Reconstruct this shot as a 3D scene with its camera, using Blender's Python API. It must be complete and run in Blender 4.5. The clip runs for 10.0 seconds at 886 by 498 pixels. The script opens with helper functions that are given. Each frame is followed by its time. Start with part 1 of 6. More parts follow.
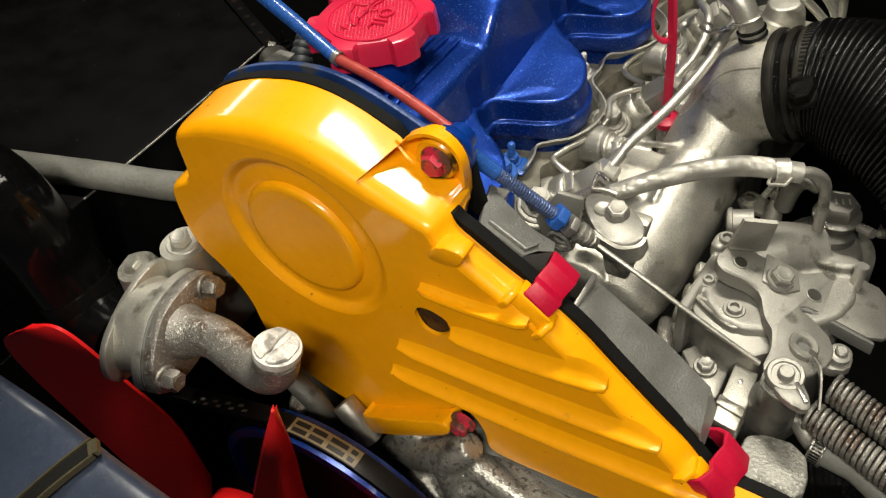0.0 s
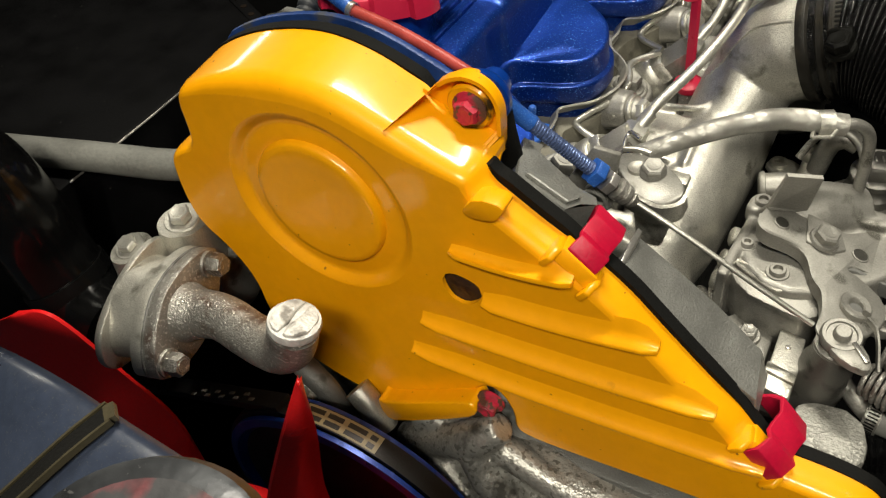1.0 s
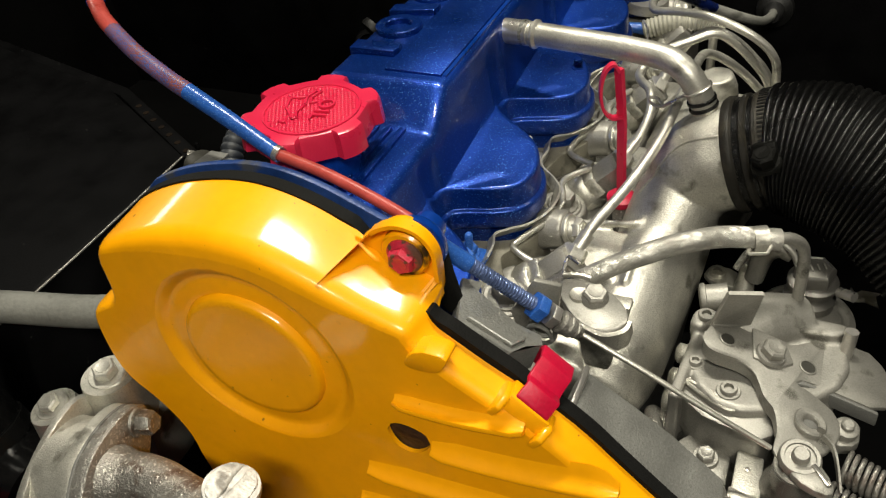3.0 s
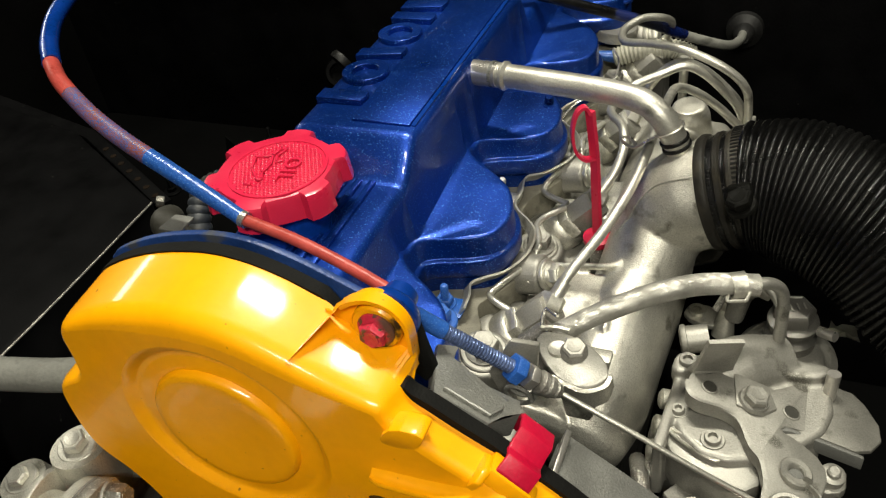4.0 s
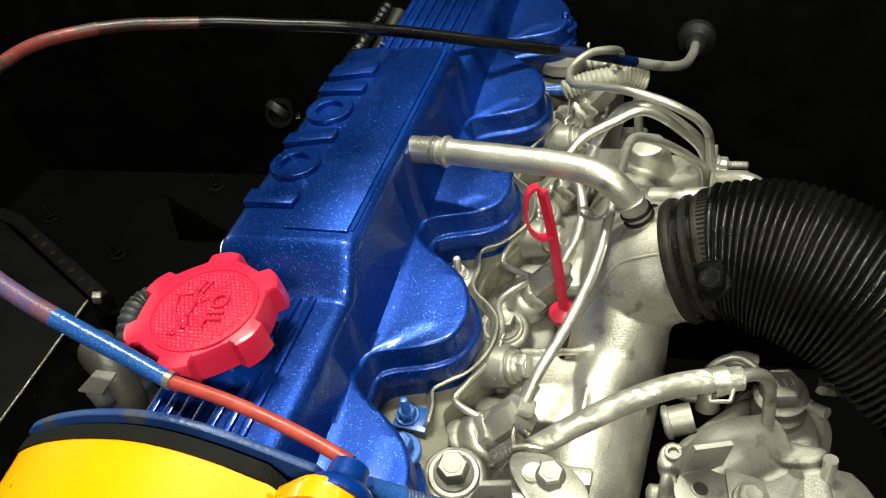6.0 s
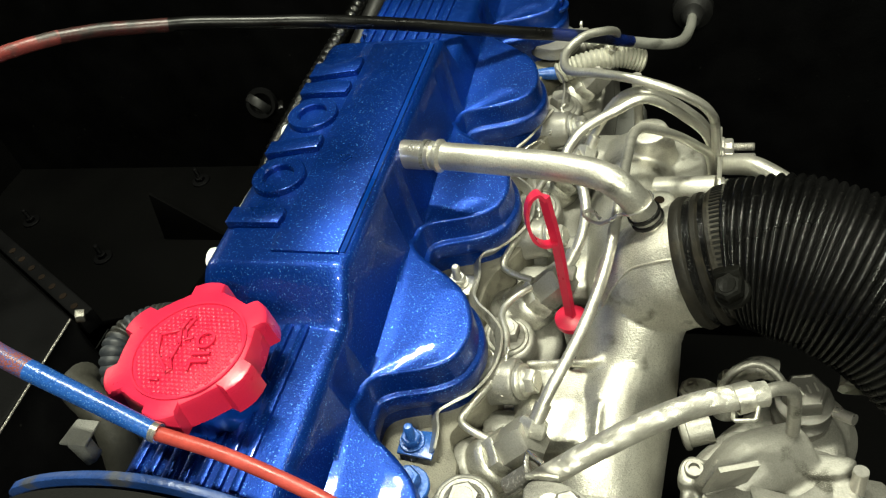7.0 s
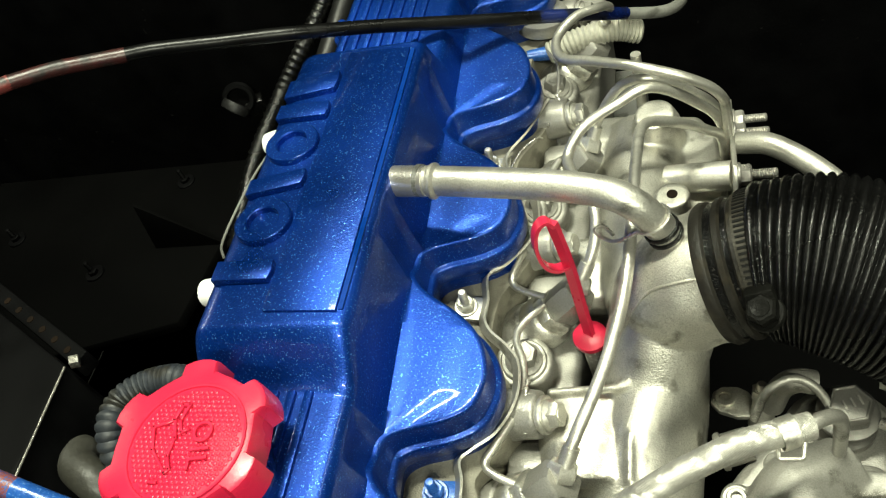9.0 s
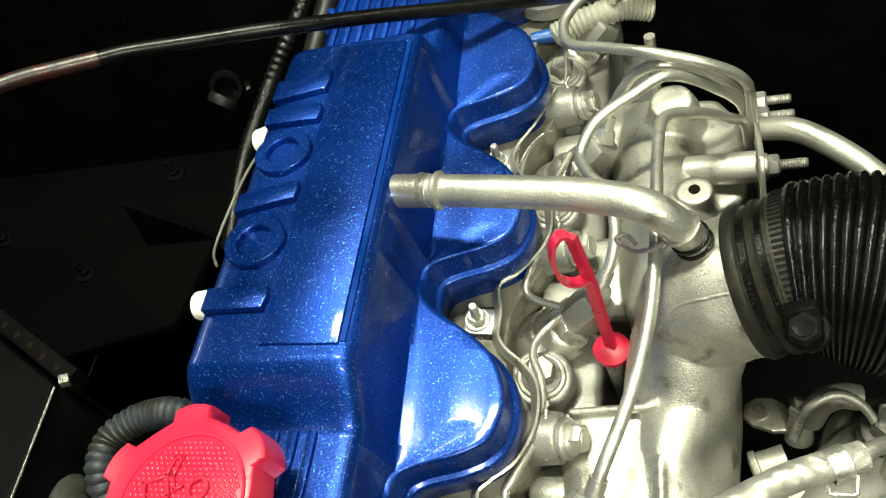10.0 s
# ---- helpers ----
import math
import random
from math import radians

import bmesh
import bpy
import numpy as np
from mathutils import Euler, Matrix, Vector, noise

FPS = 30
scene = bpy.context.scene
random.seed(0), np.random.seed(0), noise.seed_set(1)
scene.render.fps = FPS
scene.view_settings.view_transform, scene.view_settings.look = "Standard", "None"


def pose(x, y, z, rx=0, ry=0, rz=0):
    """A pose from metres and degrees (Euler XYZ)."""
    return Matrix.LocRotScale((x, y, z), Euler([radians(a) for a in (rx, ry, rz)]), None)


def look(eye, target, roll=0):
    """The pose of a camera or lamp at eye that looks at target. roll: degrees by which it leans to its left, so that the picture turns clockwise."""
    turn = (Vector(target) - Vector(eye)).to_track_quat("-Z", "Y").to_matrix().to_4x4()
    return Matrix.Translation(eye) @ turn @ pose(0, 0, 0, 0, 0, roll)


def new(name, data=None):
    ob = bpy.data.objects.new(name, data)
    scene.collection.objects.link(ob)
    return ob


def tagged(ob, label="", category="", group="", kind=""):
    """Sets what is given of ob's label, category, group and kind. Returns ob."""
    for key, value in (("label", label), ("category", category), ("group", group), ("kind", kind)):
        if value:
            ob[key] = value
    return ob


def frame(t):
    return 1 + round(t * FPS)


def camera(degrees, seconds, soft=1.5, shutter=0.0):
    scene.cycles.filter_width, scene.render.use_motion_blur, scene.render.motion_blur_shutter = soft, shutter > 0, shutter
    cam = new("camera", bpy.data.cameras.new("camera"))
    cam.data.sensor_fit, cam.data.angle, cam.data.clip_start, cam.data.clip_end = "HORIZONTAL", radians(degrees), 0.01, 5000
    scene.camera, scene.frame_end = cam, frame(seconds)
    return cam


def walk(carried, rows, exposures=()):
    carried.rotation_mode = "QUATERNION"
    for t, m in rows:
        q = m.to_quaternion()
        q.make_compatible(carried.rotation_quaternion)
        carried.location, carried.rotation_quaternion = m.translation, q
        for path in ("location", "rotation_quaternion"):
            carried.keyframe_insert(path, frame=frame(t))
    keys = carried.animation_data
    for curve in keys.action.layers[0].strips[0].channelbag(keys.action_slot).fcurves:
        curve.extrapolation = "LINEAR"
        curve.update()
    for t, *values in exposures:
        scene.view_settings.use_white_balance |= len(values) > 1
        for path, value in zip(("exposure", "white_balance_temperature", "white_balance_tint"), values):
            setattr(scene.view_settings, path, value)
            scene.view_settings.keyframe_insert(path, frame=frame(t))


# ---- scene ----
cam = camera(56.01, 10.0, soft=1.25)
PATH = [
    (0, (0.2706, -0.2177, 1.1550), (0.0534, 0.0625, 0.8024), -9.17),
    (0.5, (0.2492, -0.2332, 1.1244), (0.0368, 0.0541, 0.7746), -9.34),
    (1, (0.2406, -0.2317, 1.1161), (0.0345, 0.0632, 0.7690), -8.34),
    (1.5, (0.2355, -0.2270, 1.1197), (0.0324, 0.0907, 0.7913), -7.84),
    (2, (0.2333, -0.2202, 1.1208), (0.0353, 0.1121, 0.8041), -7.65),
    (2.5, (0.2315, -0.2131, 1.1223), (0.0393, 0.1255, 0.8086), -7.68),
    (4, (0.2263, -0.1796, 1.1417), (0.0484, 0.1688, 0.8303), -9.08),
    (4.5, (0.2241, -0.1630, 1.1487), (0.0505, 0.1864, 0.8361), -10.09),
    (5, (0.2224, -0.1451, 1.1515), (0.0524, 0.2035, 0.8360), -11.23),
    (5.5, (0.2202, -0.1168, 1.1641), (0.0552, 0.2279, 0.8417), -12.84),
    (6, (0.2178, -0.1001, 1.1688), (0.0554, 0.2425, 0.8428), -14.16),
    (7.5, (0.2002, -0.0465, 1.1722), (0.0445, 0.2736, 0.8211), -18.71),
    (8, (0.1990, -0.0346, 1.1791), (0.0424, 0.2787, 0.8223), -20.62),
    (8.5, (0.1961, -0.0235, 1.1831), (0.0375, 0.2826, 0.8209), -22.65),
    (9, (0.1944, -0.0051, 1.1802), (0.0363, 0.2950, 0.8128), -24.25),
    (9.5, (0.1895, 0.0119, 1.1781), (0.0306, 0.3047, 0.8053), -26.12),
    (10, (0.1813, 0.0336, 1.1712), (0.0224, 0.3167, 0.7909), -27.41),
]
walk(cam, [(t, look(eye, target, roll)) for t, eye, target, roll in PATH],
     [(0.0, -0.02, 6500, 10), (2.0, -0.06, 6500, 9), (3.5, 0.0, 6500, 8), (6.0, 0.36, 6500, -1), (7.5, 0.48, 6500, -4), (10.0, 0.56, 6500, -7)])

# ---- light ----
world = bpy.data.worlds.new("garage_dark")
scene.world = world
world.use_nodes = True
world.node_tree.nodes["Background"].inputs[0].default_value = (0.75, 0.85, 1.0, 1)
world.node_tree.nodes["Background"].inputs[1].default_value = 0.003


def area_lamp(x, y, z, sx, sy, watts, turn=0.0, tip=0.0):
    lamp = bpy.data.lights.new("area_lamp", "AREA")
    lamp.shape, lamp.size, lamp.size_y, lamp.energy = "RECTANGLE", sx, sy, watts
    lamp.color = (1.0, 0.94, 0.80)
    ob = new("area_lamp", lamp)
    ob.matrix_world = pose(x, y, z, 0, tip, turn)
    return ob


area_lamp(0.62, -1.05, 2.25, 0.80, 0.18, 42)
area_lamp(0.02, 0.50, 2.60, 0.60, 0.11, 42)
# added fill lamp on the right, no known tube behind it
area_lamp(1.35, 0.75, 2.70, 0.22, 1.0, 8)
# low lamp on the left wall, placed from the glint on the cover
area_lamp(-2.2, 1.1, 1.62, 0.14, 0.9, 7, 0.0, tip=-90.0)

# ---- materials ----


def material(name, color, rough=0.5, metal=0.0, vary=0.15, grain=900.0, bump=0.1, coat=0.0, blotch=25.0, fleck=None, fleck_at=0.7,
             fleck_size=1500.0, rough_vary=0.12, dirt=None, dirt_at=0.62, spec=0.5, coat_rough=0.025):
    m = bpy.data.materials.new(name)
    m.use_nodes = True
    nt = m.node_tree
    n, lk = nt.nodes, nt.links
    bsdf = n["Principled BSDF"]
    bsdf.inputs["Metallic"].default_value = metal
    bsdf.inputs["Coat Weight"].default_value = coat
    bsdf.inputs["Specular IOR Level"].default_value = spec
    bsdf.inputs["Coat Roughness"].default_value = coat_rough
    co = n.new("ShaderNodeTexCoord")

    def noise_tex(scale, detail=4.0):
        t = n.new("ShaderNodeTexNoise")
        t.inputs["Scale"].default_value, t.inputs["Detail"].default_value = scale, detail
        lk.new(co.outputs["Object"], t.inputs["Vector"])
        return t

    big, small = noise_tex(blotch), noise_tex(grain, 3.0)

    def ramp(source, lo, hi, a, b):
        r = n.new("ShaderNodeMapRange")
        r.inputs[1].default_value, r.inputs[2].default_value, r.inputs[3].default_value, r.inputs[4].default_value = lo, hi, a, b
        lk.new(source, r.inputs[0])
        return r.outputs[0]

    mul = n.new("ShaderNodeHueSaturation")
    mul.inputs["Color"].default_value = (*color, 1)
    s = n.new("ShaderNodeMath")
    s.operation = "ADD"
    lk.new(ramp(big.outputs[0], 0.3, 0.7, 1 - vary, 1 + vary), s.inputs[0])
    lk.new(ramp(small.outputs[0], 0.3, 0.7, -vary * 0.5, vary * 0.5), s.inputs[1])
    lk.new(s.outputs[0], mul.inputs["Value"])
    out = mul.outputs[0]

    def lay(over, source, lo, hi):
        mix = n.new("ShaderNodeMix")
        mix.data_type = "RGBA"
        lk.new(ramp(source, lo, hi, 0, 1), mix.inputs[0])
        lk.new(out, mix.inputs[6])
        mix.inputs[7].default_value = (*over, 1)
        return mix.outputs[2]

    if dirt:
        out = lay(dirt, noise_tex(60.0, 8.0).outputs[0], dirt_at, dirt_at + 0.1)
    if fleck:
        out = lay(fleck, noise_tex(fleck_size, 1.0).outputs[0], fleck_at, fleck_at + 0.05)
    lk.new(out, bsdf.inputs["Base Color"])
    lk.new(ramp(big.outputs[0], 0.3, 0.7, max(0.03, rough - rough_vary), min(1, rough + rough_vary)), bsdf.inputs["Roughness"])
    b = n.new("ShaderNodeBump")
    b.inputs["Strength"].default_value, b.inputs["Distance"].default_value = bump, 0.001
    lk.new(small.outputs[0], b.inputs["Height"])
    lk.new(b.outputs[0], bsdf.inputs["Normal"])
    return m


YELLOW = material("yellow_gloss_paint", (0.87, 0.360, 0.0010), 0.42, 0, 0.05, 150, 0.16, coat=0.6, blotch=18, fleck=(0.22, 0.09, 0.01), fleck_at=0.765, fleck_size=260, dirt=(0.5, 0.20, 0.008), dirt_at=0.70, rough_vary=0.06, spec=0.2, coat_rough=0.10)
YELLOW_GRIMY = material("oily_yellow_paint", (0.80, 0.34, 0.0010), 0.42, 0, 0.08, 150, 0.2, coat=0.4, blotch=18, dirt=(0.035, 0.020, 0.006), dirt_at=0.58, rough_vary=0.06, spec=0.2, coat_rough=0.12)
BLUE = material("blue_metallic_paint", (0.0006, 0.028, 0.225), 0.36, 0.66, 0.40, 1000, 0.22, coat=0.32, blotch=12, fleck=(0.08, 0.24, 0.66), fleck_at=0.66, fleck_size=1150, coat_rough=0.07)
BLUE_DEEP = material("blue_gloss_paint", (0.0014, 0.036, 0.25), 0.30, 0.3, 0.2, 400, 0.1, coat=0.4)
RED_CAP = material("red_plastic", (0.53, 0.014, 0.052), 0.36, 0, 0.06, 900, 0.06, blotch=40)
RED_CLIP = material("red_clip_paint", (0.44, 0.003, 0.030), 0.42, 0, 0.14, 500, 0.15)
RED_WORN = material("worn_red_paint", (0.50, 0.02, 0.05), 0.5, 0, 0.2, 600, 0.4, fleck=(0.10, 0.045, 0.03), fleck_at=0.56, fleck_size=260, dirt=(0.10, 0.045, 0.03), dirt_at=0.46)
RED_FAN = material("red_fan_plastic", (0.62, 0.010, 0.011), 0.35, 0, 0.12, 500, 0.12, blotch=12)
RED_CABLE = material("red_oxide_cable", (0.33, 0.046, 0.036), 0.36, 0, 0.2, 500, 0.15, blotch=60)
BLUE_CABLE = material("blue_overspray_cable", (0.02, 0.09, 0.36), 0.33, 0.1, 0.3, 700, 0.2, fleck=(0.10, 0.22, 0.50), fleck_at=0.64)
PURPLE_CABLE = material("purple_overspray_cable", (0.12, 0.055, 0.10), 0.42, 0, 0.35, 900, 0.2, fleck=(0.04, 0.07, 0.22), fleck_at=0.53, fleck_size=1100, dirt=(0.16, 0.05, 0.05), dirt_at=0.5)
SILVER = material("silver_paint_casting", (0.52, 0.507, 0.452), 0.40, 0.82, 0.24, 1100, 0.30, blotch=34, fleck=(0.38, 0.37, 0.32), fleck_at=0.58, fleck_size=1700, dirt=(0.20, 0.192, 0.16), dirt_at=0.59, rough_vary=0.12)
SILVER_SMOOTH = material("silver_paint_tube", (0.56, 0.547, 0.492), 0.40, 0.82, 0.16, 900, 0.22, blotch=36, fleck=(0.44, 0.43, 0.375), fleck_at=0.60, fleck_size=1700, dirt=(0.27, 0.26, 0.225), dirt_at=0.62, rough_vary=0.10)
GREY_CAST = material("grey_casting", (0.28, 0.272, 0.245), 0.46, 0.58, 0.28, 1100, 0.22, blotch=30, fleck=(0.29, 0.28, 0.25), fleck_at=0.57, fleck_size=2200, dirt=(0.10, 0.096, 0.08), dirt_at=0.59)
GREY_DARK = material("dull_grey_paint", (0.15, 0.15, 0.14), 0.5, 0.4, 0.2, 1200, 0.5, dirt=(0.06, 0.06, 0.05), dirt_at=0.55)
STEEL = material("bright_steel", (0.58, 0.56, 0.52), 0.3, 0.85, 0.15, 900, 0.15)
DULL_STEEL = material("dull_steel", (0.27, 0.26, 0.235), 0.36, 0.70, 0.25, 900, 0.7, blotch=35, fleck=(0.46, 0.44, 0.40), fleck_at=0.60, fleck_size=500, dirt=(0.14, 0.105, 0.085), dirt_at=0.57)
GASKET = material("black_gasket", (0.0045, 0.0045, 0.004), 0.75, 0, 0.3, 800, 0.3, dirt=(0.016, 0.014, 0.010), dirt_at=0.68, spec=0.15)
RUBBER = material("black_rubber", (0.0026, 0.0026, 0.0026), 0.25, 0, 0.25, 1000, 0.35, fleck=(0.020, 0.019, 0.017), fleck_at=0.66, fleck_size=900, spec=0.36)
RUBBER_DULL = material("dull_black_rubber", (0.007, 0.007, 0.007), 0.5, 0, 0.3, 500, 0.2, spec=0.3)
HOSE_BLACK = material("smooth_black_hose", (0.003, 0.003, 0.003), 0.34, 0, 0.3, 300, 0.1, spec=0.22)
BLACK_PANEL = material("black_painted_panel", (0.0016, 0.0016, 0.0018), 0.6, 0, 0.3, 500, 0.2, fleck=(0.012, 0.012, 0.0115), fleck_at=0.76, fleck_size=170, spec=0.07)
BLACK_MATT = material("black_bay_and_unlit_wall", (0.0012, 0.0012, 0.0012), 0.8, 0, 0.3, 300, 0.2, blotch=9, spec=0.03)
# base lifted to blue-grey to carry the sheen on black plastic; flecks are dust
SHROUD = material("dusty_plastic_with_sheen", (0.026, 0.034, 0.056), 0.30, 0.1, 0.25, 300, 0.08, blotch=14, fleck=(0.050, 0.056, 0.066), fleck_at=0.64, fleck_size=1300, coat=0.25, coat_rough=0.22)
GREY_HOSE = material("grey_rubber_hose", (0.15, 0.15, 0.135), 0.6, 0, 0.2, 400, 0.3, dirt=(0.07, 0.07, 0.06))
OLIVE_HOSE_AND_HOLE = material("grimy_hose_and_hole_shade", (0.026, 0.025, 0.020), 0.55, 0, 0.3, 400, 0.3, dirt=(0.02, 0.02, 0.017), dirt_at=0.58)
WHITE = material("white_plastic", (0.78, 0.78, 0.76), 0.4, 0, 0.06, 500, 0.1)
CREAM = material("silver_overspray_conduit", (0.46, 0.45, 0.38), 0.5, 0.3, 0.15, 500, 0.2)
LABEL = material("faded_gold_label", (0.35, 0.29, 0.16), 0.5, 0, 0.12, 500, 0.1)
INK = material("black_ink", (0.02, 0.02, 0.02), 0.5, 0, 0.1, 500, 0.05)
HOLE = material("dark_void", (0.008, 0.005, 0.003), 0.9, 0, 0.3, 300, 0.3, spec=0.1)
BRONZE = material("tarnished_brass_trim", (0.10, 0.085, 0.05), 0.35, 0.6, 0.2, 500, 0.2)
CLAMP_DARK = material("oily_clamp_steel", (0.004, 0.004, 0.0035), 0.38, 0, 0.3, 500, 0.3, spec=0.08)
BAR = material("rough_grey_bar", (0.29, 0.29, 0.27), 0.42, 0.6, 0.22, 900, 0.45, blotch=30, fleck=(0.24, 0.24, 0.22), fleck_at=0.60, fleck_size=1300, dirt=(0.40, 0.43, 0.40), dirt_at=0.66)
CLAMP_BAND = material("dusty_clamp_band", (0.038, 0.034, 0.026), 0.5, 0.4, 0.3, 600, 0.3, dirt=(0.022, 0.020, 0.015), dirt_at=0.55)
BLUE_BLACK = material("blue_dusted_black_sheath", (0.004, 0.011, 0.075), 0.33, 0.1, 0.4, 700, 0.2, dirt=(0.006, 0.007, 0.016), dirt_at=0.5)
RED_BLACK = material("nearly_black_red_sheath", (0.040, 0.011, 0.010), 0.38, 0, 0.4, 500, 0.15, blotch=60, dirt=(0.010, 0.007, 0.006), dirt_at=0.48)
RED_FADE = material("faded_dark_red_cable", (0.16, 0.03, 0.026), 0.4, 0, 0.3, 500, 0.15, blotch=60, dirt=(0.03, 0.02, 0.018), dirt_at=0.52)
DECK = material("matt_grimy_deck", (0.17, 0.16, 0.125), 0.6, 0.2, 0.25, 1200, 0.4, blotch=40, dirt=(0.09, 0.085, 0.065), dirt_at=0.55)
DARK_CAST = material("dark_grey_casting", (0.17, 0.165, 0.15), 0.38, 0.75, 0.2, 1800, 0.4, blotch=22, dirt=(0.06, 0.058, 0.05), dirt_at=0.60)
BLUE_DUST = material("dusty_blue_paint", (0.012, 0.040, 0.16), 0.45, 0.1, 0.3, 500, 0.3, dirt=(0.05, 0.055, 0.07), dirt_at=0.58)
CONCRETE = material("garage_wall_paint", (0.035, 0.035, 0.035), 0.7, 0, 0.1, 40, 0.1, blotch=2)

from mathutils.bvhtree import BVHTree  # noqa: E402

# ---- mesh helpers ----
BASE = {}


def finish(bm, angle=38):
    bmesh.ops.recalc_face_normals(bm, faces=bm.faces[:])
    me = bpy.data.meshes.new("mesh")
    bm.to_mesh(me)
    bm.free()
    me.polygons.foreach_set("use_smooth", [True] * len(me.polygons))
    me.set_sharp_from_angle(angle=radians(angle))
    return me


def part(name, bm, mat, parent=None, label="", angle=38):
    """Links a bmesh, in world metres, as one mesh under a thing."""
    base = BASE[parent] if parent else Vector((0, 0, 0))
    bmesh.ops.translate(bm, verts=bm.verts[:], vec=-base)
    me = finish(bm, angle)
    me.name = name
    me.materials.append(mat)
    ob = new(name, me)
    if parent:
        ob.parent = parent
    BASE[ob] = base
    return tagged(ob, label)


def thing(name, at, label, category, group="", kind=""):
    ob = new(name)
    ob.empty_display_size = 0.02
    ob.location = at
    BASE[ob] = Vector(at)
    return tagged(ob, label, category, group, kind)


def solid(name, bm, mat, label, category, kind="", group="", angle=38):
    """A thing that is one mesh; its origin lies at the foot of its middle."""
    lo = Vector([min(v.co[i] for v in bm.verts) for i in range(3)])
    hi = Vector([max(v.co[i] for v in bm.verts) for i in range(3)])
    at = Vector(((lo.x + hi.x) / 2, (lo.y + hi.y) / 2, lo.z))
    bmesh.ops.translate(bm, verts=bm.verts[:], vec=-at)
    me = finish(bm, angle)
    me.name = name
    me.materials.append(mat)
    ob = new(name, me)
    ob.location = at
    BASE[ob] = at
    return tagged(ob, label, category, group, kind)


def curve_points(pts, steps=8, closed=False):
    """Catmull-Rom through the points."""
    p = [Vector(q) for q in pts]
    n = len(p)
    out = []
    for i in range(n if closed else n - 1):
        if closed:
            a, b, c, d = p[i - 1], p[i], p[(i + 1) % n], p[(i + 2) % n]
        else:
            b, c = p[i], p[i + 1]
            a = p[i - 1] if i else b * 2 - c
            d = p[i + 2] if i + 2 < n else c * 2 - b
        for k in range(steps):
            t = k / steps
            out.append(0.5 * ((2 * b) + (c - a) * t + (2 * a - 5 * b + 4 * c - d) * t * t + (3 * b - a - 3 * c + d) * t ** 3))
    if not closed:
        out.append(p[-1])
    return out


def frames_along(path):
    """A tangent and two normals at each point of a path, turning as little as may be."""
    out, up = [], None
    for i, p in enumerate(path):
        t = (path[min(i + 1, len(path) - 1)] - path[max(i - 1, 0)]).normalized()
        if up is None:
            up = t.orthogonal().normalized()
        up = (up - t * up.dot(t)).normalized()
        out.append((p, t, up, t.cross(up)))
    return out


def bridge(bm, rings, closed=True, caps=True):
    rows = [[bm.verts.new(v) for v in r] for r in rings]
    for a, b in zip(rows, rows[1:]):
        n = len(a)
        for i in range(n if closed else n - 1):
            j = (i + 1) % n
            bm.faces.new((a[i], a[j], b[j], b[i]))
    if caps and closed:
        bm.faces.new(rows[0][::-1])
        bm.faces.new(rows[-1])
    return bm


def tube(pts, r, seg=14, steps=8, caps=True, bm=None):
    """A round tube along the points. r: a number, or a list along the given points, or a function of 0 to 1."""
    path = curve_points(pts, steps)
    bm = bm or bmesh.new()
    m = len(path) - 1
    rings = []
    for i, (p, t, u, v) in enumerate(frames_along(path)):
        f = i / m
        if callable(r):
            q = r(f)
        elif isinstance(r, (list, tuple)):
            q = float(np.interp(f, np.linspace(0, 1, len(r)), r))
        else:
            q = r
        rings.append([p + (u * math.cos(a) + v * math.sin(a)) * q for a in (2 * math.pi * k / seg for k in range(seg))])
    return bridge(bm, rings, True, caps)


def ribbon(pts, width, thick, across=(0, 0, 1), steps=6, bm=None):
    """A flat strap along the points, its width lying along across."""
    path = curve_points(pts, steps)
    bm = bm or bmesh.new()
    across = Vector(across)
    rings = []
    for p, t, _, _ in frames_along(path):
        w = (across - t * across.dot(t)).normalized() * width / 2
        h = t.cross(w).normalized() * thick / 2
        rings.append([p + w + h, p - w + h, p - w - h, p + w - h])
    bridge(bm, rings)
    return bm


def lathe(profile, at, axis=(0, 0, 1), seg=24, bm=None, phase=0.0):
    """A turned shape: profile of (radius, height along the axis)."""
    bm = bm or bmesh.new()
    q = Vector((0, 0, 1)).rotation_difference(Vector(axis).normalized())
    at = Vector(at)
    rings = []
    for r, h in profile:
        r = max(r, 1e-5)
        rings.append([at + q @ Vector((r * math.cos(a), r * math.sin(a), h)) for a in (phase + 2 * math.pi * k / seg for k in range(seg))])
    return bridge(bm, rings)


def slab(poly, place, a, b, bevel=0.0, bm=None, segments=2):
    """A flat polygon of (u, v), thick from a to b; place(u, v, w) gives the point."""
    own = bmesh.new()
    bridge(own, [[Vector(place(u, v, a)) for u, v in poly], [Vector(place(u, v, b)) for u, v in poly]])
    if bevel:
        bmesh.ops.recalc_face_normals(own, faces=own.faces[:])
        bmesh.ops.bevel(own, geom=own.edges[:], offset=bevel, segments=segments, profile=0.5, affect="EDGES", clamp_overlap=True)
    return merge(bm, own)


def merge(bm, own):
    if bm is None:
        return own
    me = bpy.data.meshes.new("join")
    own.to_mesh(me)
    own.free()
    bm.from_mesh(me)
    bpy.data.meshes.remove(me)
    return bm


def block(centre, size, turn=(0, 0, 0), bevel=0.002, bm=None, segments=2):
    own = bmesh.new()
    bmesh.ops.create_cube(own, size=1.0)
    bmesh.ops.scale(own, vec=size, verts=own.verts[:])
    if bevel:
        bmesh.ops.bevel(own, geom=own.edges[:], offset=bevel, segments=segments, profile=0.5, affect="EDGES", clamp_overlap=True)
    bmesh.ops.transform(own, matrix=pose(*centre, *turn), verts=own.verts[:])
    return merge(bm, own)


def xz(u, v, w):
    return (u, w, v)


def xy(u, v, w):
    return (u, v, w)


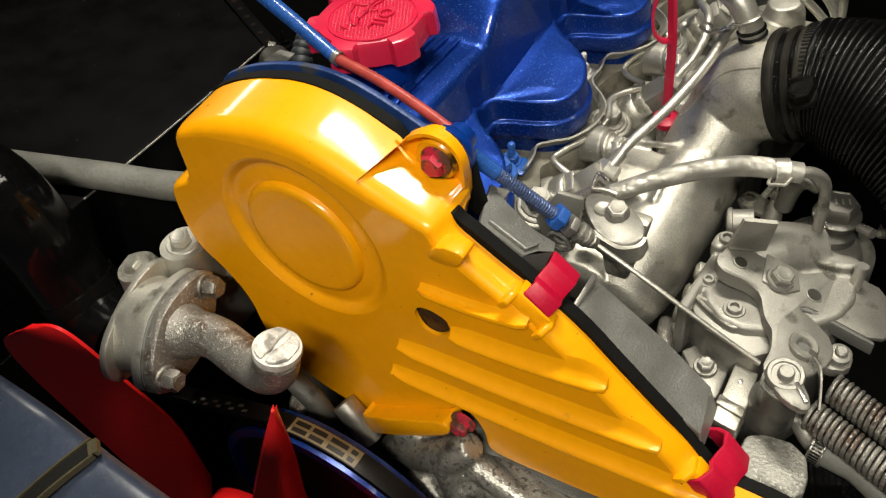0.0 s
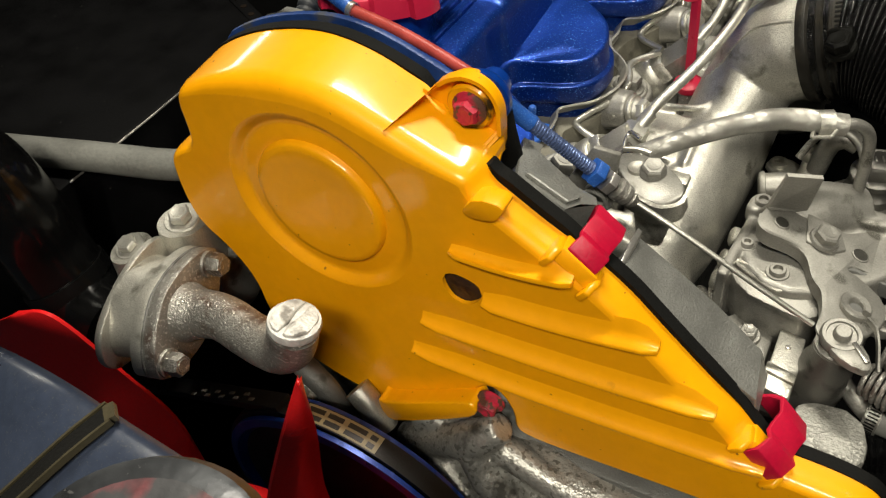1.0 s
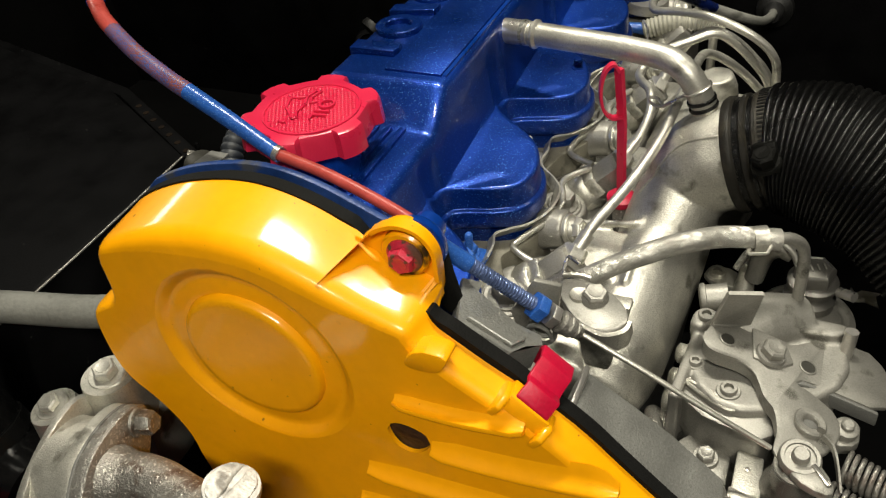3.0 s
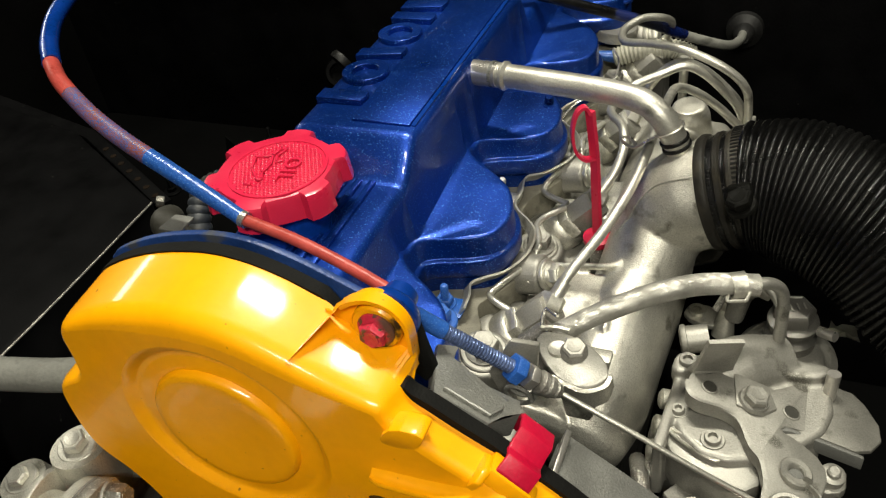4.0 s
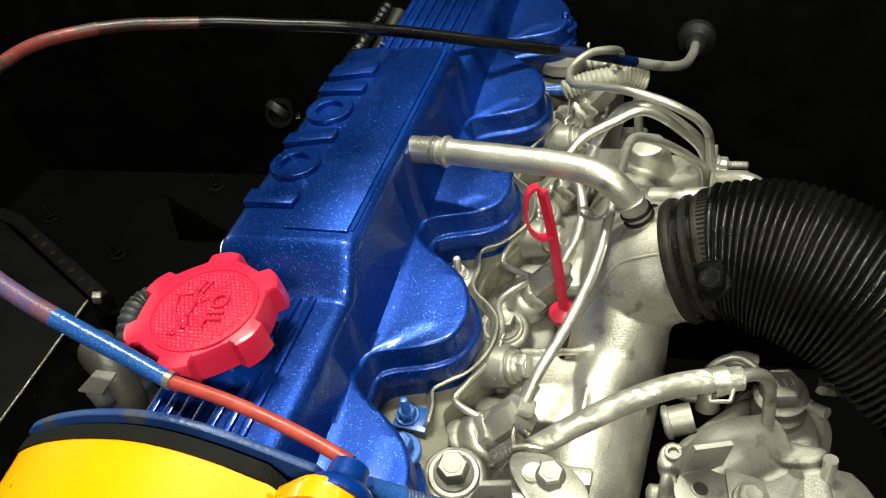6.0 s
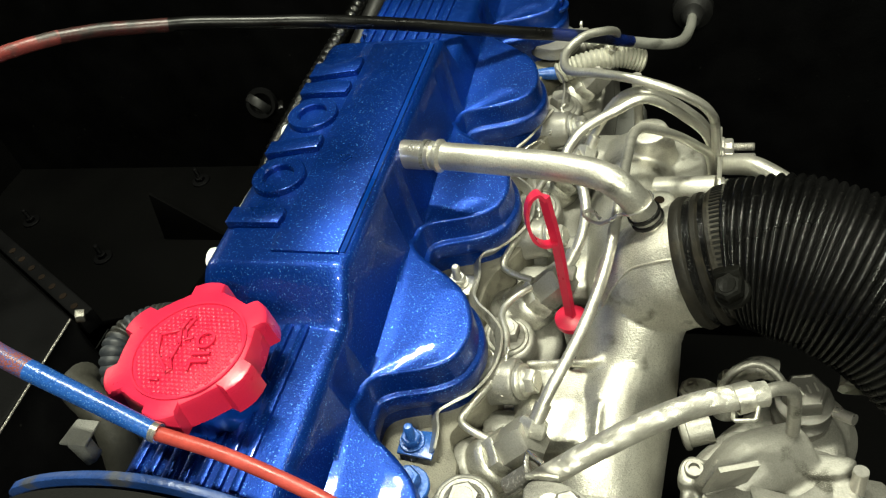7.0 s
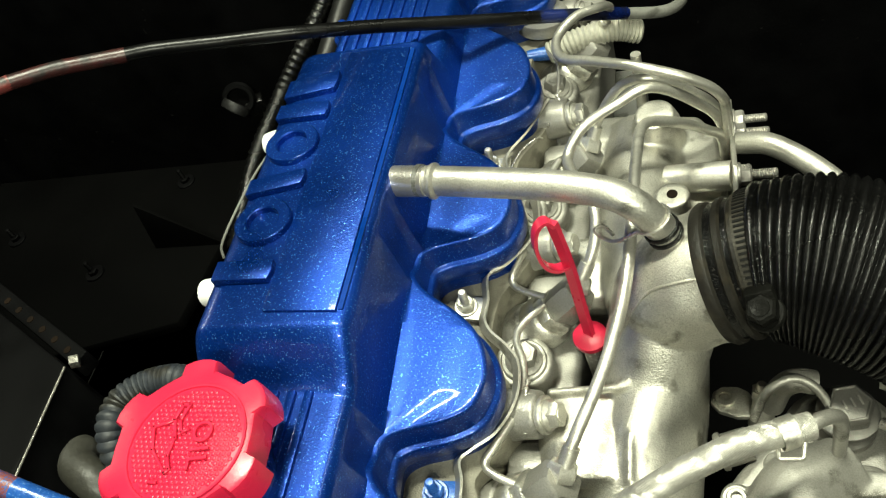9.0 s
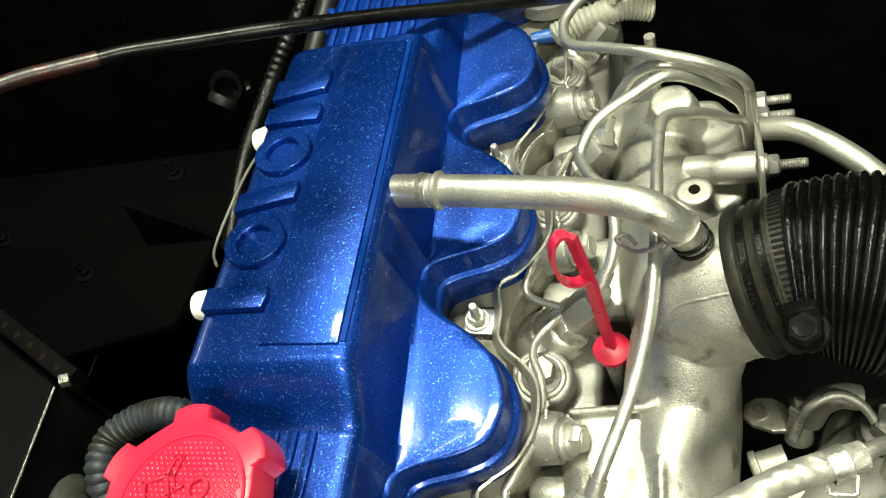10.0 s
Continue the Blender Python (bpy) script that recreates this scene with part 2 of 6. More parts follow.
def chaikin(poly, rounds=2):
    for _ in range(rounds):
        out = []
        for i, p in enumerate(poly):
            q = poly[(i + 1) % len(poly)]
            out.append((p[0] * 0.75 + q[0] * 0.25, p[1] * 0.75 + q[1] * 0.25))
            out.append((p[0] * 0.25 + q[0] * 0.75, p[1] * 0.25 + q[1] * 0.75))
        poly = out
    return poly


def inset(poly, d):
    """The polygon moved inwards by d (outwards: minus)."""
    area = sum(p[0] * q[1] - q[0] * p[1] for p, q in zip(poly, poly[1:] + poly[:1]))
    s = 1 if area > 0 else -1
    out = []
    for i, p in enumerate(poly):
        a, b = poly[i - 1], poly[(i + 1) % len(poly)]
        t = Vector((b[0] - a[0], b[1] - a[1])).normalized()
        out.append((p[0] - s * t.y * d, p[1] + s * t.x * d))
    return out


def arc(cx, cy, r, a0, a1, n=12):
    return [(cx + r * math.cos(radians(a0 + (a1 - a0) * k / n)), cy + r * math.sin(radians(a0 + (a1 - a0) * k / n))) for k in range(n + 1)]


def cast(name, pieces, mat, parent, label="", voxel=0.0013, rounds=5):
    """Melts closed pieces into one casting with soft inner corners."""
    bm = bmesh.new()
    for own in pieces:
        bmesh.ops.recalc_face_normals(own, faces=own.faces[:])
        merge(bm, own)
    rough = new("pattern", finish(bm, 180))
    mod = rough.modifiers.new("melt", "REMESH")
    mod.mode, mod.voxel_size = "VOXEL", voxel
    soft = rough.modifiers.new("soften", "SMOOTH")
    soft.factor, soft.iterations = 0.5, rounds
    bpy.context.view_layer.update()
    me = bpy.data.meshes.new_from_object(rough.evaluated_get(bpy.context.evaluated_depsgraph_get()))
    bpy.data.objects.remove(rough)
    own = bmesh.new()
    own.from_mesh(me)
    ob = part(name, own, mat, parent, label, angle=180)
    return ob


def loft(rows, seg=40, p=3.0):
    """Rounded box sections along y: rows of (y, x0, x1, top, bottom)."""
    rings = []
    for y, x0, x1, top, low in rows:
        ring = []
        for k in range(seg):
            a = 2 * math.pi * k / seg
            c, q = math.cos(a), math.sin(a)
            ring.append(Vector(((x0 + x1) / 2 + (x1 - x0) / 2 * math.copysign(abs(c) ** (2 / p), c), y, (top + low) / 2 + (top - low) / 2 * math.copysign(abs(q) ** (2 / p), q))))
        rings.append(ring)
    return bridge(bmesh.new(), rings)


def lay_on(ob, pts, lift=0.0, down=(0.15, 0.45, -1.0)):
    """Drops points onto the surface of a part."""
    tree = BVHTree.FromPolygons([v.co + BASE[ob] for v in ob.data.vertices], [list(p.vertices) for p in ob.data.polygons])
    d = Vector(down).normalized()
    out = []
    for p in pts:
        hit = tree.ray_cast(Vector(p) - d * 0.06, d)
        out.append(hit[0] + hit[1] * lift if hit[0] is not None else Vector(p))
    return out


def bolt(parent, at, axis, af=0.012, high=0.007, mat=None, washer=0.0, stud=0.0, wmat=None, label="", name="bolt", flange=0.0):
    """A hexagon head or nut on an optional washer, with an optional stud end."""
    mat = mat or STEEL
    ax = Vector(axis).normalized()
    at = Vector(at)
    r = af / 2 / math.cos(math.pi / 6)
    base = 0.0018 if washer else 0.0
    prof = [(r * 0.94, base), (r, base + 0.0006), (r, base + high * 0.82), (r * 0.84, base + high), (0.0, base + high)]
    bm = lathe(prof, at, ax, 6, phase=0.4)
    if flange:
        lathe([(flange, base - 0.0005), (flange, base + 0.0012), (r * 0.9, base + 0.003)], at, ax, 20, bm)
    lathe([(r * 0.6, base + high - 0.0002), (r * 0.56, base + high + 0.0003), (0, base + high - 0.0002)], at, ax, 16, bm)
    b = part(name, bm, mat, parent, label)
    if washer:
        part("washer", lathe([(washer, -0.001), (washer, 0.0010), (washer * 0.94, 0.0017), (r * 0.5, 0.0017)], at, ax, 24), wmat or mat, b)
    if stud:
        prof = []
        k = int(stud / 0.0012)
        rs = af * 0.28
        for i in range(k + 1):
            prof += [(rs, base + high + i * 0.0012), (rs * 0.86, base + high + i * 0.0012 + 0.0006)]
        prof += [(rs * 0.7, base + high + k * 0.0012 + 0.0012), (0, base + high + k * 0.0012 + 0.0014)]
        part("stud", lathe([(rs, base + high - 0.001)] + prof, at, ax, 12), mat, b)
    return b

# ---- engine bay shell ----
def bay():
    solid("floor", slab([(-2.5, -2.5), (2.5, -2.5), (2.5, 2.8), (-2.5, 2.8)], xy, -0.1, 0.0), CONCRETE, "grey painted concrete garage floor", "floor", "structure")
    solid("ceiling", slab([(-2.5, -2.5), (2.5, -2.5), (2.5, 2.8), (-2.5, 2.8)], xy, 3.0, 3.1), CONCRETE, "plain grey garage ceiling", "ceiling", "structure")
    for nm, poly in (("wall_north", [(-2.5, 2.8), (2.5, 2.8), (2.5, 2.9), (-2.5, 2.9)]), ("wall_south", [(-2.5, -2.6), (2.5, -2.6), (2.5, -2.5), (-2.5, -2.5)]),
                     ("wall_west", [(-2.6, -2.6), (-2.5, -2.6), (-2.5, 2.9), (-2.6, 2.9)]), ("wall_east", [(2.5, -2.6), (2.6, -2.6), (2.6, 2.9), (2.5, 2.9)])):
        # north wall near-black: the unlit background is put into its colour
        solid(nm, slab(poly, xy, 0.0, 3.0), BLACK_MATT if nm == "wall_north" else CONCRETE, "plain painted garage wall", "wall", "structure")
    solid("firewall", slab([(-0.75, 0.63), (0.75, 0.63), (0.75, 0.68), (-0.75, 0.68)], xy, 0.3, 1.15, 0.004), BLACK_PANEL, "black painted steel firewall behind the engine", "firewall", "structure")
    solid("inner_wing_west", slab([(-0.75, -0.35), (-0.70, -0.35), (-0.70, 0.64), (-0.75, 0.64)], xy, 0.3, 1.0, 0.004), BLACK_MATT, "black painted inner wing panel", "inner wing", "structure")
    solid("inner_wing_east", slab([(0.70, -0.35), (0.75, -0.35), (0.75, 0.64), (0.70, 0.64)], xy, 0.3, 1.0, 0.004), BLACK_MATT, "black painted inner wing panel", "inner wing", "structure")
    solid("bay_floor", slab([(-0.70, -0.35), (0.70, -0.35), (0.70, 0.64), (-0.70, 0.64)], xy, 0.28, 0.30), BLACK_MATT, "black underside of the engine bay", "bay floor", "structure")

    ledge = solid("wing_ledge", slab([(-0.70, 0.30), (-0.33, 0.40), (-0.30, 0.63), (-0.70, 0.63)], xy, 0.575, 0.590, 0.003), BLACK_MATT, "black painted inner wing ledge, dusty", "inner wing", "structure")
    for x, y in ((-0.61, 0.526), (-0.466, 0.468), (-0.40, 0.60)):
        w = thing("wing_bolt", (x, y, 0.59), "dull black bolt on the inner wing", "bolt", "inner wing bolts")
        bolt(w, (x, y, 0.591), (0, 0, 1), 0.010, 0.005, BLACK_PANEL, washer=0.011, stud=0.012)
    g = solid("gusset", slab([(-0.40, 0.59), (-0.31, 0.59), (-0.385, 0.66)], xz, 0.50, 0.504, 0.001), BLACK_MATT, "small black triangular gusset plate", "gusset")
    clip = thing("loom_clip", (-0.279, 0.62, 0.68), "black loom clip on the firewall", "clip")
    part("ring", lathe([(0.016, -0.004), (0.018, 0), (0.016, 0.004), (0.012, 0.004), (0.011, 0), (0.012, -0.004)], (-0.279, 0.612, 0.693), (0.3, -0.8, 0.4), 24), BLACK_PANEL, clip)
    part("foot", block((-0.27, 0.622, 0.67), (0.02, 0.014, 0.03), (10, 0, 20), 0.002), RUBBER, clip)


bay()

from mathutils.geometry import delaunay_2d_cdt  # noqa: E402

# ---- timing cover ----
def smooth(a, b, x):
    t = min(1.0, max(0.0, (x - a) / (b - a)))
    return t * t * (3 - 2 * t)


FACE = 0.004


def rear_depth(x, z):
    return 0.041 if x < 0.05 else 0.041 - 0.023 * smooth(0.05, 0.100, x)


# back edge of the cover and how much the face shrinks against it
COVER = [(-0.081, 0.893, 0.7), (-0.064, 0.904, 1.1), (-0.043, 0.913, 1.5), (-0.022, 0.9185, 1.8), (-0.004, 0.921, 1.9), (0.013, 0.920, 1.8), (0.031, 0.915, 1.6), (0.049, 0.907, 1.5), (0.066, 0.899, 1.3), (0.080, 0.8935, 1.0), (0.0945, 0.889, 0.9), (0.0985, 0.8795, 0.9),
         (0.1075, 0.8735, 0.9), (0.122, 0.8635, 0.9), (0.140, 0.853, 0.9), (0.163, 0.8365, 0.9), (0.181, 0.8175, 0.9), (0.207, 0.7915, 0.9), (0.221, 0.7795, 0.9), (0.231, 0.766, 0.9), (0.240, 0.756, 0.9), (0.252, 0.7565, 0.9), (0.274, 0.755, 0.9), (0.290, 0.749, 0.9), (0.295, 0.732, 0.9), (0.288, 0.715, 0.9),
         (0.229, 0.706, 0.6), (0.186, 0.703, 0.6), (0.136, 0.699, 0.6), (0.112, 0.699, 0.6), (0.104, 0.706, 0.6), (0.104, 0.721, 0.6), (0.096, 0.736, 0.6), (0.087, 0.729, 0.6), (0.083, 0.714, 0.6), (0.06, 0.697, 0.6), (0.015, 0.664, 0.6), (0.004, 0.667, 0.6),
         (0.002, 0.677, 0.6), (-0.014, 0.679, 0.6), (-0.044, 0.690, 0.6), (-0.062, 0.702, 0.6), (-0.070, 0.730, 0.6), (-0.071, 0.757, 0.6), (-0.084, 0.778, 0.6), (-0.099, 0.790, 0.6), (-0.105, 0.806, 0.6), (-0.106, 0.826, 0.6), (-0.104, 0.845, 0.6), (-0.093, 0.853, 0.6), (-0.082, 0.858, 0.6), (-0.080, 0.868, 0.6)]
DISC = (0.0022, 0.8412)
VIEWHOLE = (0.0835, 0.8135)


def timing_cover():
    cover = thing("timing_cover", (0.08, 0.02, 0.66), "glossy yellow painted timing belt cover with red clips", "engine cover")
    poly = chaikin([p[:2] for p in COVER], 2)
    draft = [p[1] for p in chaikin([(0.0, p[2]) for p in COVER], 2)]
    rings = []
    for d, back in ((0.0, None), (0.0026, 0.0095), (0.0031, 0.0066), (0.0041, 0.0038), (0.0056, 0.0017), (0.0074, 0.0005), (0.0092, 0.0)):
        q = inset(poly, d)
        rings.append([Vector((p[0] + (u[0] - p[0]) * f, rear_depth(*p) if back is None else FACE + back, p[1] + (u[1] - p[1]) * f)) for p, u, f in zip(poly, q, draft)])
    bm = bmesh.new()
    bridge(bm, rings, True, False)
    bm.verts.ensure_lookup_table()
    last = bm.verts[:][-len(poly):]
    loops = []
    for (cx, cz), r, n, tall in ((DISC, 0.0565, 64, 1.0), (VIEWHOLE, 0.0110, 24, 0.92)):
        loops.append([bm.verts.new((cx + r * w * math.cos(2 * math.pi * k / n), FACE, cz + r * w * math.sin(2 * math.pi * k / n) * tall)) for k in range(n) for w in ((1.0 if n > 24 else 1.0 + 0.07 * math.sin(3 * 2 * math.pi * k / n + 0.6)),)])
    flat, lines, start = [], [], 0
    for ring in (last, *loops):
        flat += ring
        lines += [(start + k, start + (k + 1) % len(ring)) for k in range(len(ring))]
        start += len(ring)
    pts2, _, tris, origin, _, _ = delaunay_2d_cdt([Vector((v.co.x, v.co.z)) for v in flat], lines, [], 1, 1e-7)
    outer = [(v.co.x, v.co.z) for v in last]

    def inside(x, z):
        hit = False
        for (ax, az), (bx, bz) in zip(outer, outer[1:] + outer[:1]):
            if (az > z) != (bz > z) and x < (bx - ax) * (z - az) / (bz - az) + ax:
                hit = not hit
        return hit
    own = [flat[o[0]] if o else bm.verts.new((p.x, FACE, p.y)) for p, o in zip(pts2, origin)]
    for tri in tris:
        x, z = sum(pts2[k].x for k in tri) / 3, sum(pts2[k].y for k in tri) / 3
        if inside(x, z) and math.hypot(x - DISC[0], z - DISC[1]) > 0.0563 and math.hypot(x - VIEWHOLE[0], (z - VIEWHOLE[1]) / 0.92) > 0.0111:
            try:
                bm.faces.new([own[k] for k in tri])
            except ValueError:
                pass
    # sunken ring and raised centre of the round cap
    prev = loops[0]
    for r, y in ((0.0556, 0.0043), (0.0542, 0.0050), (0.0525, 0.0062), (0.0510, 0.0075), (0.0498, 0.0081), (0.0470, 0.0080), (0.0420, 0.0073), (0.0398, 0.0072), (0.0392, 0.0073), (0.0388, 0.0066), (0.0382, 0.0047), (0.0370, 0.0038), (0.034, 0.0036), (0.026, 0.0043), (0.012, 0.0050), (0.0, 0.0051)):
        ring = [bm.verts.new((DISC[0] + max(r, 1e-4) * math.cos(2 * math.pi * k / 64), y, DISC[1] + max(r, 1e-4) * math.sin(2 * math.pi * k / 64))) for k in range(64)]
        for k in range(64):
            bm.faces.new((prev[k], prev[(k + 1) % 64], ring[(k + 1) % 64], ring[k]))
        prev = ring
    bm.faces.new(prev)
    prev = loops[1]
    ring = [bm.verts.new((v.co.x, 0.0065, v.co.z)) for v in prev]
    for k in range(24):
        bm.faces.new((prev[k], prev[(k + 1) % 24], ring[(k + 1) % 24], ring[k]))
    shell = part("shell", bm, YELLOW, cover)
    base = BASE[shell].y
    for poly_face in shell.data.polygons:
        if all(abs(shell.data.vertices[k].co.y + base - FACE) < 1e-5 for k in poly_face.vertices):
            poly_face.use_smooth = False
    part("hole_back", lathe([(0.0145, 0.022), (0.0190, 0.021), (0.0190, 0.001), (0, 0.0)], (VIEWHOLE[0], 0.029, VIEWHOLE[1]), (0, -1, 0)), material("oily_rust_dirt", (0.035, 0.017, 0.008), 0.5, 0, 0.4, 300, 0.5, blotch=90, dirt=(0.006, 0.004, 0.003), dirt_at=0.47), cover, "dark opening with oily dirt")
    part("inner_nut", lathe([(0.0045, 0), (0.0045, 0.004), (0.003, 0.005), (0, 0.005)], (VIEWHOLE[0] + 0.001, 0.020, VIEWHOLE[1] - 0.004), (0, -1, 0.2), 6), material("rusty_brown_nut", (0.10, 0.045, 0.02), 0.6, 0.2, 0.3, 400, 0.4), cover, "rusty nut inside the opening")
    # ribs
    for (x0, z0), (x1, z1) in (((0.081, 0.8415), (0.143, 0.8455)), ((0.096, 0.811), (0.184, 0.8195)), ((0.057, 0.7795), (0.213, 0.7865)), ((0.047, 0.7495), (0.239, 0.757))):
        n, rings = 14, []
        for k in range(n + 1):
            f = k / n
            x, z = x0 + (x1 - x0) * f, z0 + (z1 - z0) * f - 0.0022 * math.sin(math.pi * f)
            h = 0.0062 * min(1.0, 0.72 + 4 * f) * (1 if f < 0.97 else 0.75)
            w = 0.0042 + 0.0012 * f
            fillet = (0.38 if x1 < 0.15 else 0.78) * min(1.0, 0.70 + 2 * f) * min(1.0, 0.3 + 7 * (1 - f))
            rings.append([Vector((x, FACE - h * d, z + w * s * (fillet if s > 0.3 else 1))) for d, s in ((-0.2, 3.3), (0.02, 2.5), (0.14, 1.8), (0.34, 1.15), (0.64, 0.62), (0.88, 0.28), (1.0, -0.02), (0.94, -0.27), (0.7, -0.42), (0.3, -0.5), (-0.3, -0.75))])
        part("rib", bridge(bmesh.new(), rings), YELLOW, cover, angle=60)
    # ear for the upper bolt, with two webs
    ear = [(0.058, 0.890), (0.059, 0.9055), (0.068, 0.9125)] + arc(0.0815, 0.9040, 0.0150, 130, 0, 14) + [(0.0955, 0.885), (0.090, 0.866), (0.08, 0.872)]
    part("ear", slab(ear, xz, 0.0355, 0.0405, 0.0012), YELLOW, cover)
    part("bolt_seat", lathe([(0.0115, 0), (0.0115, 0.003), (0.0105, 0.0042), (0.0, 0.0042)], (0.0815, 0.0355, 0.9035), (0, -1, 0), 28), YELLOW_GRIMY, cover, "oily yellow bolt seat")
    for a, b, c, w in (((0.0665, 0.0345, 0.9120), (0.0500, 0.0070, 0.8985), (0.054, 0.0345, 0.899), (0.0020, 0, 0.0024)), ((0.0955, 0.0345, 0.893), (0.0830, 0.0080, 0.8795), (0.085, 0.0345, 0.872), (0.0012, 0, -0.0008))):
        off = Vector(w)
        bm = bmesh.new()
        bridge(bm, [[Vector(p) + off for p in (a, b, c)], [Vector(p) - off for p in (a, b, c)]])
        part("web", bm, YELLOW, cover)
    facet = [(0.0958, 0.0360, 0.894), (0.0958, 0.0350, 0.8845), (0.0985, 0.0200, 0.8770), (0.0850, 0.0075, 0.8790), (0.0900, 0.0200, 0.8870)]
    part("facet", bridge(bmesh.new(), [[Vector(p) for p in facet], [Vector(p) + Vector((-0.004, 0.004, -0.004)) for p in facet]]), YELLOW, cover)
    part("rim", ribbon([(0.0665, 0.0340, 0.9120), (0.073, 0.0335, 0.9165), (0.0815, 0.0335, 0.9188), (0.0905, 0.0335, 0.9160), (0.0960, 0.0335, 0.907), (0.0960, 0.0340, 0.892)], 0.0060, 0.0020, (0, 1, 0)), YELLOW, cover)
    part("ear_gasket", slab([(0.082, 0.908), (0.0955, 0.904), (0.0985, 0.885), (0.101, 0.873), (0.095, 0.864), (0.084, 0.875)], xz, 0.0408, 0.0450, 0.0010), GASKET, cover, "black sponge gasket behind the ear")
    shoulder = [p for p in poly if 0.054 < p[0] < 0.0965 and p[1] > 0.882]
    part("ear_shoulder", bridge(bmesh.new(), [[Vector((x, rear_depth(x, z) - 0.0008, z - 0.0016)), Vector((x, 0.0358, z + 0.0012)), Vector((x, 0.0362, z - 0.004)), Vector((x, rear_depth(x, z) - 0.0008, z - 0.005))] for x, z in shoulder]), YELLOW, cover)
    part("tab", slab(chaikin([(0.098, 0.8805), (0.1125, 0.8800), (0.110, 0.873), (0.1055, 0.8685), (0.0925, 0.8675), (0.0905, 0.872)], 1), xz, 0.0010, 0.012, 0.0008), YELLOW, cover)
    part("lower_lip", slab(chaikin([(0.017, 0.697), (0.020, 0.678), (0.030, 0.678), (0.082, 0.714), (0.0905, 0.724), (0.088, 0.732), (0.080, 0.729), (0.024, 0.695)], 1), xz, -0.007, 0.01, 0.0018, segments=3), YELLOW, cover)
    band = inset(poly, -0.0010)
    wide = [(0.0011 + 0.0012 * (1 - smooth(0.128, 0.142, u))) * smooth(0.094, 0.104, u) * (1 - smooth(0.205, 0.225, u)) * (v > 0.76) for u, v in band]
    band = [(u + w, v + 1.1 * w - (0.0045 if v < 0.73 and u > -0.02 else 0.0) - (0.0060 * smooth(0.052, 0.060, u) * (1 - smooth(0.092, 0.098, u)) if v > 0.86 else 0.0)) for (u, v), w in zip(band, wide)]
    part("gasket", slab(band, lambda u, v, w: (u, rear_depth(u, v) + w, v), 0.0, 0.0068), GASKET, cover, "black sponge gasket behind the cover")
    bolt(cover, (0.0822, 0.0315, 0.9038), (0, -1, 0), 0.0112, 0.0065, RED_WORN, washer=0.0, label="chipped red painted bolt", flange=0.0085)
    bolt(cover, (0.0955, 0.001, 0.7300), (0, -1, 0), 0.0105, 0.008, RED_WORN, label="chipped red painted bolt", flange=0.0082)
    # spring clips with their yellow lugs
    for (cx, cz), turn, half, front in (((0.1395, 0.8470), -40.0, 0.0085, 0.0075), ((0.2335, 0.7570), -49.0, 0.0102, 0.003)):
        u = Vector((math.cos(radians(turn)), 0, math.sin(radians(turn))))
        v = Vector((-u.z, 0, u.x))
        at = Vector((cx, 0, cz))

        def clip_place(a, b, w):
            return at + Vector((0, a, 0)) + v * b + u * w
        prof = [(-0.005, 0.000), (-0.004, 0.008), (0.004, 0.0135), (0.010, 0.0110), (0.016, 0.0125), (0.022, 0.0150), (0.033, 0.013), (0.037, 0.006), (0.0385, -0.004), (0.036, -0.004), (0.0345, 0.005), (0.031, 0.0108),
                (0.022, 0.0128), (0.016, 0.0102), (0.010, 0.0086), (0.004, 0.0110), (-0.002, 0.006), (-0.003, 0.000)]
        prof = [(front + (a + 0.005) * (0.85 - (front - 0.003) * 20), b + 0.0012) for a, b in prof]
        part("clip", slab(prof, clip_place, -half, half, 0.0006), RED_CLIP, cover, "red painted spring clip")
        for s in (-1, 1):
            part("lug", slab([(0.001, -0.004), (0.001, 0.003), (0.006, 0.0075), (0.015, 0.0060), (0.018, 0.0), (0.018, -0.005)], clip_place, s * (half + 0.003) - 0.0018, s * (half + 0.003) + 0.0018, 0.001), YELLOW, cover)
        part("lug", slab([(0.004, 0.001), (0.007, 0.0085), (0.018, 0.006), (0.02, 0.0)], clip_place, -half - 0.002, half + 0.002, 0.001), YELLOW, cover)
    return cover


timing_cover()


def back_plate():
    plate = thing("back_plate", (0.0, 0.055, 0.66), "blue painted timing cover back plate", "engine plate")
    upper = [(u, v) for u, v in chaikin([p[:2] for p in COVER], 2) if v > 0.868 and u < 0.074]
    rim = inset(upper + [(0.060, 0.75), (-0.060, 0.75)], -0.0030)[:-2] + [(0.060, 0.75), (-0.085, 0.75)]
    part("plate", slab(rim, xz, 0.0505, 0.0545, 0.0010), BLUE_DUST, plate)
    collar = part("collar", lathe([(0.0125, 0.0), (0.0138, 0.0008), (0.0138, 0.004), (0.0125, 0.006), (0.0085, 0.008), (0.0075, 0.016), (0, 0.016)], (0.0845, 0.0372, 0.9048), (0, 1, 0), 36), BLUE_DEEP, plate)
    lug = [(-0.062, 0.880), (-0.054, 0.885), (-0.053, 0.899), (-0.063, 0.897)]
    part("bracket", slab(lug, xz, 0.075, 0.081, 0.001), GREY_DARK, plate, "bent grey lifting bracket")
    part("bracket_lip", slab([(-0.066, 0.075), (-0.052, 0.075), (-0.052, 0.088), (-0.064, 0.088)], xy, 0.8975, 0.8990, 0.0006), GREY_DARK, plate)
    return plate


back_plate()


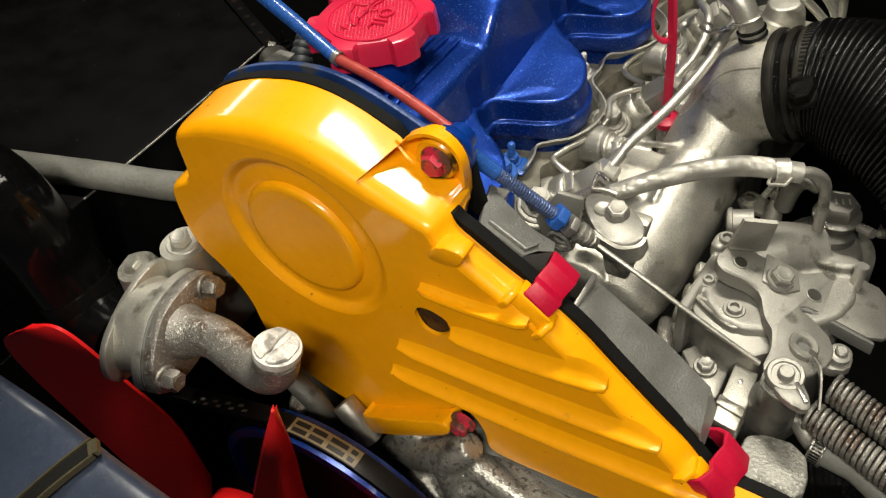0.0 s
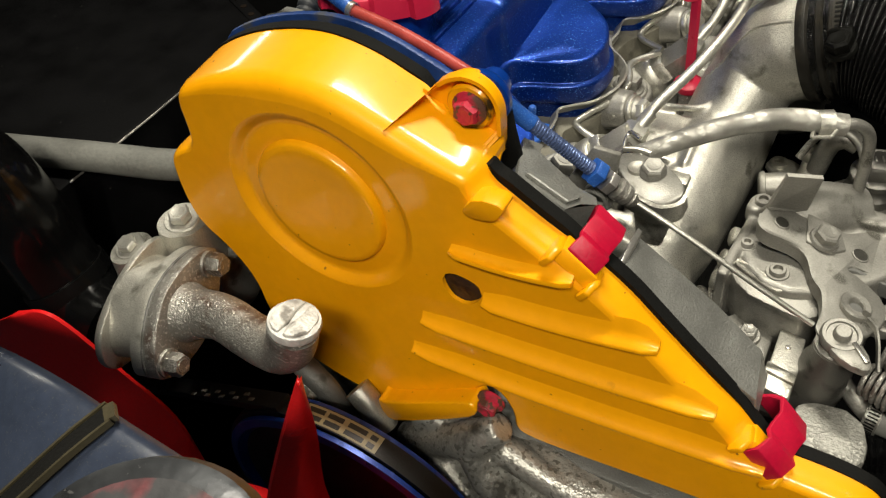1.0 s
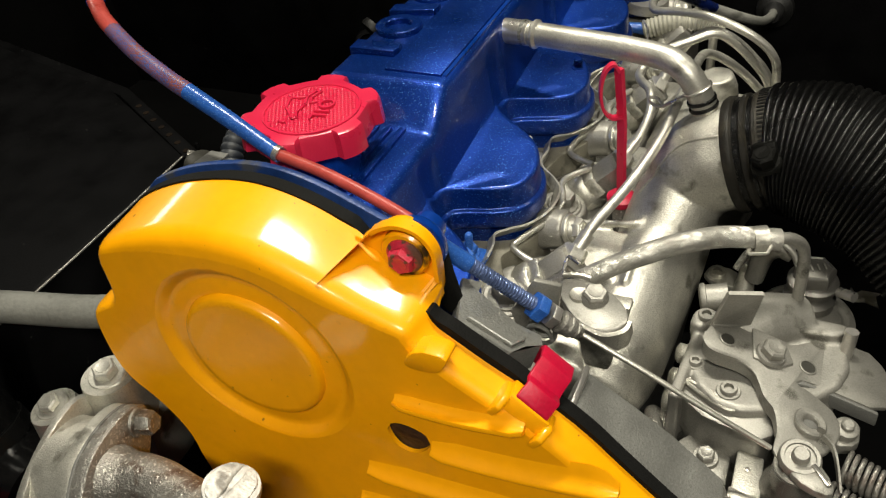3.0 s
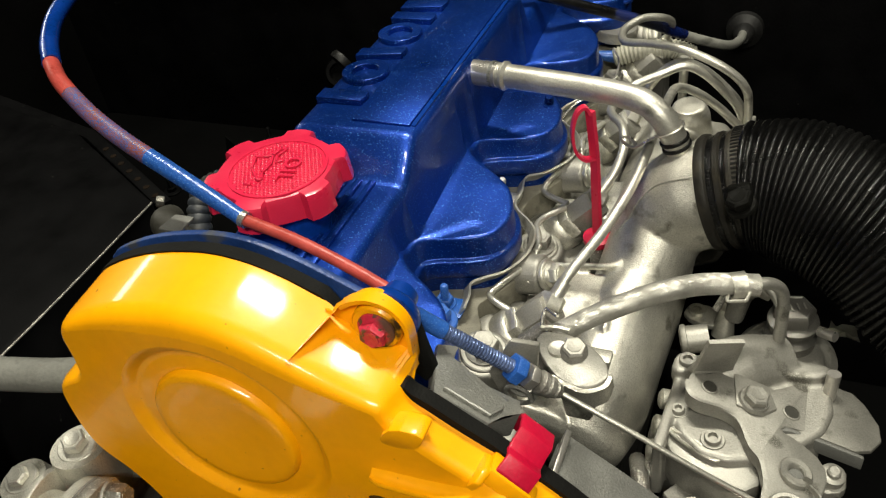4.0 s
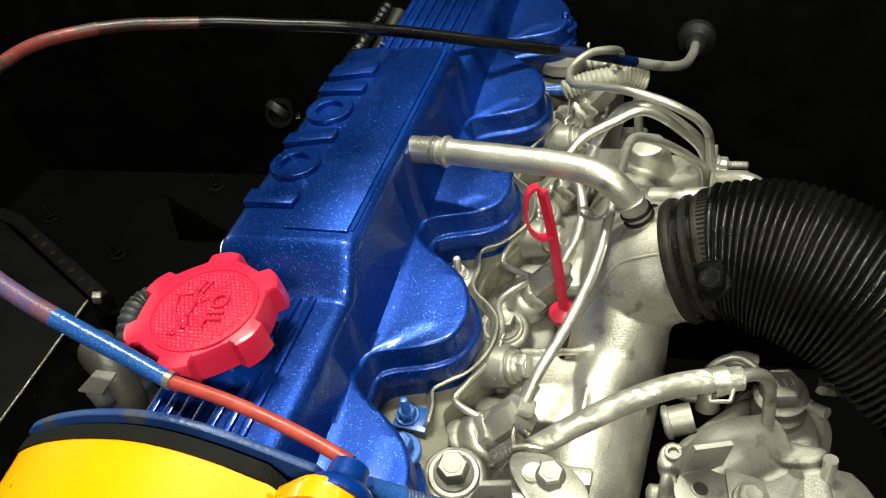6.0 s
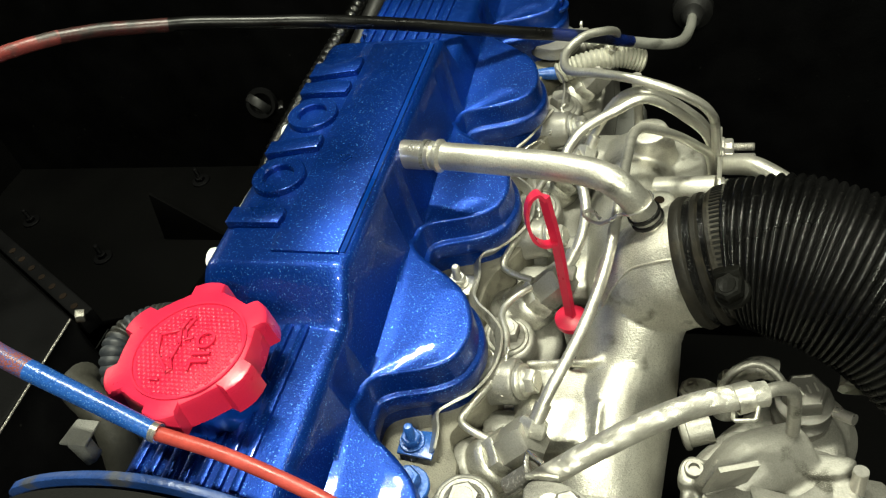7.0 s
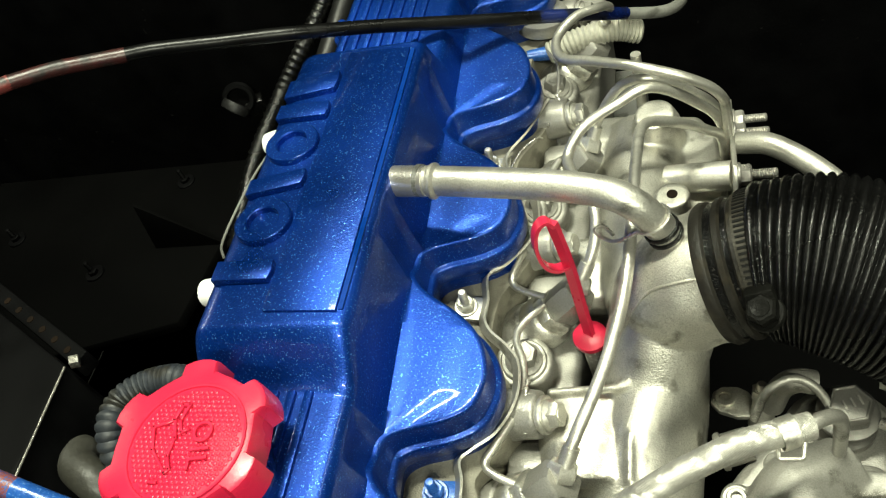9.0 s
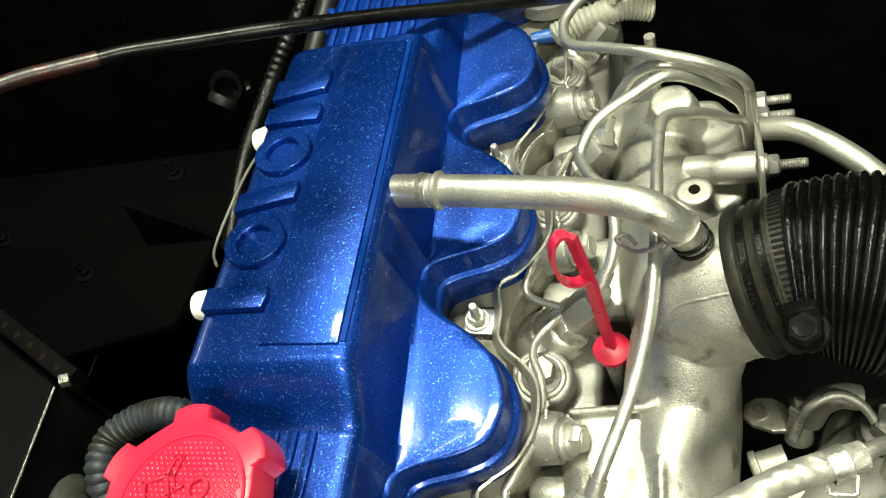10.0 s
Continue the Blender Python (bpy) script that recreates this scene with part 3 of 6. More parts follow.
def side_castings():
    plate = thing("bracket_plate", (0.12, 0.04, 0.80), "grey cast bracket beside the timing cover", "bracket")
    ledge = [(0.1047, 0.0285, 0.8735), (0.1300, 0.0250, 0.8650), (0.1350, 0.0300, 0.8655), (0.1405, 0.0360, 0.8620), (0.1360, 0.0470, 0.8560), (0.1215, 0.0490, 0.8590), (0.1010, 0.0480, 0.8640), (0.1020, 0.0640, 0.8650), (0.0965, 0.0540, 0.8750)]
    rings = [[Vector(p) + Vector(o) for p in ledge] for o in ((-0.006, 0.0, -0.016), (-0.0008, 0.0, -0.0010), (0.0, 0.0006, 0.0))]
    part("casting", bridge(bmesh.new(), rings), BAR, plate, angle=30)
    pad = [(0.1075, 0.0320, 0.8735), (0.1290, 0.0285, 0.8660), (0.1325, 0.0340, 0.8650), (0.1315, 0.0450, 0.8580), (0.1200, 0.0465, 0.8605), (0.1055, 0.0455, 0.8650)]
    rings = [[Vector(p) + Vector(o) for p in q] for q, o in ((pad, (-0.001, 0, -0.002)), (pad, (0.0008, -0.0002, 0.0010)), ([Vector(p).lerp(Vector((0.121, 0.039, 0.8645)), 0.08) for p in pad], (0.0012, -0.0004, 0.0016)))]
    part("raised_pad", bridge(bmesh.new(), rings), BAR, plate, angle=30)
    bar = thing("guard_bar", (0.19, 0.04, 0.75), "flat rough grey metal bar along the timing cover", "bar")
    near, far = [(0.1575, 0.8420), (0.177, 0.8215), (0.207, 0.7915), (0.2265, 0.7790), (0.2290, 0.766)], [(0.1565, 0.8352), (0.177, 0.8205), (0.197, 0.8055), (0.222, 0.7825), (0.2275, 0.765)]
    rings = []
    for (x0, z0), (x1, z1) in zip(near, far):
        rings.append([Vector(p) for p in ((x0 - 0.0030, 0.0245, z0 - 0.0034), (x0 - 0.0008, 0.0238, z0 - 0.0008), (x0, 0.0242, z0), (x1, 0.0510, z1), (x1 - 0.001, 0.0520, z1 - 0.002), (x1 - 0.006, 0.0520, z1 - 0.010), (x0 - 0.006, 0.030, z0 - 0.010))])
    part("bar", bridge(bmesh.new(), rings), BAR, bar, angle=30)
    part("end_cap", slab([(0.1540, 0.8360), (0.1568, 0.8440), (0.1590, 0.8425), (0.1575, 0.8340)], xz, 0.0245, 0.0480, 0.0004), STEEL, bar, "worn bright end of the bar")
    return plate


side_castings()


# ---- valve cover ----
PITCH = 0.1105
SCALLOP = [(0.0, 0.0395), (0.0055, 0.0475), (0.010, 0.0640), (0.014, 0.0735), (0.018, 0.0788), (0.023, 0.0822), (0.034, 0.0850), (0.047, 0.0832), (0.059, 0.0770), (0.069, 0.0665), (0.081, 0.0490), (0.091, 0.0402), (0.101, 0.0385)]


def crown(y):
    z = 0.879 + 0.021 * smooth(0.159, 0.186, y)
    return z - 0.026 * smooth(0.382, 0.402, y)


def cover_section(p, n):
    """One section of the cover: p is a point of the scalloped edge, n its outward direction in plan."""
    y = p.y
    zt = crown(y)
    f = (y - 0.155) % PITCH
    xb = min(0.0392, p.x - 0.0030)
    zb = 0.8450 + 0.0065 * smooth(-0.01, 0.085, f) * (1 - smooth(0.090, 0.104, f))
    step = np.interp(f, [0.004, 0.010, 0.026, 0.060, 0.085], [0.040, 0.047, 0.066, 0.068, 0.045])

    def land(x):
        return zb - 0.03 * (x - xb) * smooth(0.0, 0.02, f) - 0.0012 * smooth(step - 0.002, step + 0.006, x)
    right = [(0.026, zt), (0.0305, zt - 0.0006), (0.0335, zt - 0.0025), (0.0348, zt - 0.0065), (xb - 0.0028, (zt + zb) / 2), (xb - 0.0012, zb + 0.004), (xb - 0.0002, zb + 0.0010)]
    edge = p.x - 0.0032
    right += [(max(xb, xb + (edge - xb) * q), land(xb + (edge - xb) * q)) for q in (0.08, 0.2, 0.32, 0.44, 0.56, 0.68, 0.8, 0.92)]
    ze = land(edge)
    left = [(-0.036, zt), (-0.0415, zt - 0.001), (-0.0455, zt - 0.004), (-0.048, zt - 0.010), (-0.0525, 0.855), (-0.056, 0.84), (-0.060, 0.836), (-0.061, 0.803)]
    pts = [Vector((x, y, z)) for x, z in reversed(left)] + [Vector((-0.02, y, zt)), Vector((0.0, y, zt))] + [Vector((x, y, z)) for x, z in right]
    for off, z in ((-0.0026, ze), (-0.0010, ze - 0.0003), (-0.0002, ze - 0.0012), (0.0, ze - 0.0030), (0.0004, 0.8300), (0.0010, 0.8292), (0.0026, 0.8288), (0.0034, 0.8278), (0.0036, 0.8262), (0.0036, 0.8185), (0.0026, 0.8165), (-0.0005, 0.8160), (-0.0010, 0.8030)):
        pts.append(Vector((p.x + n.x * off, p.y + n.y * off, z)))
    return pts


def scallop_line():
    line = []
    for k in range(-1, 4):
        for f, x in SCALLOP:
            y = 0.155 + k * PITCH + f
            if 0.066 < y < 0.582:
                line.append((x, y, 0.0))
    return curve_points(line, 9)


def valve_cover():
    cover = thing("valve_cover", (0.0, 0.3, 0.815), "speckled metallic blue painted valve cover with scalloped edge", "valve cover")
    edge = scallop_line()
    rings = []
    for i, p in enumerate(edge):
        t = (edge[min(i + 2, len(edge) - 1)] - edge[max(i - 2, 0)]).normalized()
        rings.append(cover_section(p, Vector((t.y, -t.x, 0))))
    body = part("body", bridge(bmesh.new(), rings, True, True), BLUE, cover, angle=50)
    part("raised_panel", slab(chaikin([(-0.0095, 0.1915), (0.0285, 0.1905), (0.0285, 0.3765), (-0.0105, 0.3785)], 0), xy, 0.8990, 0.9016, 0.0007), BLUE, cover)
    part("groove", slab([(0.0287, 0.192), (0.0312, 0.192), (0.0312, 0.376), (0.0287, 0.376)], xy, 0.8985, 0.9004), BLUE_DEEP, cover)
    # ridges on the low ends
    for k in range(7):
        x = -0.0375 + 0.0087 * k
        for y0, y1, z in ((0.0715, 0.1615, 0.879), (0.4, 0.57, 0.874)):
            part("ridge", slab([(x - 0.0022, y0), (x + 0.0022, y0), (x + 0.0022, y1), (x - 0.0022, y1)], xy, z - 0.001, z + 0.0022, 0.0009), BLUE, cover)
    # raised plain marks on the crown
    top = 0.8995
    for y in (0.2465, 0.3025):
        ring = bmesh.new()
        n = 40
        for (ro, h0) in ((1.0, 0),):
            prof = [(1.0, 0.0), (0.985, 0.0038), (0.95, 0.0044), (0.60, 0.0044), (0.56, 0.0038), (0.55, 0.0)]
            rows = []
            for q, h in prof:
                rows.append([Vector((-0.0262 + 0.0158 * q * math.cos(a), y + 0.0148 * q * math.sin(a), top + h)) for a in (2 * math.pi * k / n for k in range(n))])
            bridge(ring, rows, True, False)
        part("raised_ring", ring, BLUE, cover)
    for y0, y1, lean in ((0.2085, 0.2205, 0.0), (0.2705, 0.2815, 0.006), (0.3225, 0.3340, 0.0), (0.3450, 0.3600, 0.005)):
        poly = [(-0.0425, y0 - lean), (-0.0115, y0), (-0.0105, (y0 + y1) / 2), (-0.0115, y1), (-0.0425, y1 - lean)]
        part("raised_bar", slab(poly, xy, top - 0.001, top + 0.0044, 0.0006), BLUE, cover)
    # holding bolts
    bolt(cover, (0.0705, 0.107, 0.8335), (0.1, 0, 1), 0.012, 0.007, BLUE_CABLE, washer=0.0105, label="blue oversprayed bolt", stud=0.0)
    bolt(cover, (0.072, 0.318, 0.8400), (0.1, 0, 1), 0.012, 0.006, BLUE, washer=0.010, label="blue painted bolt", stud=0.005)
    bolt(cover, (0.0805, 0.523, 0.8370), (0.1, 0, 1), 0.012, 0.006, BLUE, washer=0.010, label="blue painted bolt", stud=0.005)
    bolt(cover, (-0.045, 0.45, 0.862), (0, 0, 1), 0.012, 0.006, BLUE, washer=0.010, label="blue painted bolt", stud=0.005)
    return cover


valve_cover()


def oil_cap():
    c = Vector((-0.0145, 0.119, 0.0))
    cap = thing("oil_filler_cap", (c.x, c.y, 0.879), "bright red plastic oil filler cap with six lugs", "oil cap")

    def outline(grow):
        pts = []
        for k in range(6):
            a0 = 97 + 60 * k
            for da, r in ((-20, 0.0322), (-14.5, 0.0328), (-12, 0.0376), (-6, 0.0384), (0, 0.0387), (6, 0.0384), (12, 0.0376), (14.5, 0.0328), (20, 0.0322), (30, 0.0320)):
                a = radians(a0 + da)
                pts.append((c.x - 0.003 + (r + grow) * math.cos(a), c.y + 0.002 + (r + grow) * math.sin(a)))
        return pts
    rings = [[Vector((x, y, z)) for x, y in outline(g)] for g, z in ((-0.004, 0.8970), (0.0010, 0.8985), (0.0, 0.9105), (-0.0008, 0.9126), (-0.0024, 0.9134))]
    bm = bmesh.new()
    bridge(bm, rings, True, True)
    part("grip", bm, RED_CAP, cap)
    part("neck", lathe([(0.024, 0.878), (0.024, 0.899)], (c.x, c.y, 0), (0, 0, 1), 32), BLUE_DEEP, cap)
    part("rim", lathe([(0.0270, 0.9128), (0.0268, 0.9142), (0.0258, 0.9142), (0.0254, 0.9131)], (c.x, c.y, 0), (0, 0, 1), 48), RED_CAP, cap)
    # dimpled centre
    bm = bmesh.new()
    step = 0.0024
    for i in range(-12, 13):
        for j in range(-13, 14):
            x, y = (i + 0.5 * (j % 2)) * step, j * step * 0.866
            if math.hypot(x, y) < 0.0243:
                bridge(bm, [[Vector((c.x + x + q * math.cos(a), c.y + y + q * math.sin(a), z)) for a in (math.pi / 6 + math.pi / 3 * k for k in range(6))] for q, z in ((0.00120, 0.9131), (0.00106, 0.9138), (0.00075, 0.9140))])
    tagged(part("dimple_field", bm, RED_CAP, cap, angle=80), kind="stuff")
    # raised oil can sign
    def sign(pts, w=0.0013):
        m = bmesh.new()
        for a, b in zip(pts, pts[1:]):
            d = Vector((b[0] - a[0], b[1] - a[1], 0))
            block((c.x + (a[0] + b[0]) / 2, c.y + (a[1] + b[1]) / 2, 0.9144), (d.length + w, w, 0.0016), (0, 0, math.degrees(math.atan2(d.y, d.x))), 0.0003, m, 1)
        return m
    tagged(part("can_sign", sign([(-0.017, 0.006), (-0.0135, -0.004), (-0.004, -0.0135), (-0.0025, -0.012), (-0.0055, -0.0065), (-0.005, 0.0015), (-0.008, 0.0095), (-0.017, 0.006)]), RED_CAP, cap, "raised oil can sign"), "raised oil can sign", kind="stuff")
    tagged(part("can_handle", sign([(-0.0085, 0.0095), (-0.0065, 0.0165), (-0.0035, 0.0165), (-0.0055, 0.0095), (-0.003, 0.004), (-0.0005, 0.0055)]), RED_CAP, cap), "raised handle of the oil can sign", kind="stuff")
    part("drop_sign", sign([(-0.0095, -0.0175), (-0.0065, -0.0175)]), RED_CAP, cap)
    font = bpy.data.curves.new("OIL", "FONT")
    font.body, font.size, font.extrude, font.align_x, font.align_y = "OIL", 0.0125, 0.0007, "CENTER", "CENTER"
    font.space_character = 1.15
    tmp = bpy.data.objects.new("lettering", font)
    scene.collection.objects.link(tmp)
    me = bpy.data.meshes.new_from_object(tmp.evaluated_get(bpy.context.evaluated_depsgraph_get()))
    bpy.data.objects.remove(tmp)
    bm = bmesh.new()
    bm.from_mesh(me)
    bmesh.ops.transform(bm, matrix=pose(c.x + 0.0075, c.y - 0.001, 0.9146, 0, 0, -82), verts=bm.verts[:])
    part("lettering", bm, RED_CAP, cap)
    return cap


oil_cap()

# ---- cylinder head and manifold ----
def head():
    h = thing("cylinder_head", (0.06, 0.3, 0.60), "silver painted cast cylinder head", "cylinder head")
    pieces = [slab([(0.0, 0.07), (0.10, 0.07), (0.116, 0.085), (0.116, 0.59), (0.0, 0.59)], xy, 0.70, 0.772, 0.004)]
    seats = [(0.0875, 0.231, 0.789), (0.0875, 0.3435, 0.789), (0.0875, 0.456, 0.789), (0.0915, 0.1135, 0.8085)]
    for at in seats:
        pieces.append(lathe([(0.0185, -0.05), (0.0175, -0.006), (0.0160, 0)], at, (0.12, -0.1, 1), 28))
    for k in range(4):
        y = 0.1485 + 0.1118 * k
        z = (0.793, 0.787, 0.784, 0.781)[k]
        pieces.append(lathe([(0.019, -0.05), (0.0185, -0.014), (0.0165, -0.008)], (0.0985, y, z), (0.72, 0.14, 0.68), 28))
        # boss along the port, towards the manifold
        yb = 0.193 + PITCH * k
        pieces.append(tube([(0.070, yb, 0.792), (0.088, yb, 0.7985), (0.1035, yb - 0.001, 0.8010)], [0.014, 0.0135, 0.0125], 22, 3))
        pieces.append(tube([(0.088, yb - 0.022, 0.772), (0.100, yb - 0.022, 0.774), (0.116, yb - 0.022, 0.770)], [0.017, 0.0165, 0.0160], 22, 3))
    cast("casting", pieces, GREY_CAST, h, voxel=0.0014, rounds=4)
    deck = [(-0.068, 0.066), (0.080, 0.066), (0.086, 0.085), (0.083, 0.135), (0.074, 0.150)]
    for k in range(4):
        y = 0.155 + PITCH * k
        deck += [(0.074, y + 0.002), (0.086, y + 0.018), (0.0905, y + 0.034), (0.087, y + 0.052), (0.075, y + 0.066), (0.0715, y + 0.080), (0.0715, y + 0.098)]
    deck += [(0.07, 0.588), (-0.068, 0.588)]
    part("deck", slab(chaikin(deck, 1), xy, 0.765, 0.8035, 0.002), DECK, h, "matt grey-brown head deck")
    for k, at in enumerate(seats):
        big = k == 3
        bolt(h, at, (0.15, -0.1, 1), 0.0145 if big else 0.0140, 0.0095, GREY_CAST, washer=0.0135 if big else 0.0130, label="silver painted head bolt", flange=0.0105)
    for k in range(4):
        y = 0.190 + PITCH * k
        bolt(h, (0.1055, y + 0.001, 0.8025), (0.93, -0.12, 0.3), 0.0125, 0.0075, SILVER_SMOOTH, washer=0.0100, label="silver painted manifold bolt", flange=0.0082)
        rnd = random.Random(k)
        seam = [(0.0965 + rnd.uniform(-0.0010, 0.0010), y + 0.016 - 0.0042 * q, 0.812 - 0.00028 * q * q + rnd.uniform(-0.0008, 0.0008)) for q in range(7)]
        part("joint_bead", tube(seam, lambda f, s=k: 0.0012 + 0.0005 * math.sin(40 * f + s), 10, 4), SILVER, h, "lumpy sealant bead")
    solid("engine_block", slab([(-0.09, 0.03), (0.14, 0.03), (0.14, 0.58), (-0.09, 0.58)], xy, 0.42, 0.70, 0.006), GREY_DARK, "grimy grey cast engine block", "engine block")
    return h


head()


def manifold():
    m = thing("intake_manifold", (0.15, 0.15, 0.72), "silver painted cast intake manifold with rounded runners", "intake manifold")
    trunk = loft([(0.1035, 0.131, 0.146, 0.748, 0.735), (0.1055, 0.125, 0.154, 0.757, 0.727), (0.110, 0.121, 0.162, 0.766, 0.720), (0.118, 0.119, 0.169, 0.775, 0.715), (0.130, 0.117, 0.174, 0.784, 0.715), (0.145, 0.117, 0.1775, 0.790, 0.716), (0.16, 0.118, 0.1790, 0.794, 0.718),
                  (0.19, 0.122, 0.1815, 0.801, 0.722), (0.208, 0.130, 0.1840, 0.805, 0.73), (0.222, 0.142, 0.1850, 0.808, 0.735), (0.24, 0.146, 0.1855, 0.808, 0.74), (0.262, 0.146, 0.186, 0.806, 0.75), (0.285, 0.146, 0.182, 0.798, 0.75), (0.295, 0.15, 0.176, 0.79, 0.755)], 40, 2.0)
    pieces = [trunk, tube([(0.160, 0.243, 0.782), (0.163, 0.247, 0.800), (0.170, 0.2505, 0.8160), (0.181, 0.2535, 0.8265), (0.1965, 0.2547, 0.8330)], [0.023, 0.027, 0.0320, 0.0338, 0.0335], 40, 6)]
    pieces.append(tube([(0.152, 0.208, 0.775), (0.156, 0.224, 0.786), (0.162, 0.239, 0.802), (0.170, 0.249, 0.812)], [0.025, 0.0265, 0.0275, 0.026], 36, 5))
    # broad runners to the head
    for y0, top in ((0.184, 0.797), (0.297, 0.788), (0.409, 0.782)):
        pieces.append(loft([(y0 - 0.026, 0.099, 0.150, top - 0.008, 0.752), (y0 - 0.022, 0.098, 0.152, top - 0.002, 0.748), (y0, 0.098, 0.152, top + 0.001, 0.748), (y0 + 0.020, 0.098, 0.152, top, 0.748), (y0 + 0.0255, 0.099, 0.150, top - 0.006, 0.752)], 32, 3.0))
    pieces.append(loft([(0.106, 0.100, 0.138, 0.765, 0.745), (0.110, 0.099, 0.140, 0.773, 0.74), (0.128, 0.099, 0.140, 0.776, 0.74), (0.133, 0.100, 0.138, 0.768, 0.745)], 28, 3.0))
    pieces.append(tube([(0.16, 0.255, 0.79), (0.155, 0.29, 0.780), (0.15, 0.34, 0.768), (0.148, 0.42, 0.763)], [0.026, 0.028, 0.032, 0.028], 28, 8))
    pieces.append(slab(chaikin([(0.132, 0.36), (0.155, 0.43), (0.195, 0.425), (0.203, 0.35), (0.17, 0.33)], 1), xy, 0.70, 0.780, 0.004))
    pieces.append(lathe([(0.0195, -0.034), (0.0165, -0.016), (0.0128, -0.006), (0.0112, 0.002), (0.0100, 0.003)], (0.1768, 0.2573, 0.8430), (-0.37, 0, 1), 28))
    pieces.append(lathe([(0.014, -0.05), (0.0105, -0.010), (0.0098, 0.001), (0, 0.001)], (0.1688, 0.336, 0.801), (0, -0.05, 1), 28))
    pieces.append(lathe([(0.017, -0.05), (0.0155, -0.01), (0.0125, 0.0), (0.0, 0.001)], (0.158, 0.402, 0.806), (-0.1, -0.1, 1), 28))
    # raised ribs
    pieces.append(tube([(0.104, 0.2075, 0.7955), (0.120, 0.2072, 0.7985), (0.138, 0.2066, 0.8020), (0.1455, 0.2085, 0.8040), (0.1488, 0.2140, 0.8060), (0.1495, 0.2225, 0.8085)], 0.0024, 12, 6))
    pieces.append(tube([(0.1475, 0.160, 0.7935), (0.1475, 0.172, 0.7965), (0.1478, 0.184, 0.7985)], 0.0022, 12, 4))
    body = cast("casting", pieces, SILVER, m, voxel=0.0012, rounds=4)
    line = lay_on(body, curve_points([(0.1385, 0.2255, 0.812), (0.1480, 0.232, 0.822), (0.1614, 0.2398, 0.8328), (0.174, 0.2385, 0.842), (0.1851, 0.2365, 0.85)], 5), 0.0001)
    part("parting_line", tube(line, 0.0008, 8, 2), SILVER, m)
    part("mouth_ring", lathe([(0.031, -0.004), (0.0345, -0.003), (0.0345, 0.003), (0.032, 0.004)], (0.1925, 0.2547, 0.8315), (0.943, 0.017, 0.332), 40), SILVER, m)
    part("boss_bore", lathe([(0.0032, 0), (0.0032, 0.0004), (0, 0.0004)], (0.1688, 0.336, 0.8022), (0, -0.05, 1), 16), HOLE, m)
    part("rod", tube([(0.149, 0.428, 0.78), (0.1487, 0.4325, 0.81), (0.1487, 0.434, 0.830)], 0.0034, 12, 4), SILVER_SMOOTH, m)
    part("cross_boss", tube([(0.165, 0.362, 0.787), (0.19, 0.357, 0.792), (0.203, 0.355, 0.794)], 0.009, 18, 4), SILVER_SMOOTH, m)
    # cast marks beside the dipstick: plain bars
    for q in range(5):
        part("cast_mark", block((0.1135 + 0.0006 * q, 0.275 + 0.0052 * q, 0.789), (0.0055, 0.0011, 0.0012), (0, 0, 10 - 24 * (q % 2)), 0.0002), SILVER_SMOOTH, m)
    return m


manifold()


def breather():
    b = thing("breather_pipe", (0.1, 0.27, 0.83), "silver painted crankcase breather pipe with bead", "breather pipe")
    pts = [(0.050, 0.2795, 0.8885), (0.075, 0.276, 0.8885), (0.105, 0.2715, 0.8885), (0.128, 0.2670, 0.8885), (0.146, 0.2625, 0.8872), (0.1565, 0.2592, 0.8825), (0.1635, 0.2577, 0.8745), (0.1687, 0.2573, 0.864), (0.1732, 0.2573, 0.852), (0.1760, 0.2573, 0.844)]
    part("pipe", tube(pts, 0.0078, 24, 10), SILVER_SMOOTH, b, angle=70)
    part("stub", tube([(0.031, 0.2815, 0.888), (0.052, 0.279, 0.8885)], 0.0083, 24, 4), STEEL, b, "bare metal pipe stub with flaking paint")
    part("bead", lathe([(0.0078, -0.0025), (0.0094, -0.001), (0.0096, 0.0008), (0.0078, 0.0025)], (0.0565, 0.2785, 0.8885), (1, -0.14, 0), 28), SILVER_SMOOTH, b)
    # grey ring drawn for the shaded gap between stub and pipe
    part("dark_gap_band", lathe([(0.0086, -0.0012), (0.0086, 0.0012)], (0.0485, 0.2797, 0.8885), (1, -0.14, 0), 28), GREY_DARK, b)
    part("wire_clamp", tube([Vector((0.1645, 0.2575, 0.8725)) + Vector((0.0080 * math.cos(a), 0.0086 * math.sin(a), 0.0036 * math.cos(a))) for a in np.linspace(-2.6, 3.0, 16)], 0.0008, 8, 3), STEEL, b)
    part("clamp_tail", tube([(0.1575, 0.2530, 0.869), (0.150, 0.254, 0.863), (0.144, 0.258, 0.857), (0.138, 0.262, 0.856), (0.135, 0.265, 0.858), (0.139, 0.267, 0.858), (0.144, 0.262, 0.857)], 0.0011, 8, 6), STEEL, b)
    for k in range(2):
        part("black_ring", lathe([(0.0078, -0.0012), (0.0089, -0.0009), (0.0091, 0), (0.0089, 0.0009), (0.0078, 0.0012)], Vector((0.1680, 0.2573, 0.8655)) + Vector((0.0016, 0, -0.0042)) * k, (-0.37, 0, 1), 24), RUBBER, b)
    part("collar", lathe([(0.0098, -0.012), (0.0098, -0.0085), (0.0096, 0.0), (0.0086, 0.001)], (0.1715, 0.2573, 0.8570), (-0.37, 0, 1), 28), SILVER_SMOOTH, b)
    return b


breather()


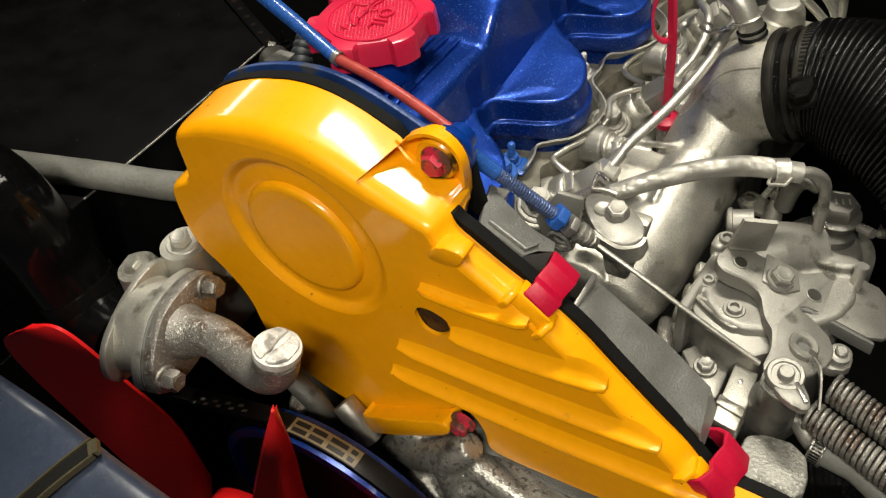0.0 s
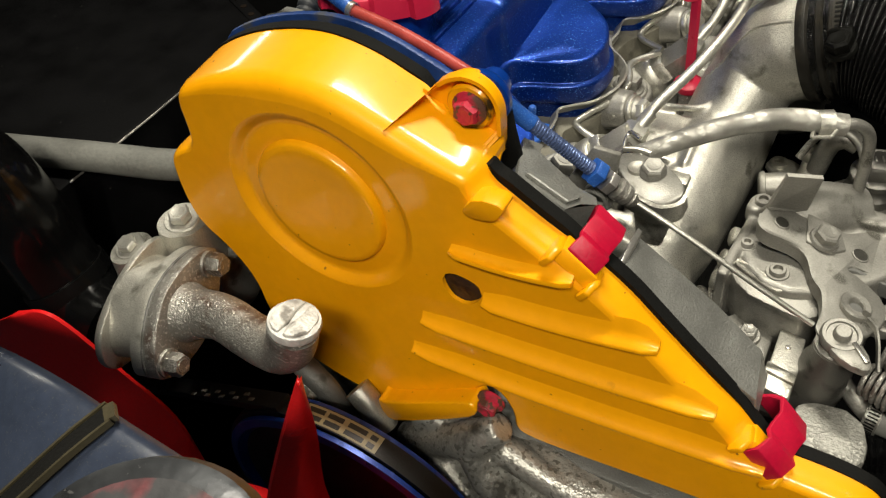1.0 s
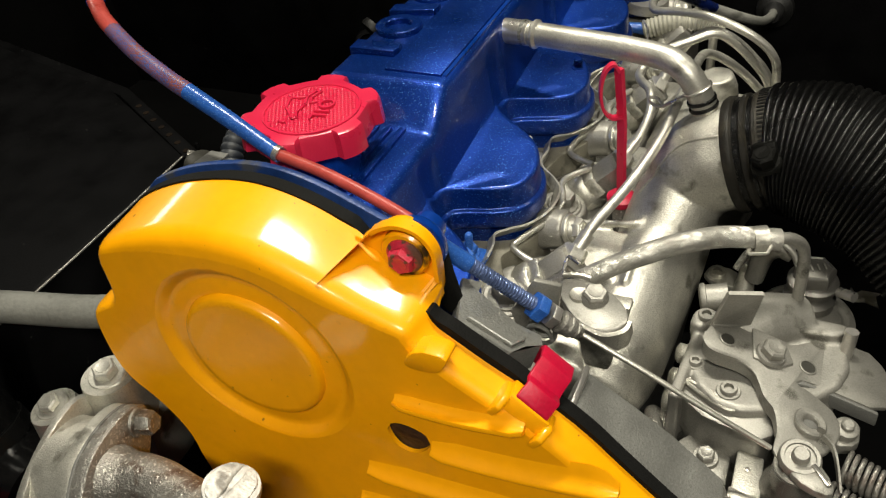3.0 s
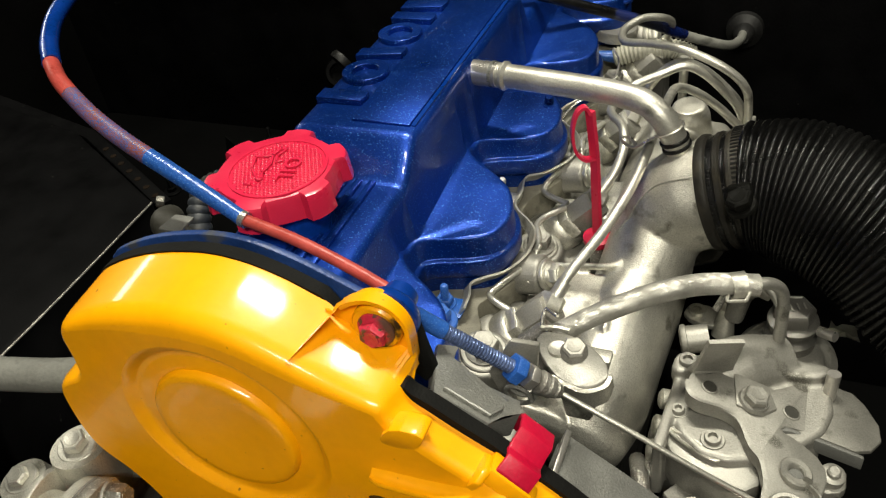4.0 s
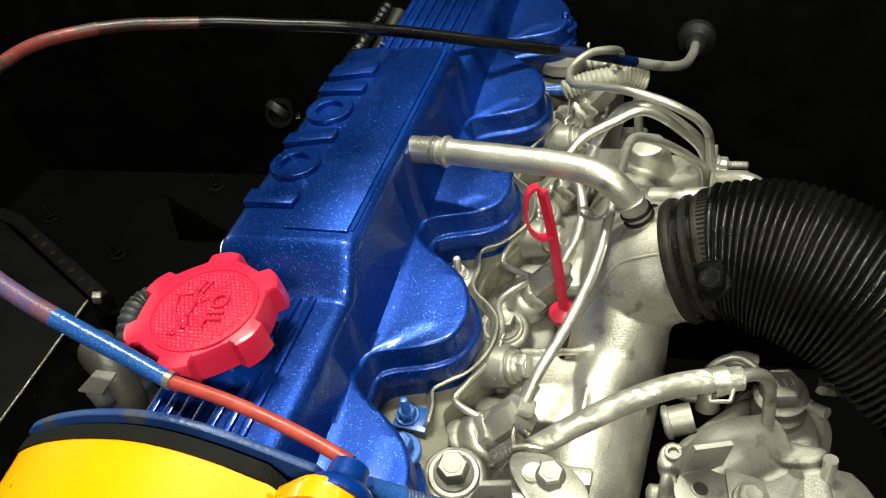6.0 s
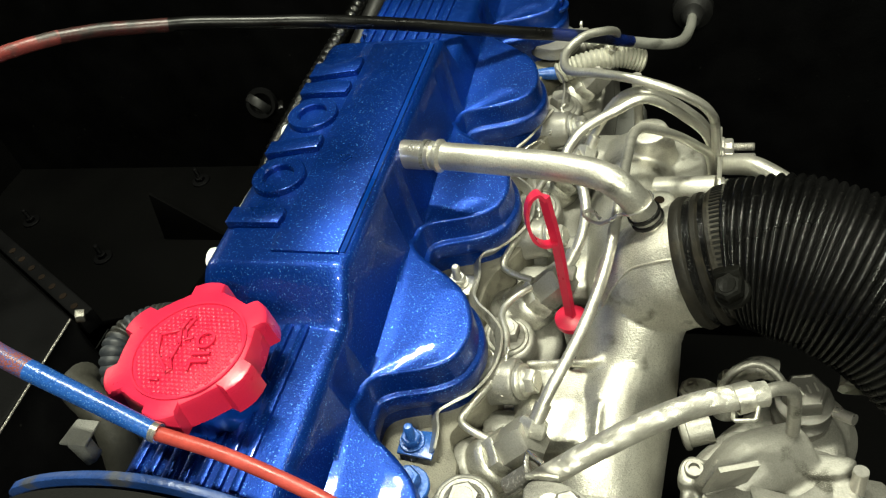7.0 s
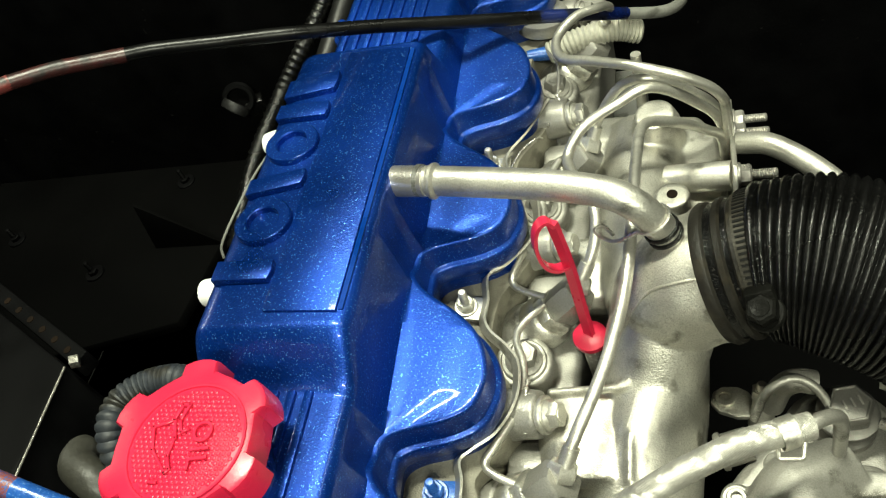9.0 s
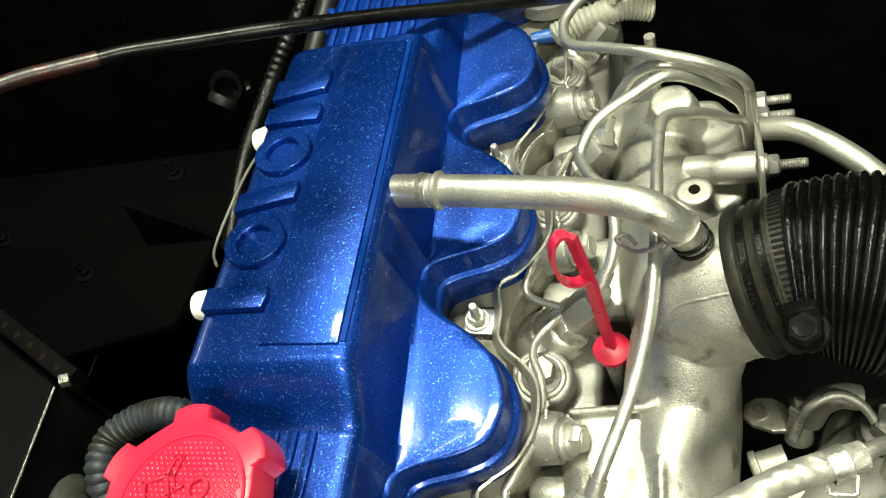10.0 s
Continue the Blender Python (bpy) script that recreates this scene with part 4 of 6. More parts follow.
def intake_hose():
    h = thing("intake_hose", (0.3, 0.24, 0.75), "ribbed black rubber air intake hose", "air hose")
    path = [(0.1947, 0.2547, 0.8322), (0.2157, 0.2550, 0.8392), (0.238, 0.2515, 0.8410), (0.262, 0.2440, 0.8375), (0.287, 0.2330, 0.8290), (0.311, 0.218, 0.814), (0.332, 0.201, 0.801), (0.347, 0.18, 0.771), (0.356, 0.16, 0.735), (0.36, 0.15, 0.68)]
    pts = curve_points(path, 64)
    n = len(pts) - 1
    length = sum((b - a).length for a, b in zip(pts, pts[1:]))

    def rad(f):
        s = f * length
        if s < 0.030:
            return 0.0345
        w = (s - 0.030) / 0.0047
        return 0.0368 + 0.0024 * abs(math.sin(math.pi * w)) ** 0.7 + 0.0040 * smooth(0.03, 0.075, s)
    bm = bmesh.new()
    fr = frames_along(pts)
    rings = []
    for i in range(len(fr) - 1):
        for q in range(2):
            p = fr[i][0].lerp(fr[i + 1][0], q / 2)
            _, t, u, v = fr[i]
            r = rad((i + q / 2) / n)
            rings.append([p + (u * math.cos(a) + v * math.sin(a)) * r for a in (2 * math.pi * k / 48 for k in range(48))])
    bridge(bm, rings)
    part("bellows", bm, RUBBER, h, angle=75)
    ax = Vector((0.943, 0.017, 0.332)).normalized()
    mouth = Vector((0.1947, 0.2547, 0.8322))
    prof = [(0.031, -0.004), (0.0350, -0.0035), (0.0363, -0.001), (0.0358, 0.002), (0.0338, 0.0038), (0.0338, 0.0062), (0.0358, 0.0078), (0.0360, 0.0105), (0.0340, 0.0120), (0.0340, 0.0135), (0.0355, 0.0150), (0.0352, 0.030)]
    part("cuff", lathe(prof, mouth, ax, 48), material("dusty_rubber_cuff", (0.010, 0.009, 0.007), 0.5, 0, 0.3, 500, 0.25, dirt=(0.022, 0.019, 0.013), dirt_at=0.52, spec=0.3), h, "dusty ribbed hose cuff")
    mid = mouth + ax * 0.0225
    clamp = part("clamp", lathe([(0.0352, -0.0058), (0.0366, -0.0055), (0.0366, 0.0055), (0.0352, 0.0058)], mid, ax, 48), CLAMP_BAND, h, "dirty steel worm drive clamp")
    turn = Vector((0, 0, 1)).rotation_difference(ax)
    notch = None
    for k in range(84):
        a = 2 * math.pi * k / 84
        d = turn @ Vector((math.cos(a), math.sin(a), 0))
        t = ax.cross(d)
        own = bmesh.new()
        corners = [(-0.0042, -0.0006), (0.0042, -0.0006), (0.0042, 0.0006), (-0.0042, 0.0006)]
        bridge(own, [[mid + d * r + ax * u + t * v for u, v in corners] for r in (0.0360, 0.0370)])
        part("notch", own, GASKET, clamp)
    d = (Vector((0.2090, 0.2120, 0.8530)) - mid)
    d = (d - ax * d.dot(ax)).normalized()
    t = ax.cross(d).normalized()
    own = bmesh.new()
    bridge(own, [[mid + d * r + ax * u + t * v for u, v in ((-0.0065, -0.012), (0.0065, -0.012), (0.0065, 0.006), (-0.0065, 0.006))] for r in (0.0350, 0.0400, 0.0425)])
    bmesh.ops.recalc_face_normals(own, faces=own.faces[:])
    bmesh.ops.bevel(own, geom=own.edges[:], offset=0.0012, segments=2, profile=0.5, affect="EDGES", clamp_overlap=True)
    part("screw_housing", own, CLAMP_DARK, clamp)
    side = -t if t.z < 0 else t
    bolt(clamp, mid + d * 0.0425 + side * 0.0005, side * 0.75 + d * 0.5, 0.0125, 0.007, CLAMP_DARK, washer=0.0085, label="dark oily clamp screw")
    return h


intake_hose()


def dipstick():
    d = thing("dipstick", (0.124, 0.243, 0.79), "bright red oil dipstick with loop handle", "dipstick")
    part("stopper", lathe([(0.0085, -0.004), (0.0095, -0.002), (0.0095, 0.001), (0.006, 0.0025), (0, 0.003)], (0.1245, 0.2425, 0.795), (0.0, -0.05, 1), 24), RED_CAP, d)
    part("stem", ribbon([(0.1245, 0.2425, 0.796), (0.1232, 0.2455, 0.825), (0.122, 0.248, 0.853), (0.1195, 0.248, 0.886)], 0.0055, 0.003, (1, -0.5, 0)), RED_CAP, d)
    part("loop", ribbon([(0.122, 0.248, 0.853), (0.116, 0.2455, 0.853), (0.111, 0.2435, 0.860), (0.1095, 0.2435, 0.873), (0.112, 0.2445, 0.885), (0.1165, 0.2465, 0.889), (0.1195, 0.248, 0.884)], 0.0058, 0.0018, (0.4, -0.9, 0.1)), RED_CAP, d)
    part("guide_tube", tube([(0.1245, 0.2425, 0.791), (0.128, 0.236, 0.76), (0.132, 0.23, 0.70)], 0.006, 14, 4), DULL_STEEL, d)
    return d


dipstick()


# ---- injectors and fuel pipes ----
def injector(k):
    y = 0.1485 + 0.1118 * k
    base, ax = Vector((0.0985, y, (0.793, 0.787, 0.784, 0.781)[k])), Vector((0.72, 0.14, 0.68)).normalized()
    j = thing("injector", base, "silver painted fuel injector with hexagon body", "injector", "injectors along the head")
    part("collar", lathe([(0.0150, -0.012), (0.0155, -0.002), (0.0150, 0.002), (0.0135, 0.0035)], base, ax, 28), SILVER, j)
    part("hexagon", lathe([(0.0136, 0.003), (0.0140, 0.004), (0.0140, 0.0095), (0.0128, 0.011)], base, ax, 6), SILVER, j)
    part("body", lathe([(0.0112, 0.010), (0.0118, 0.0112), (0.0118, 0.027), (0.0104, 0.0295), (0.006, 0.0298)], base, ax, 6, phase=0.3), GREY_CAST, j)
    tip = base + ax * 0.029
    up = Vector((0.25, 0.75, 0.62)).normalized()
    bolt(j, tip - ax * 0.003 + up * 0.001, up, 0.0132, 0.009, SILVER_SMOOTH, label="silver pipe union nut", name="union_nut")
    return j


for k in range(4):
    injector(k)


def pipes():
    r = 0.0031
    specs = (
        ("pipe to the first injector", [(0.121, 0.158, 0.8185), (0.1265, 0.168, 0.8275), (0.1395, 0.197, 0.8385), (0.149, 0.23, 0.849), (0.153, 0.27, 0.857), (0.1545, 0.315, 0.858), (0.1575, 0.343, 0.853), (0.172, 0.357, 0.840), (0.190, 0.375, 0.814), (0.199, 0.386, 0.792), (0.200, 0.386, 0.74)]),
        ("pipe to the second injector", [(0.121, 0.270, 0.8125), (0.1275, 0.279, 0.822), (0.1305, 0.293, 0.832), (0.126, 0.311, 0.838), (0.116, 0.327, 0.836), (0.112, 0.343, 0.834), (0.121, 0.357, 0.842), (0.142, 0.366, 0.850), (0.1608, 0.3735, 0.853), (0.183, 0.382, 0.832), (0.199, 0.392, 0.800), (0.201, 0.394, 0.74)]),
        ("pipe to the third injector", [(0.121, 0.3815, 0.8095), (0.126, 0.388, 0.820), (0.142, 0.389, 0.843), (0.160, 0.386, 0.849), (0.182, 0.393, 0.830), (0.198, 0.401, 0.80), (0.2, 0.402, 0.74)]),
        ("pipe to the rear injector", [(0.121, 0.493, 0.8065), (0.1285, 0.489, 0.824), (0.1310, 0.476, 0.839), (0.1245, 0.463, 0.848), (0.112, 0.451, 0.852), (0.1015, 0.434, 0.8500), (0.106, 0.414, 0.8500), (0.128, 0.398, 0.857), (0.153, 0.3845, 0.8605), (0.180, 0.380, 0.852), (0.1975, 0.382, 0.836), (0.202, 0.386, 0.812), (0.203, 0.388, 0.74)]),
    )
    for label, pts in specs:
        p = thing("fuel_pipe", pts[0], "bent silver steel fuel " + label, "fuel pipe", "injector fuel pipes")
        part("tube", tube(pts, r, 14, 8), SILVER_SMOOTH, p, angle=80)
        part("sleeve", tube([Vector(pts[0]) - (Vector(pts[1]) - Vector(pts[0])) * 0.1, Vector(pts[0]).lerp(Vector(pts[1]), 0.6)], 0.0042, 14, 2), SILVER_SMOOTH, p)
    leak = thing("leak_pipe", (0.09, 0.2, 0.80), "thin silver leak-off pipe along the injectors", "fuel pipe")
    part("tube", tube([(0.100, 0.151, 0.803), (0.083, 0.157, 0.806), (0.0785, 0.163, 0.806), (0.0835, 0.172, 0.808), (0.091, 0.188, 0.808), (0.0935, 0.207, 0.806), (0.091, 0.222, 0.805), (0.086, 0.235, 0.804), (0.088, 0.246, 0.803), (0.099, 0.259, 0.803)], 0.0021, 12, 8), SILVER_SMOOTH, leak)
    part("tube", tube([(0.099, 0.264, 0.803), (0.084, 0.2695, 0.804), (0.0795, 0.276, 0.805), (0.083, 0.289, 0.807), (0.0905, 0.305, 0.806), (0.0935, 0.325, 0.804), (0.09, 0.345, 0.803), (0.099, 0.372, 0.802)], 0.0021, 12, 8), SILVER_SMOOTH, leak)
    strip = thing("glow_plug_bar", (0.08, 0.2, 0.80), "bent silver glow plug connector strip on studs", "connector strip")
    part("strap", ribbon([(0.0690, 0.1390, 0.8110), (0.0685, 0.150, 0.8120), (0.0660, 0.1605, 0.8120), (0.0720, 0.1670, 0.812), (0.0830, 0.1765, 0.812), (0.0905, 0.194, 0.812), (0.0900, 0.213, 0.812), (0.0830, 0.2245, 0.812), (0.0720, 0.2350, 0.812), (0.0675, 0.244, 0.812), (0.0680, 0.256, 0.812), (0.066, 0.273, 0.812), (0.0765, 0.281, 0.812), (0.0885, 0.298, 0.812), (0.0915, 0.315, 0.812), (0.086, 0.335, 0.811), (0.07, 0.352, 0.811), (0.066, 0.37, 0.811), (0.078, 0.392, 0.811), (0.0885, 0.42, 0.811)], 0.0080, 0.0014, (0.55, -0.25, 0.8), 6), SILVER_SMOOTH, strip)
    for (x, y), mat in (((0.0565, 0.1445), BLUE_CABLE), ((0.0560, 0.2545), SILVER_SMOOTH), ((0.0565, 0.365), SILVER_SMOOTH)):
        part("tab", slab(chaikin([(x - 0.007, y - 0.007), (x + 0.0125, y - 0.009), (x + 0.0125, y + 0.007), (x - 0.007, y + 0.007)], 0), xy, 0.8072, 0.8088, 0.0004), mat, strip)
        part("plug", lathe([(0.0085, -0.012), (0.0085, -0.003), (0.0065, -0.002), (0.0065, 0.0)], (x, y, 0.8065), (0.1, 0, 1), 20), DULL_STEEL, strip)
        bolt(strip, (x, y, 0.8088), (0.1, -0.05, 1), 0.0090, 0.0050, mat, washer=0.0068, stud=0.0085, name="nut")


pipes()

# ---- throttle cable and its bracket ----
def throttle_cable():
    c = thing("throttle_cable", (0.0, 0.075, 0.90), "throttle cable oversprayed in blue and red", "cable")
    r = 0.0046
    part("red_end", tube([(0.078, 0.062, 0.8930), (0.052, 0.0690, 0.8985), (0.02, 0.0750, 0.9055), (-0.0105, 0.0785, 0.9105)], r * 0.66, 16), RED_CABLE, c, "faded red cable sheath")
    part("joint_band", tube([(-0.0095, 0.0784, 0.9104), (-0.0125, 0.0788, 0.9112)], r * 0.95, 16, 2), STEEL, c)
    part("blue_run", tube([(-0.0105, 0.0785, 0.9105), (-0.04, 0.0835, 0.9235), (-0.067, 0.0883, 0.9344)], [r * 0.85, r * 0.95, r], 16), BLUE_CABLE, c, "blue oversprayed cable sheath")
    part("purple_run", tube([(-0.0665, 0.0882, 0.9342), (-0.080, 0.0913, 0.9387), (-0.095, 0.0955, 0.944), (-0.110, 0.101, 0.949), (-0.128, 0.110, 0.9535)], r * 1.0, 16), PURPLE_CABLE, c, "purple blend of red and blue overspray")
    part("red_bend", tube([(-0.127, 0.1095, 0.9533), (-0.14, 0.117, 0.957), (-0.155, 0.129, 0.960)], r * 1.0, 16), RED_CABLE, c, "faded red cable sheath")
    part("blue_loop", tube([(-0.154, 0.1285, 0.960), (-0.170, 0.146, 0.963), (-0.186, 0.17, 0.966), (-0.198, 0.198, 0.968), (-0.204, 0.218, 0.968)], r * 1.15, 16), BLUE_DEEP, c, "glossy dark blue sheath sleeve")
    part("red_loop", tube([(-0.2035, 0.217, 0.968), (-0.212, 0.25, 0.968), (-0.212, 0.282, 0.965), (-0.203, 0.302, 0.961), (-0.188, 0.318, 0.957)], r, 16), RED_FADE, c, "dark faded red cable sheath")
    part("dark_red_loop", tube([(-0.1885, 0.3175, 0.957), (-0.170, 0.333, 0.951), (-0.152, 0.345, 0.9445), (-0.136, 0.354, 0.9395)], r * 0.99, 16), RED_BLACK, c, "cable sheath fading from red to black")
    part("black_run", tube([(-0.1365, 0.3537, 0.9397), (-0.121, 0.362, 0.935), (-0.085, 0.373, 0.926), (-0.045, 0.384, 0.917), (0.002, 0.407, 0.897), (0.056, 0.436, 0.870), (0.09, 0.455, 0.853)], r * 0.95, 16), HOSE_BLACK, c, "black cable sheath")
    part("blue_far", tube([(0.088, 0.454, 0.854), (0.112, 0.467, 0.842), (0.14, 0.492, 0.820)], r * 0.97, 16), BLUE_BLACK, c, "black sheath dusted with blue paint")
    part("grey_far", tube([(0.139, 0.491, 0.8205), (0.1637, 0.507, 0.8065), (0.175, 0.535, 0.792), (0.1790, 0.575, 0.778), (0.1794, 0.600, 0.771), (0.1794, 0.645, 0.760)], r * 0.90, 16), GREY_HOSE, c)
    g = thing("grommet", (0.1794, 0.62, 0.76), "black rubber grommet in the firewall round the cable", "grommet")
    part("ring", lathe([(0.006, 0.030), (0.0085, 0.026), (0.010, 0.014), (0.017, 0.010), (0.018, 0.0), (0.0, 0.0)], (0.1794, 0.631, 0.764), (0, -1, 0.1), 24), RUBBER_DULL, g)
    # threaded end, nuts and the bare wire
    a, b = Vector((0.0905, 0.0525, 0.8925)), Vector((0.1300, 0.0690, 0.8505))
    d = (b - a).normalized()
    part("sleeve", tube([a - d * 0.002, a + d * 0.014], 0.0042, 18, 3), BLUE_CABLE, c)
    n = int(((b - a).length - 0.013) / 0.0017)
    prof = []
    for i in range(n):
        prof += [(0.0029, 0.013 + i * 0.0017), (0.0037, 0.0136 + i * 0.0017), (0.0037, 0.0139 + i * 0.0017), (0.0029, 0.0145 + i * 0.0017)]
    part("thread", lathe(prof, a, d, 16), material("blue_dusted_thread", (0.16, 0.22, 0.42), 0.35, 0.7, 0.25, 700, 0.3), c, "blue dusted steel thread")
    bolt(c, b - d * 0.0065, d, 0.0125, 0.0065, BLUE_CABLE, label="blue lock nut", name="lock_nut")
    bolt(c, b + d * 0.0028, d, 0.0110, 0.005, STEEL, label="steel lock nut", name="lock_nut")
    part("boot", lathe([(0.0045, 0.010), (0.006, 0.011), (0.006, 0.0135), (0.0045, 0.0145), (0.0055, 0.0155), (0.0055, 0.018), (0.0035, 0.0195), (0.0045, 0.0205), (0.003, 0.024), (0, 0.024)], b, d, 16), DULL_STEEL, c)
    e = b + d * 0.022
    part("wire", tube([e, (0.175, 0.073, 0.822), (0.208, 0.0725, 0.8045), (0.240, 0.072, 0.7885)], 0.0014, 10, 6), SILVER_SMOOTH, c, "bare bright throttle wire")
    return c


throttle_cable()


def cable_bracket():
    b = thing("cable_bracket", (0.15, 0.1, 0.80), "silver painted throttle cable bracket plate", "bracket")
    outline = [(0.122, 0.1105), (0.1235, 0.121), (0.138, 0.122), (0.1525, 0.1155), (0.1625, 0.1055), (0.1645, 0.0955), (0.1535, 0.0885), (0.138, 0.0915)]
    poly = chaikin(outline, 2)
    q = lambda u, v, w: (u, v, 0.8268 + w - 0.6 * max(0.0, 0.0955 - v + (u - 0.15) * 0.1))  # noqa: E731
    part("plate", slab(poly, q, -0.004, 0.0, 0.0010), GREY_CAST, b)
    part("front_lip", ribbon([(0.136, 0.0925, 0.8195), (0.1455, 0.0895, 0.8185), (0.1545, 0.0885, 0.8175), (0.1630, 0.0940, 0.8180), (0.1645, 0.1010, 0.8200)], 0.0110, 0.0028, (0, 0, 1)), SILVER, b)
    part("weld_bead", tube([(0.123, 0.1215, 0.8275), (0.131, 0.1225, 0.8285), (0.138, 0.1225, 0.8278)], 0.0016, 8, 4), SILVER, b)
    part("upright", slab([(0.110, 0.838), (0.121, 0.857), (0.133, 0.851), (0.131, 0.832), (0.126, 0.818), (0.115, 0.818)], lambda u, v, w: (u, 0.082 + (u - 0.12) * 0.5 + w, v), -0.0015, 0.0015, 0.0006), GREY_CAST, b)
    part("dimple", lathe([(0.0055, -0.001), (0.0052, 0.0006), (0.003, 0.0002), (0, 0)], (0.1355, 0.1095, 0.8270), (0, 0, 1), 20), SILVER, b)
    bolt(b, (0.1440, 0.1090, 0.8268), (0.1, -0.15, 1), 0.0115, 0.006, GREY_CAST, label="silver bracket bolt", flange=0.0072)
    # leg of the bracket down to the manifold
    part("leg", slab([(0.130, 0.825), (0.163, 0.825), (0.158, 0.80), (0.152, 0.775), (0.138, 0.775)], lambda u, v, w: (u, 0.108 + w, v), 0.0, 0.010, 0.002), SILVER, b)
    f = thing("return_spring", (0.128, 0.08, 0.83), "dark coil spring under the bracket", "spring")
    pts = [(0.127 + 0.007 * math.cos(t), 0.068 + t * 0.0008, 0.832 + 0.007 * math.sin(t)) for t in np.arange(0, 14, 0.5)]
    part("coil", tube(pts, 0.0012, 8, 3), GREY_DARK, f)
    return b


cable_bracket()


def fuel_hose():
    h = thing("fuel_hose", (0.18, 0.15, 0.83), "braided silver painted fuel hose with spring clips", "fuel hose")
    course = [(0.1275, 0.1240, 0.8205), (0.138, 0.128, 0.8265), (0.156, 0.1365, 0.8345), (0.178, 0.1480, 0.8405), (0.20, 0.1590, 0.8418), (0.2262, 0.1695, 0.8375)]
    part("hose", tube(course, [0.0050, 0.0052, 0.0055, 0.0057, 0.0057, 0.0057], 24, 10), material("braided_silver_hose", (0.45, 0.44, 0.40), 0.40, 0.7, 0.08, 900, 0.3, blotch=40), h, angle=80)
    line = frames_along(curve_points(course, 14))
    weave = bmesh.new()
    for twist in (1, -1):
        for q in range(34):
            strand = []
            for i, (at, _, u, v) in enumerate(line):
                f = i / (len(line) - 1)
                a = 2 * math.pi * (q / 34 + twist * 5.0 * f)
                strand.append(at + (u * math.cos(a) + v * math.sin(a)) * (0.0050 + 0.0007 * min(1.0, f * 2)))
            tube(strand, 0.00028 if twist > 0 else 0.00022, 5, 1, True, weave)
    tagged(part("braid", weave, material("silver_braid", (0.46, 0.45, 0.41), 0.40, 0.7, 0.12, 900, 0.2, blotch=120), h, "woven silver braid"), "woven silver braid", kind="stuff")
    part("pipe", tube([(0.2245, 0.1688, 0.8378), (0.2305, 0.1728, 0.8368), (0.2362, 0.1765, 0.8322), (0.2395, 0.1790, 0.8235), (0.2408, 0.1803, 0.8060), (0.2410, 0.1806, 0.777)], 0.0033, 16, 8), GREY_CAST, h, "grey steel pipe end")
    part("clip", ribbon([Vector((0.2165, 0.1652, 0.8393)) + Vector((0.0025 * math.cos(a), -0.0062 * math.cos(a), 0.0064 * math.sin(a))) for a in np.linspace(-2.6, 2.6, 16)], 0.0075, 0.0009, (0.9, 0.4, 0)), SILVER_SMOOTH, h)
    part("clip_ear", tube([(0.2125, 0.1610, 0.8375), (0.2125, 0.1550, 0.8365), (0.2132, 0.1545, 0.8365), (0.2212, 0.1532, 0.8398), (0.2218, 0.1537, 0.8400), (0.2230, 0.1605, 0.8395)], 0.0010, 8, 1), SILVER_SMOOTH, h)
    part("clip_near", tube([(0.131, 0.1255, 0.834), (0.127, 0.128, 0.834), (0.1225, 0.132, 0.831), (0.1225, 0.125, 0.826), (0.129, 0.121, 0.825)], 0.0012, 8, 4), STEEL, h)
    part("spigot", tube([(0.1115, 0.1235, 0.812), (0.125, 0.128, 0.8225)], 0.0048, 14, 3), DULL_STEEL, h)
    return h


fuel_hose()


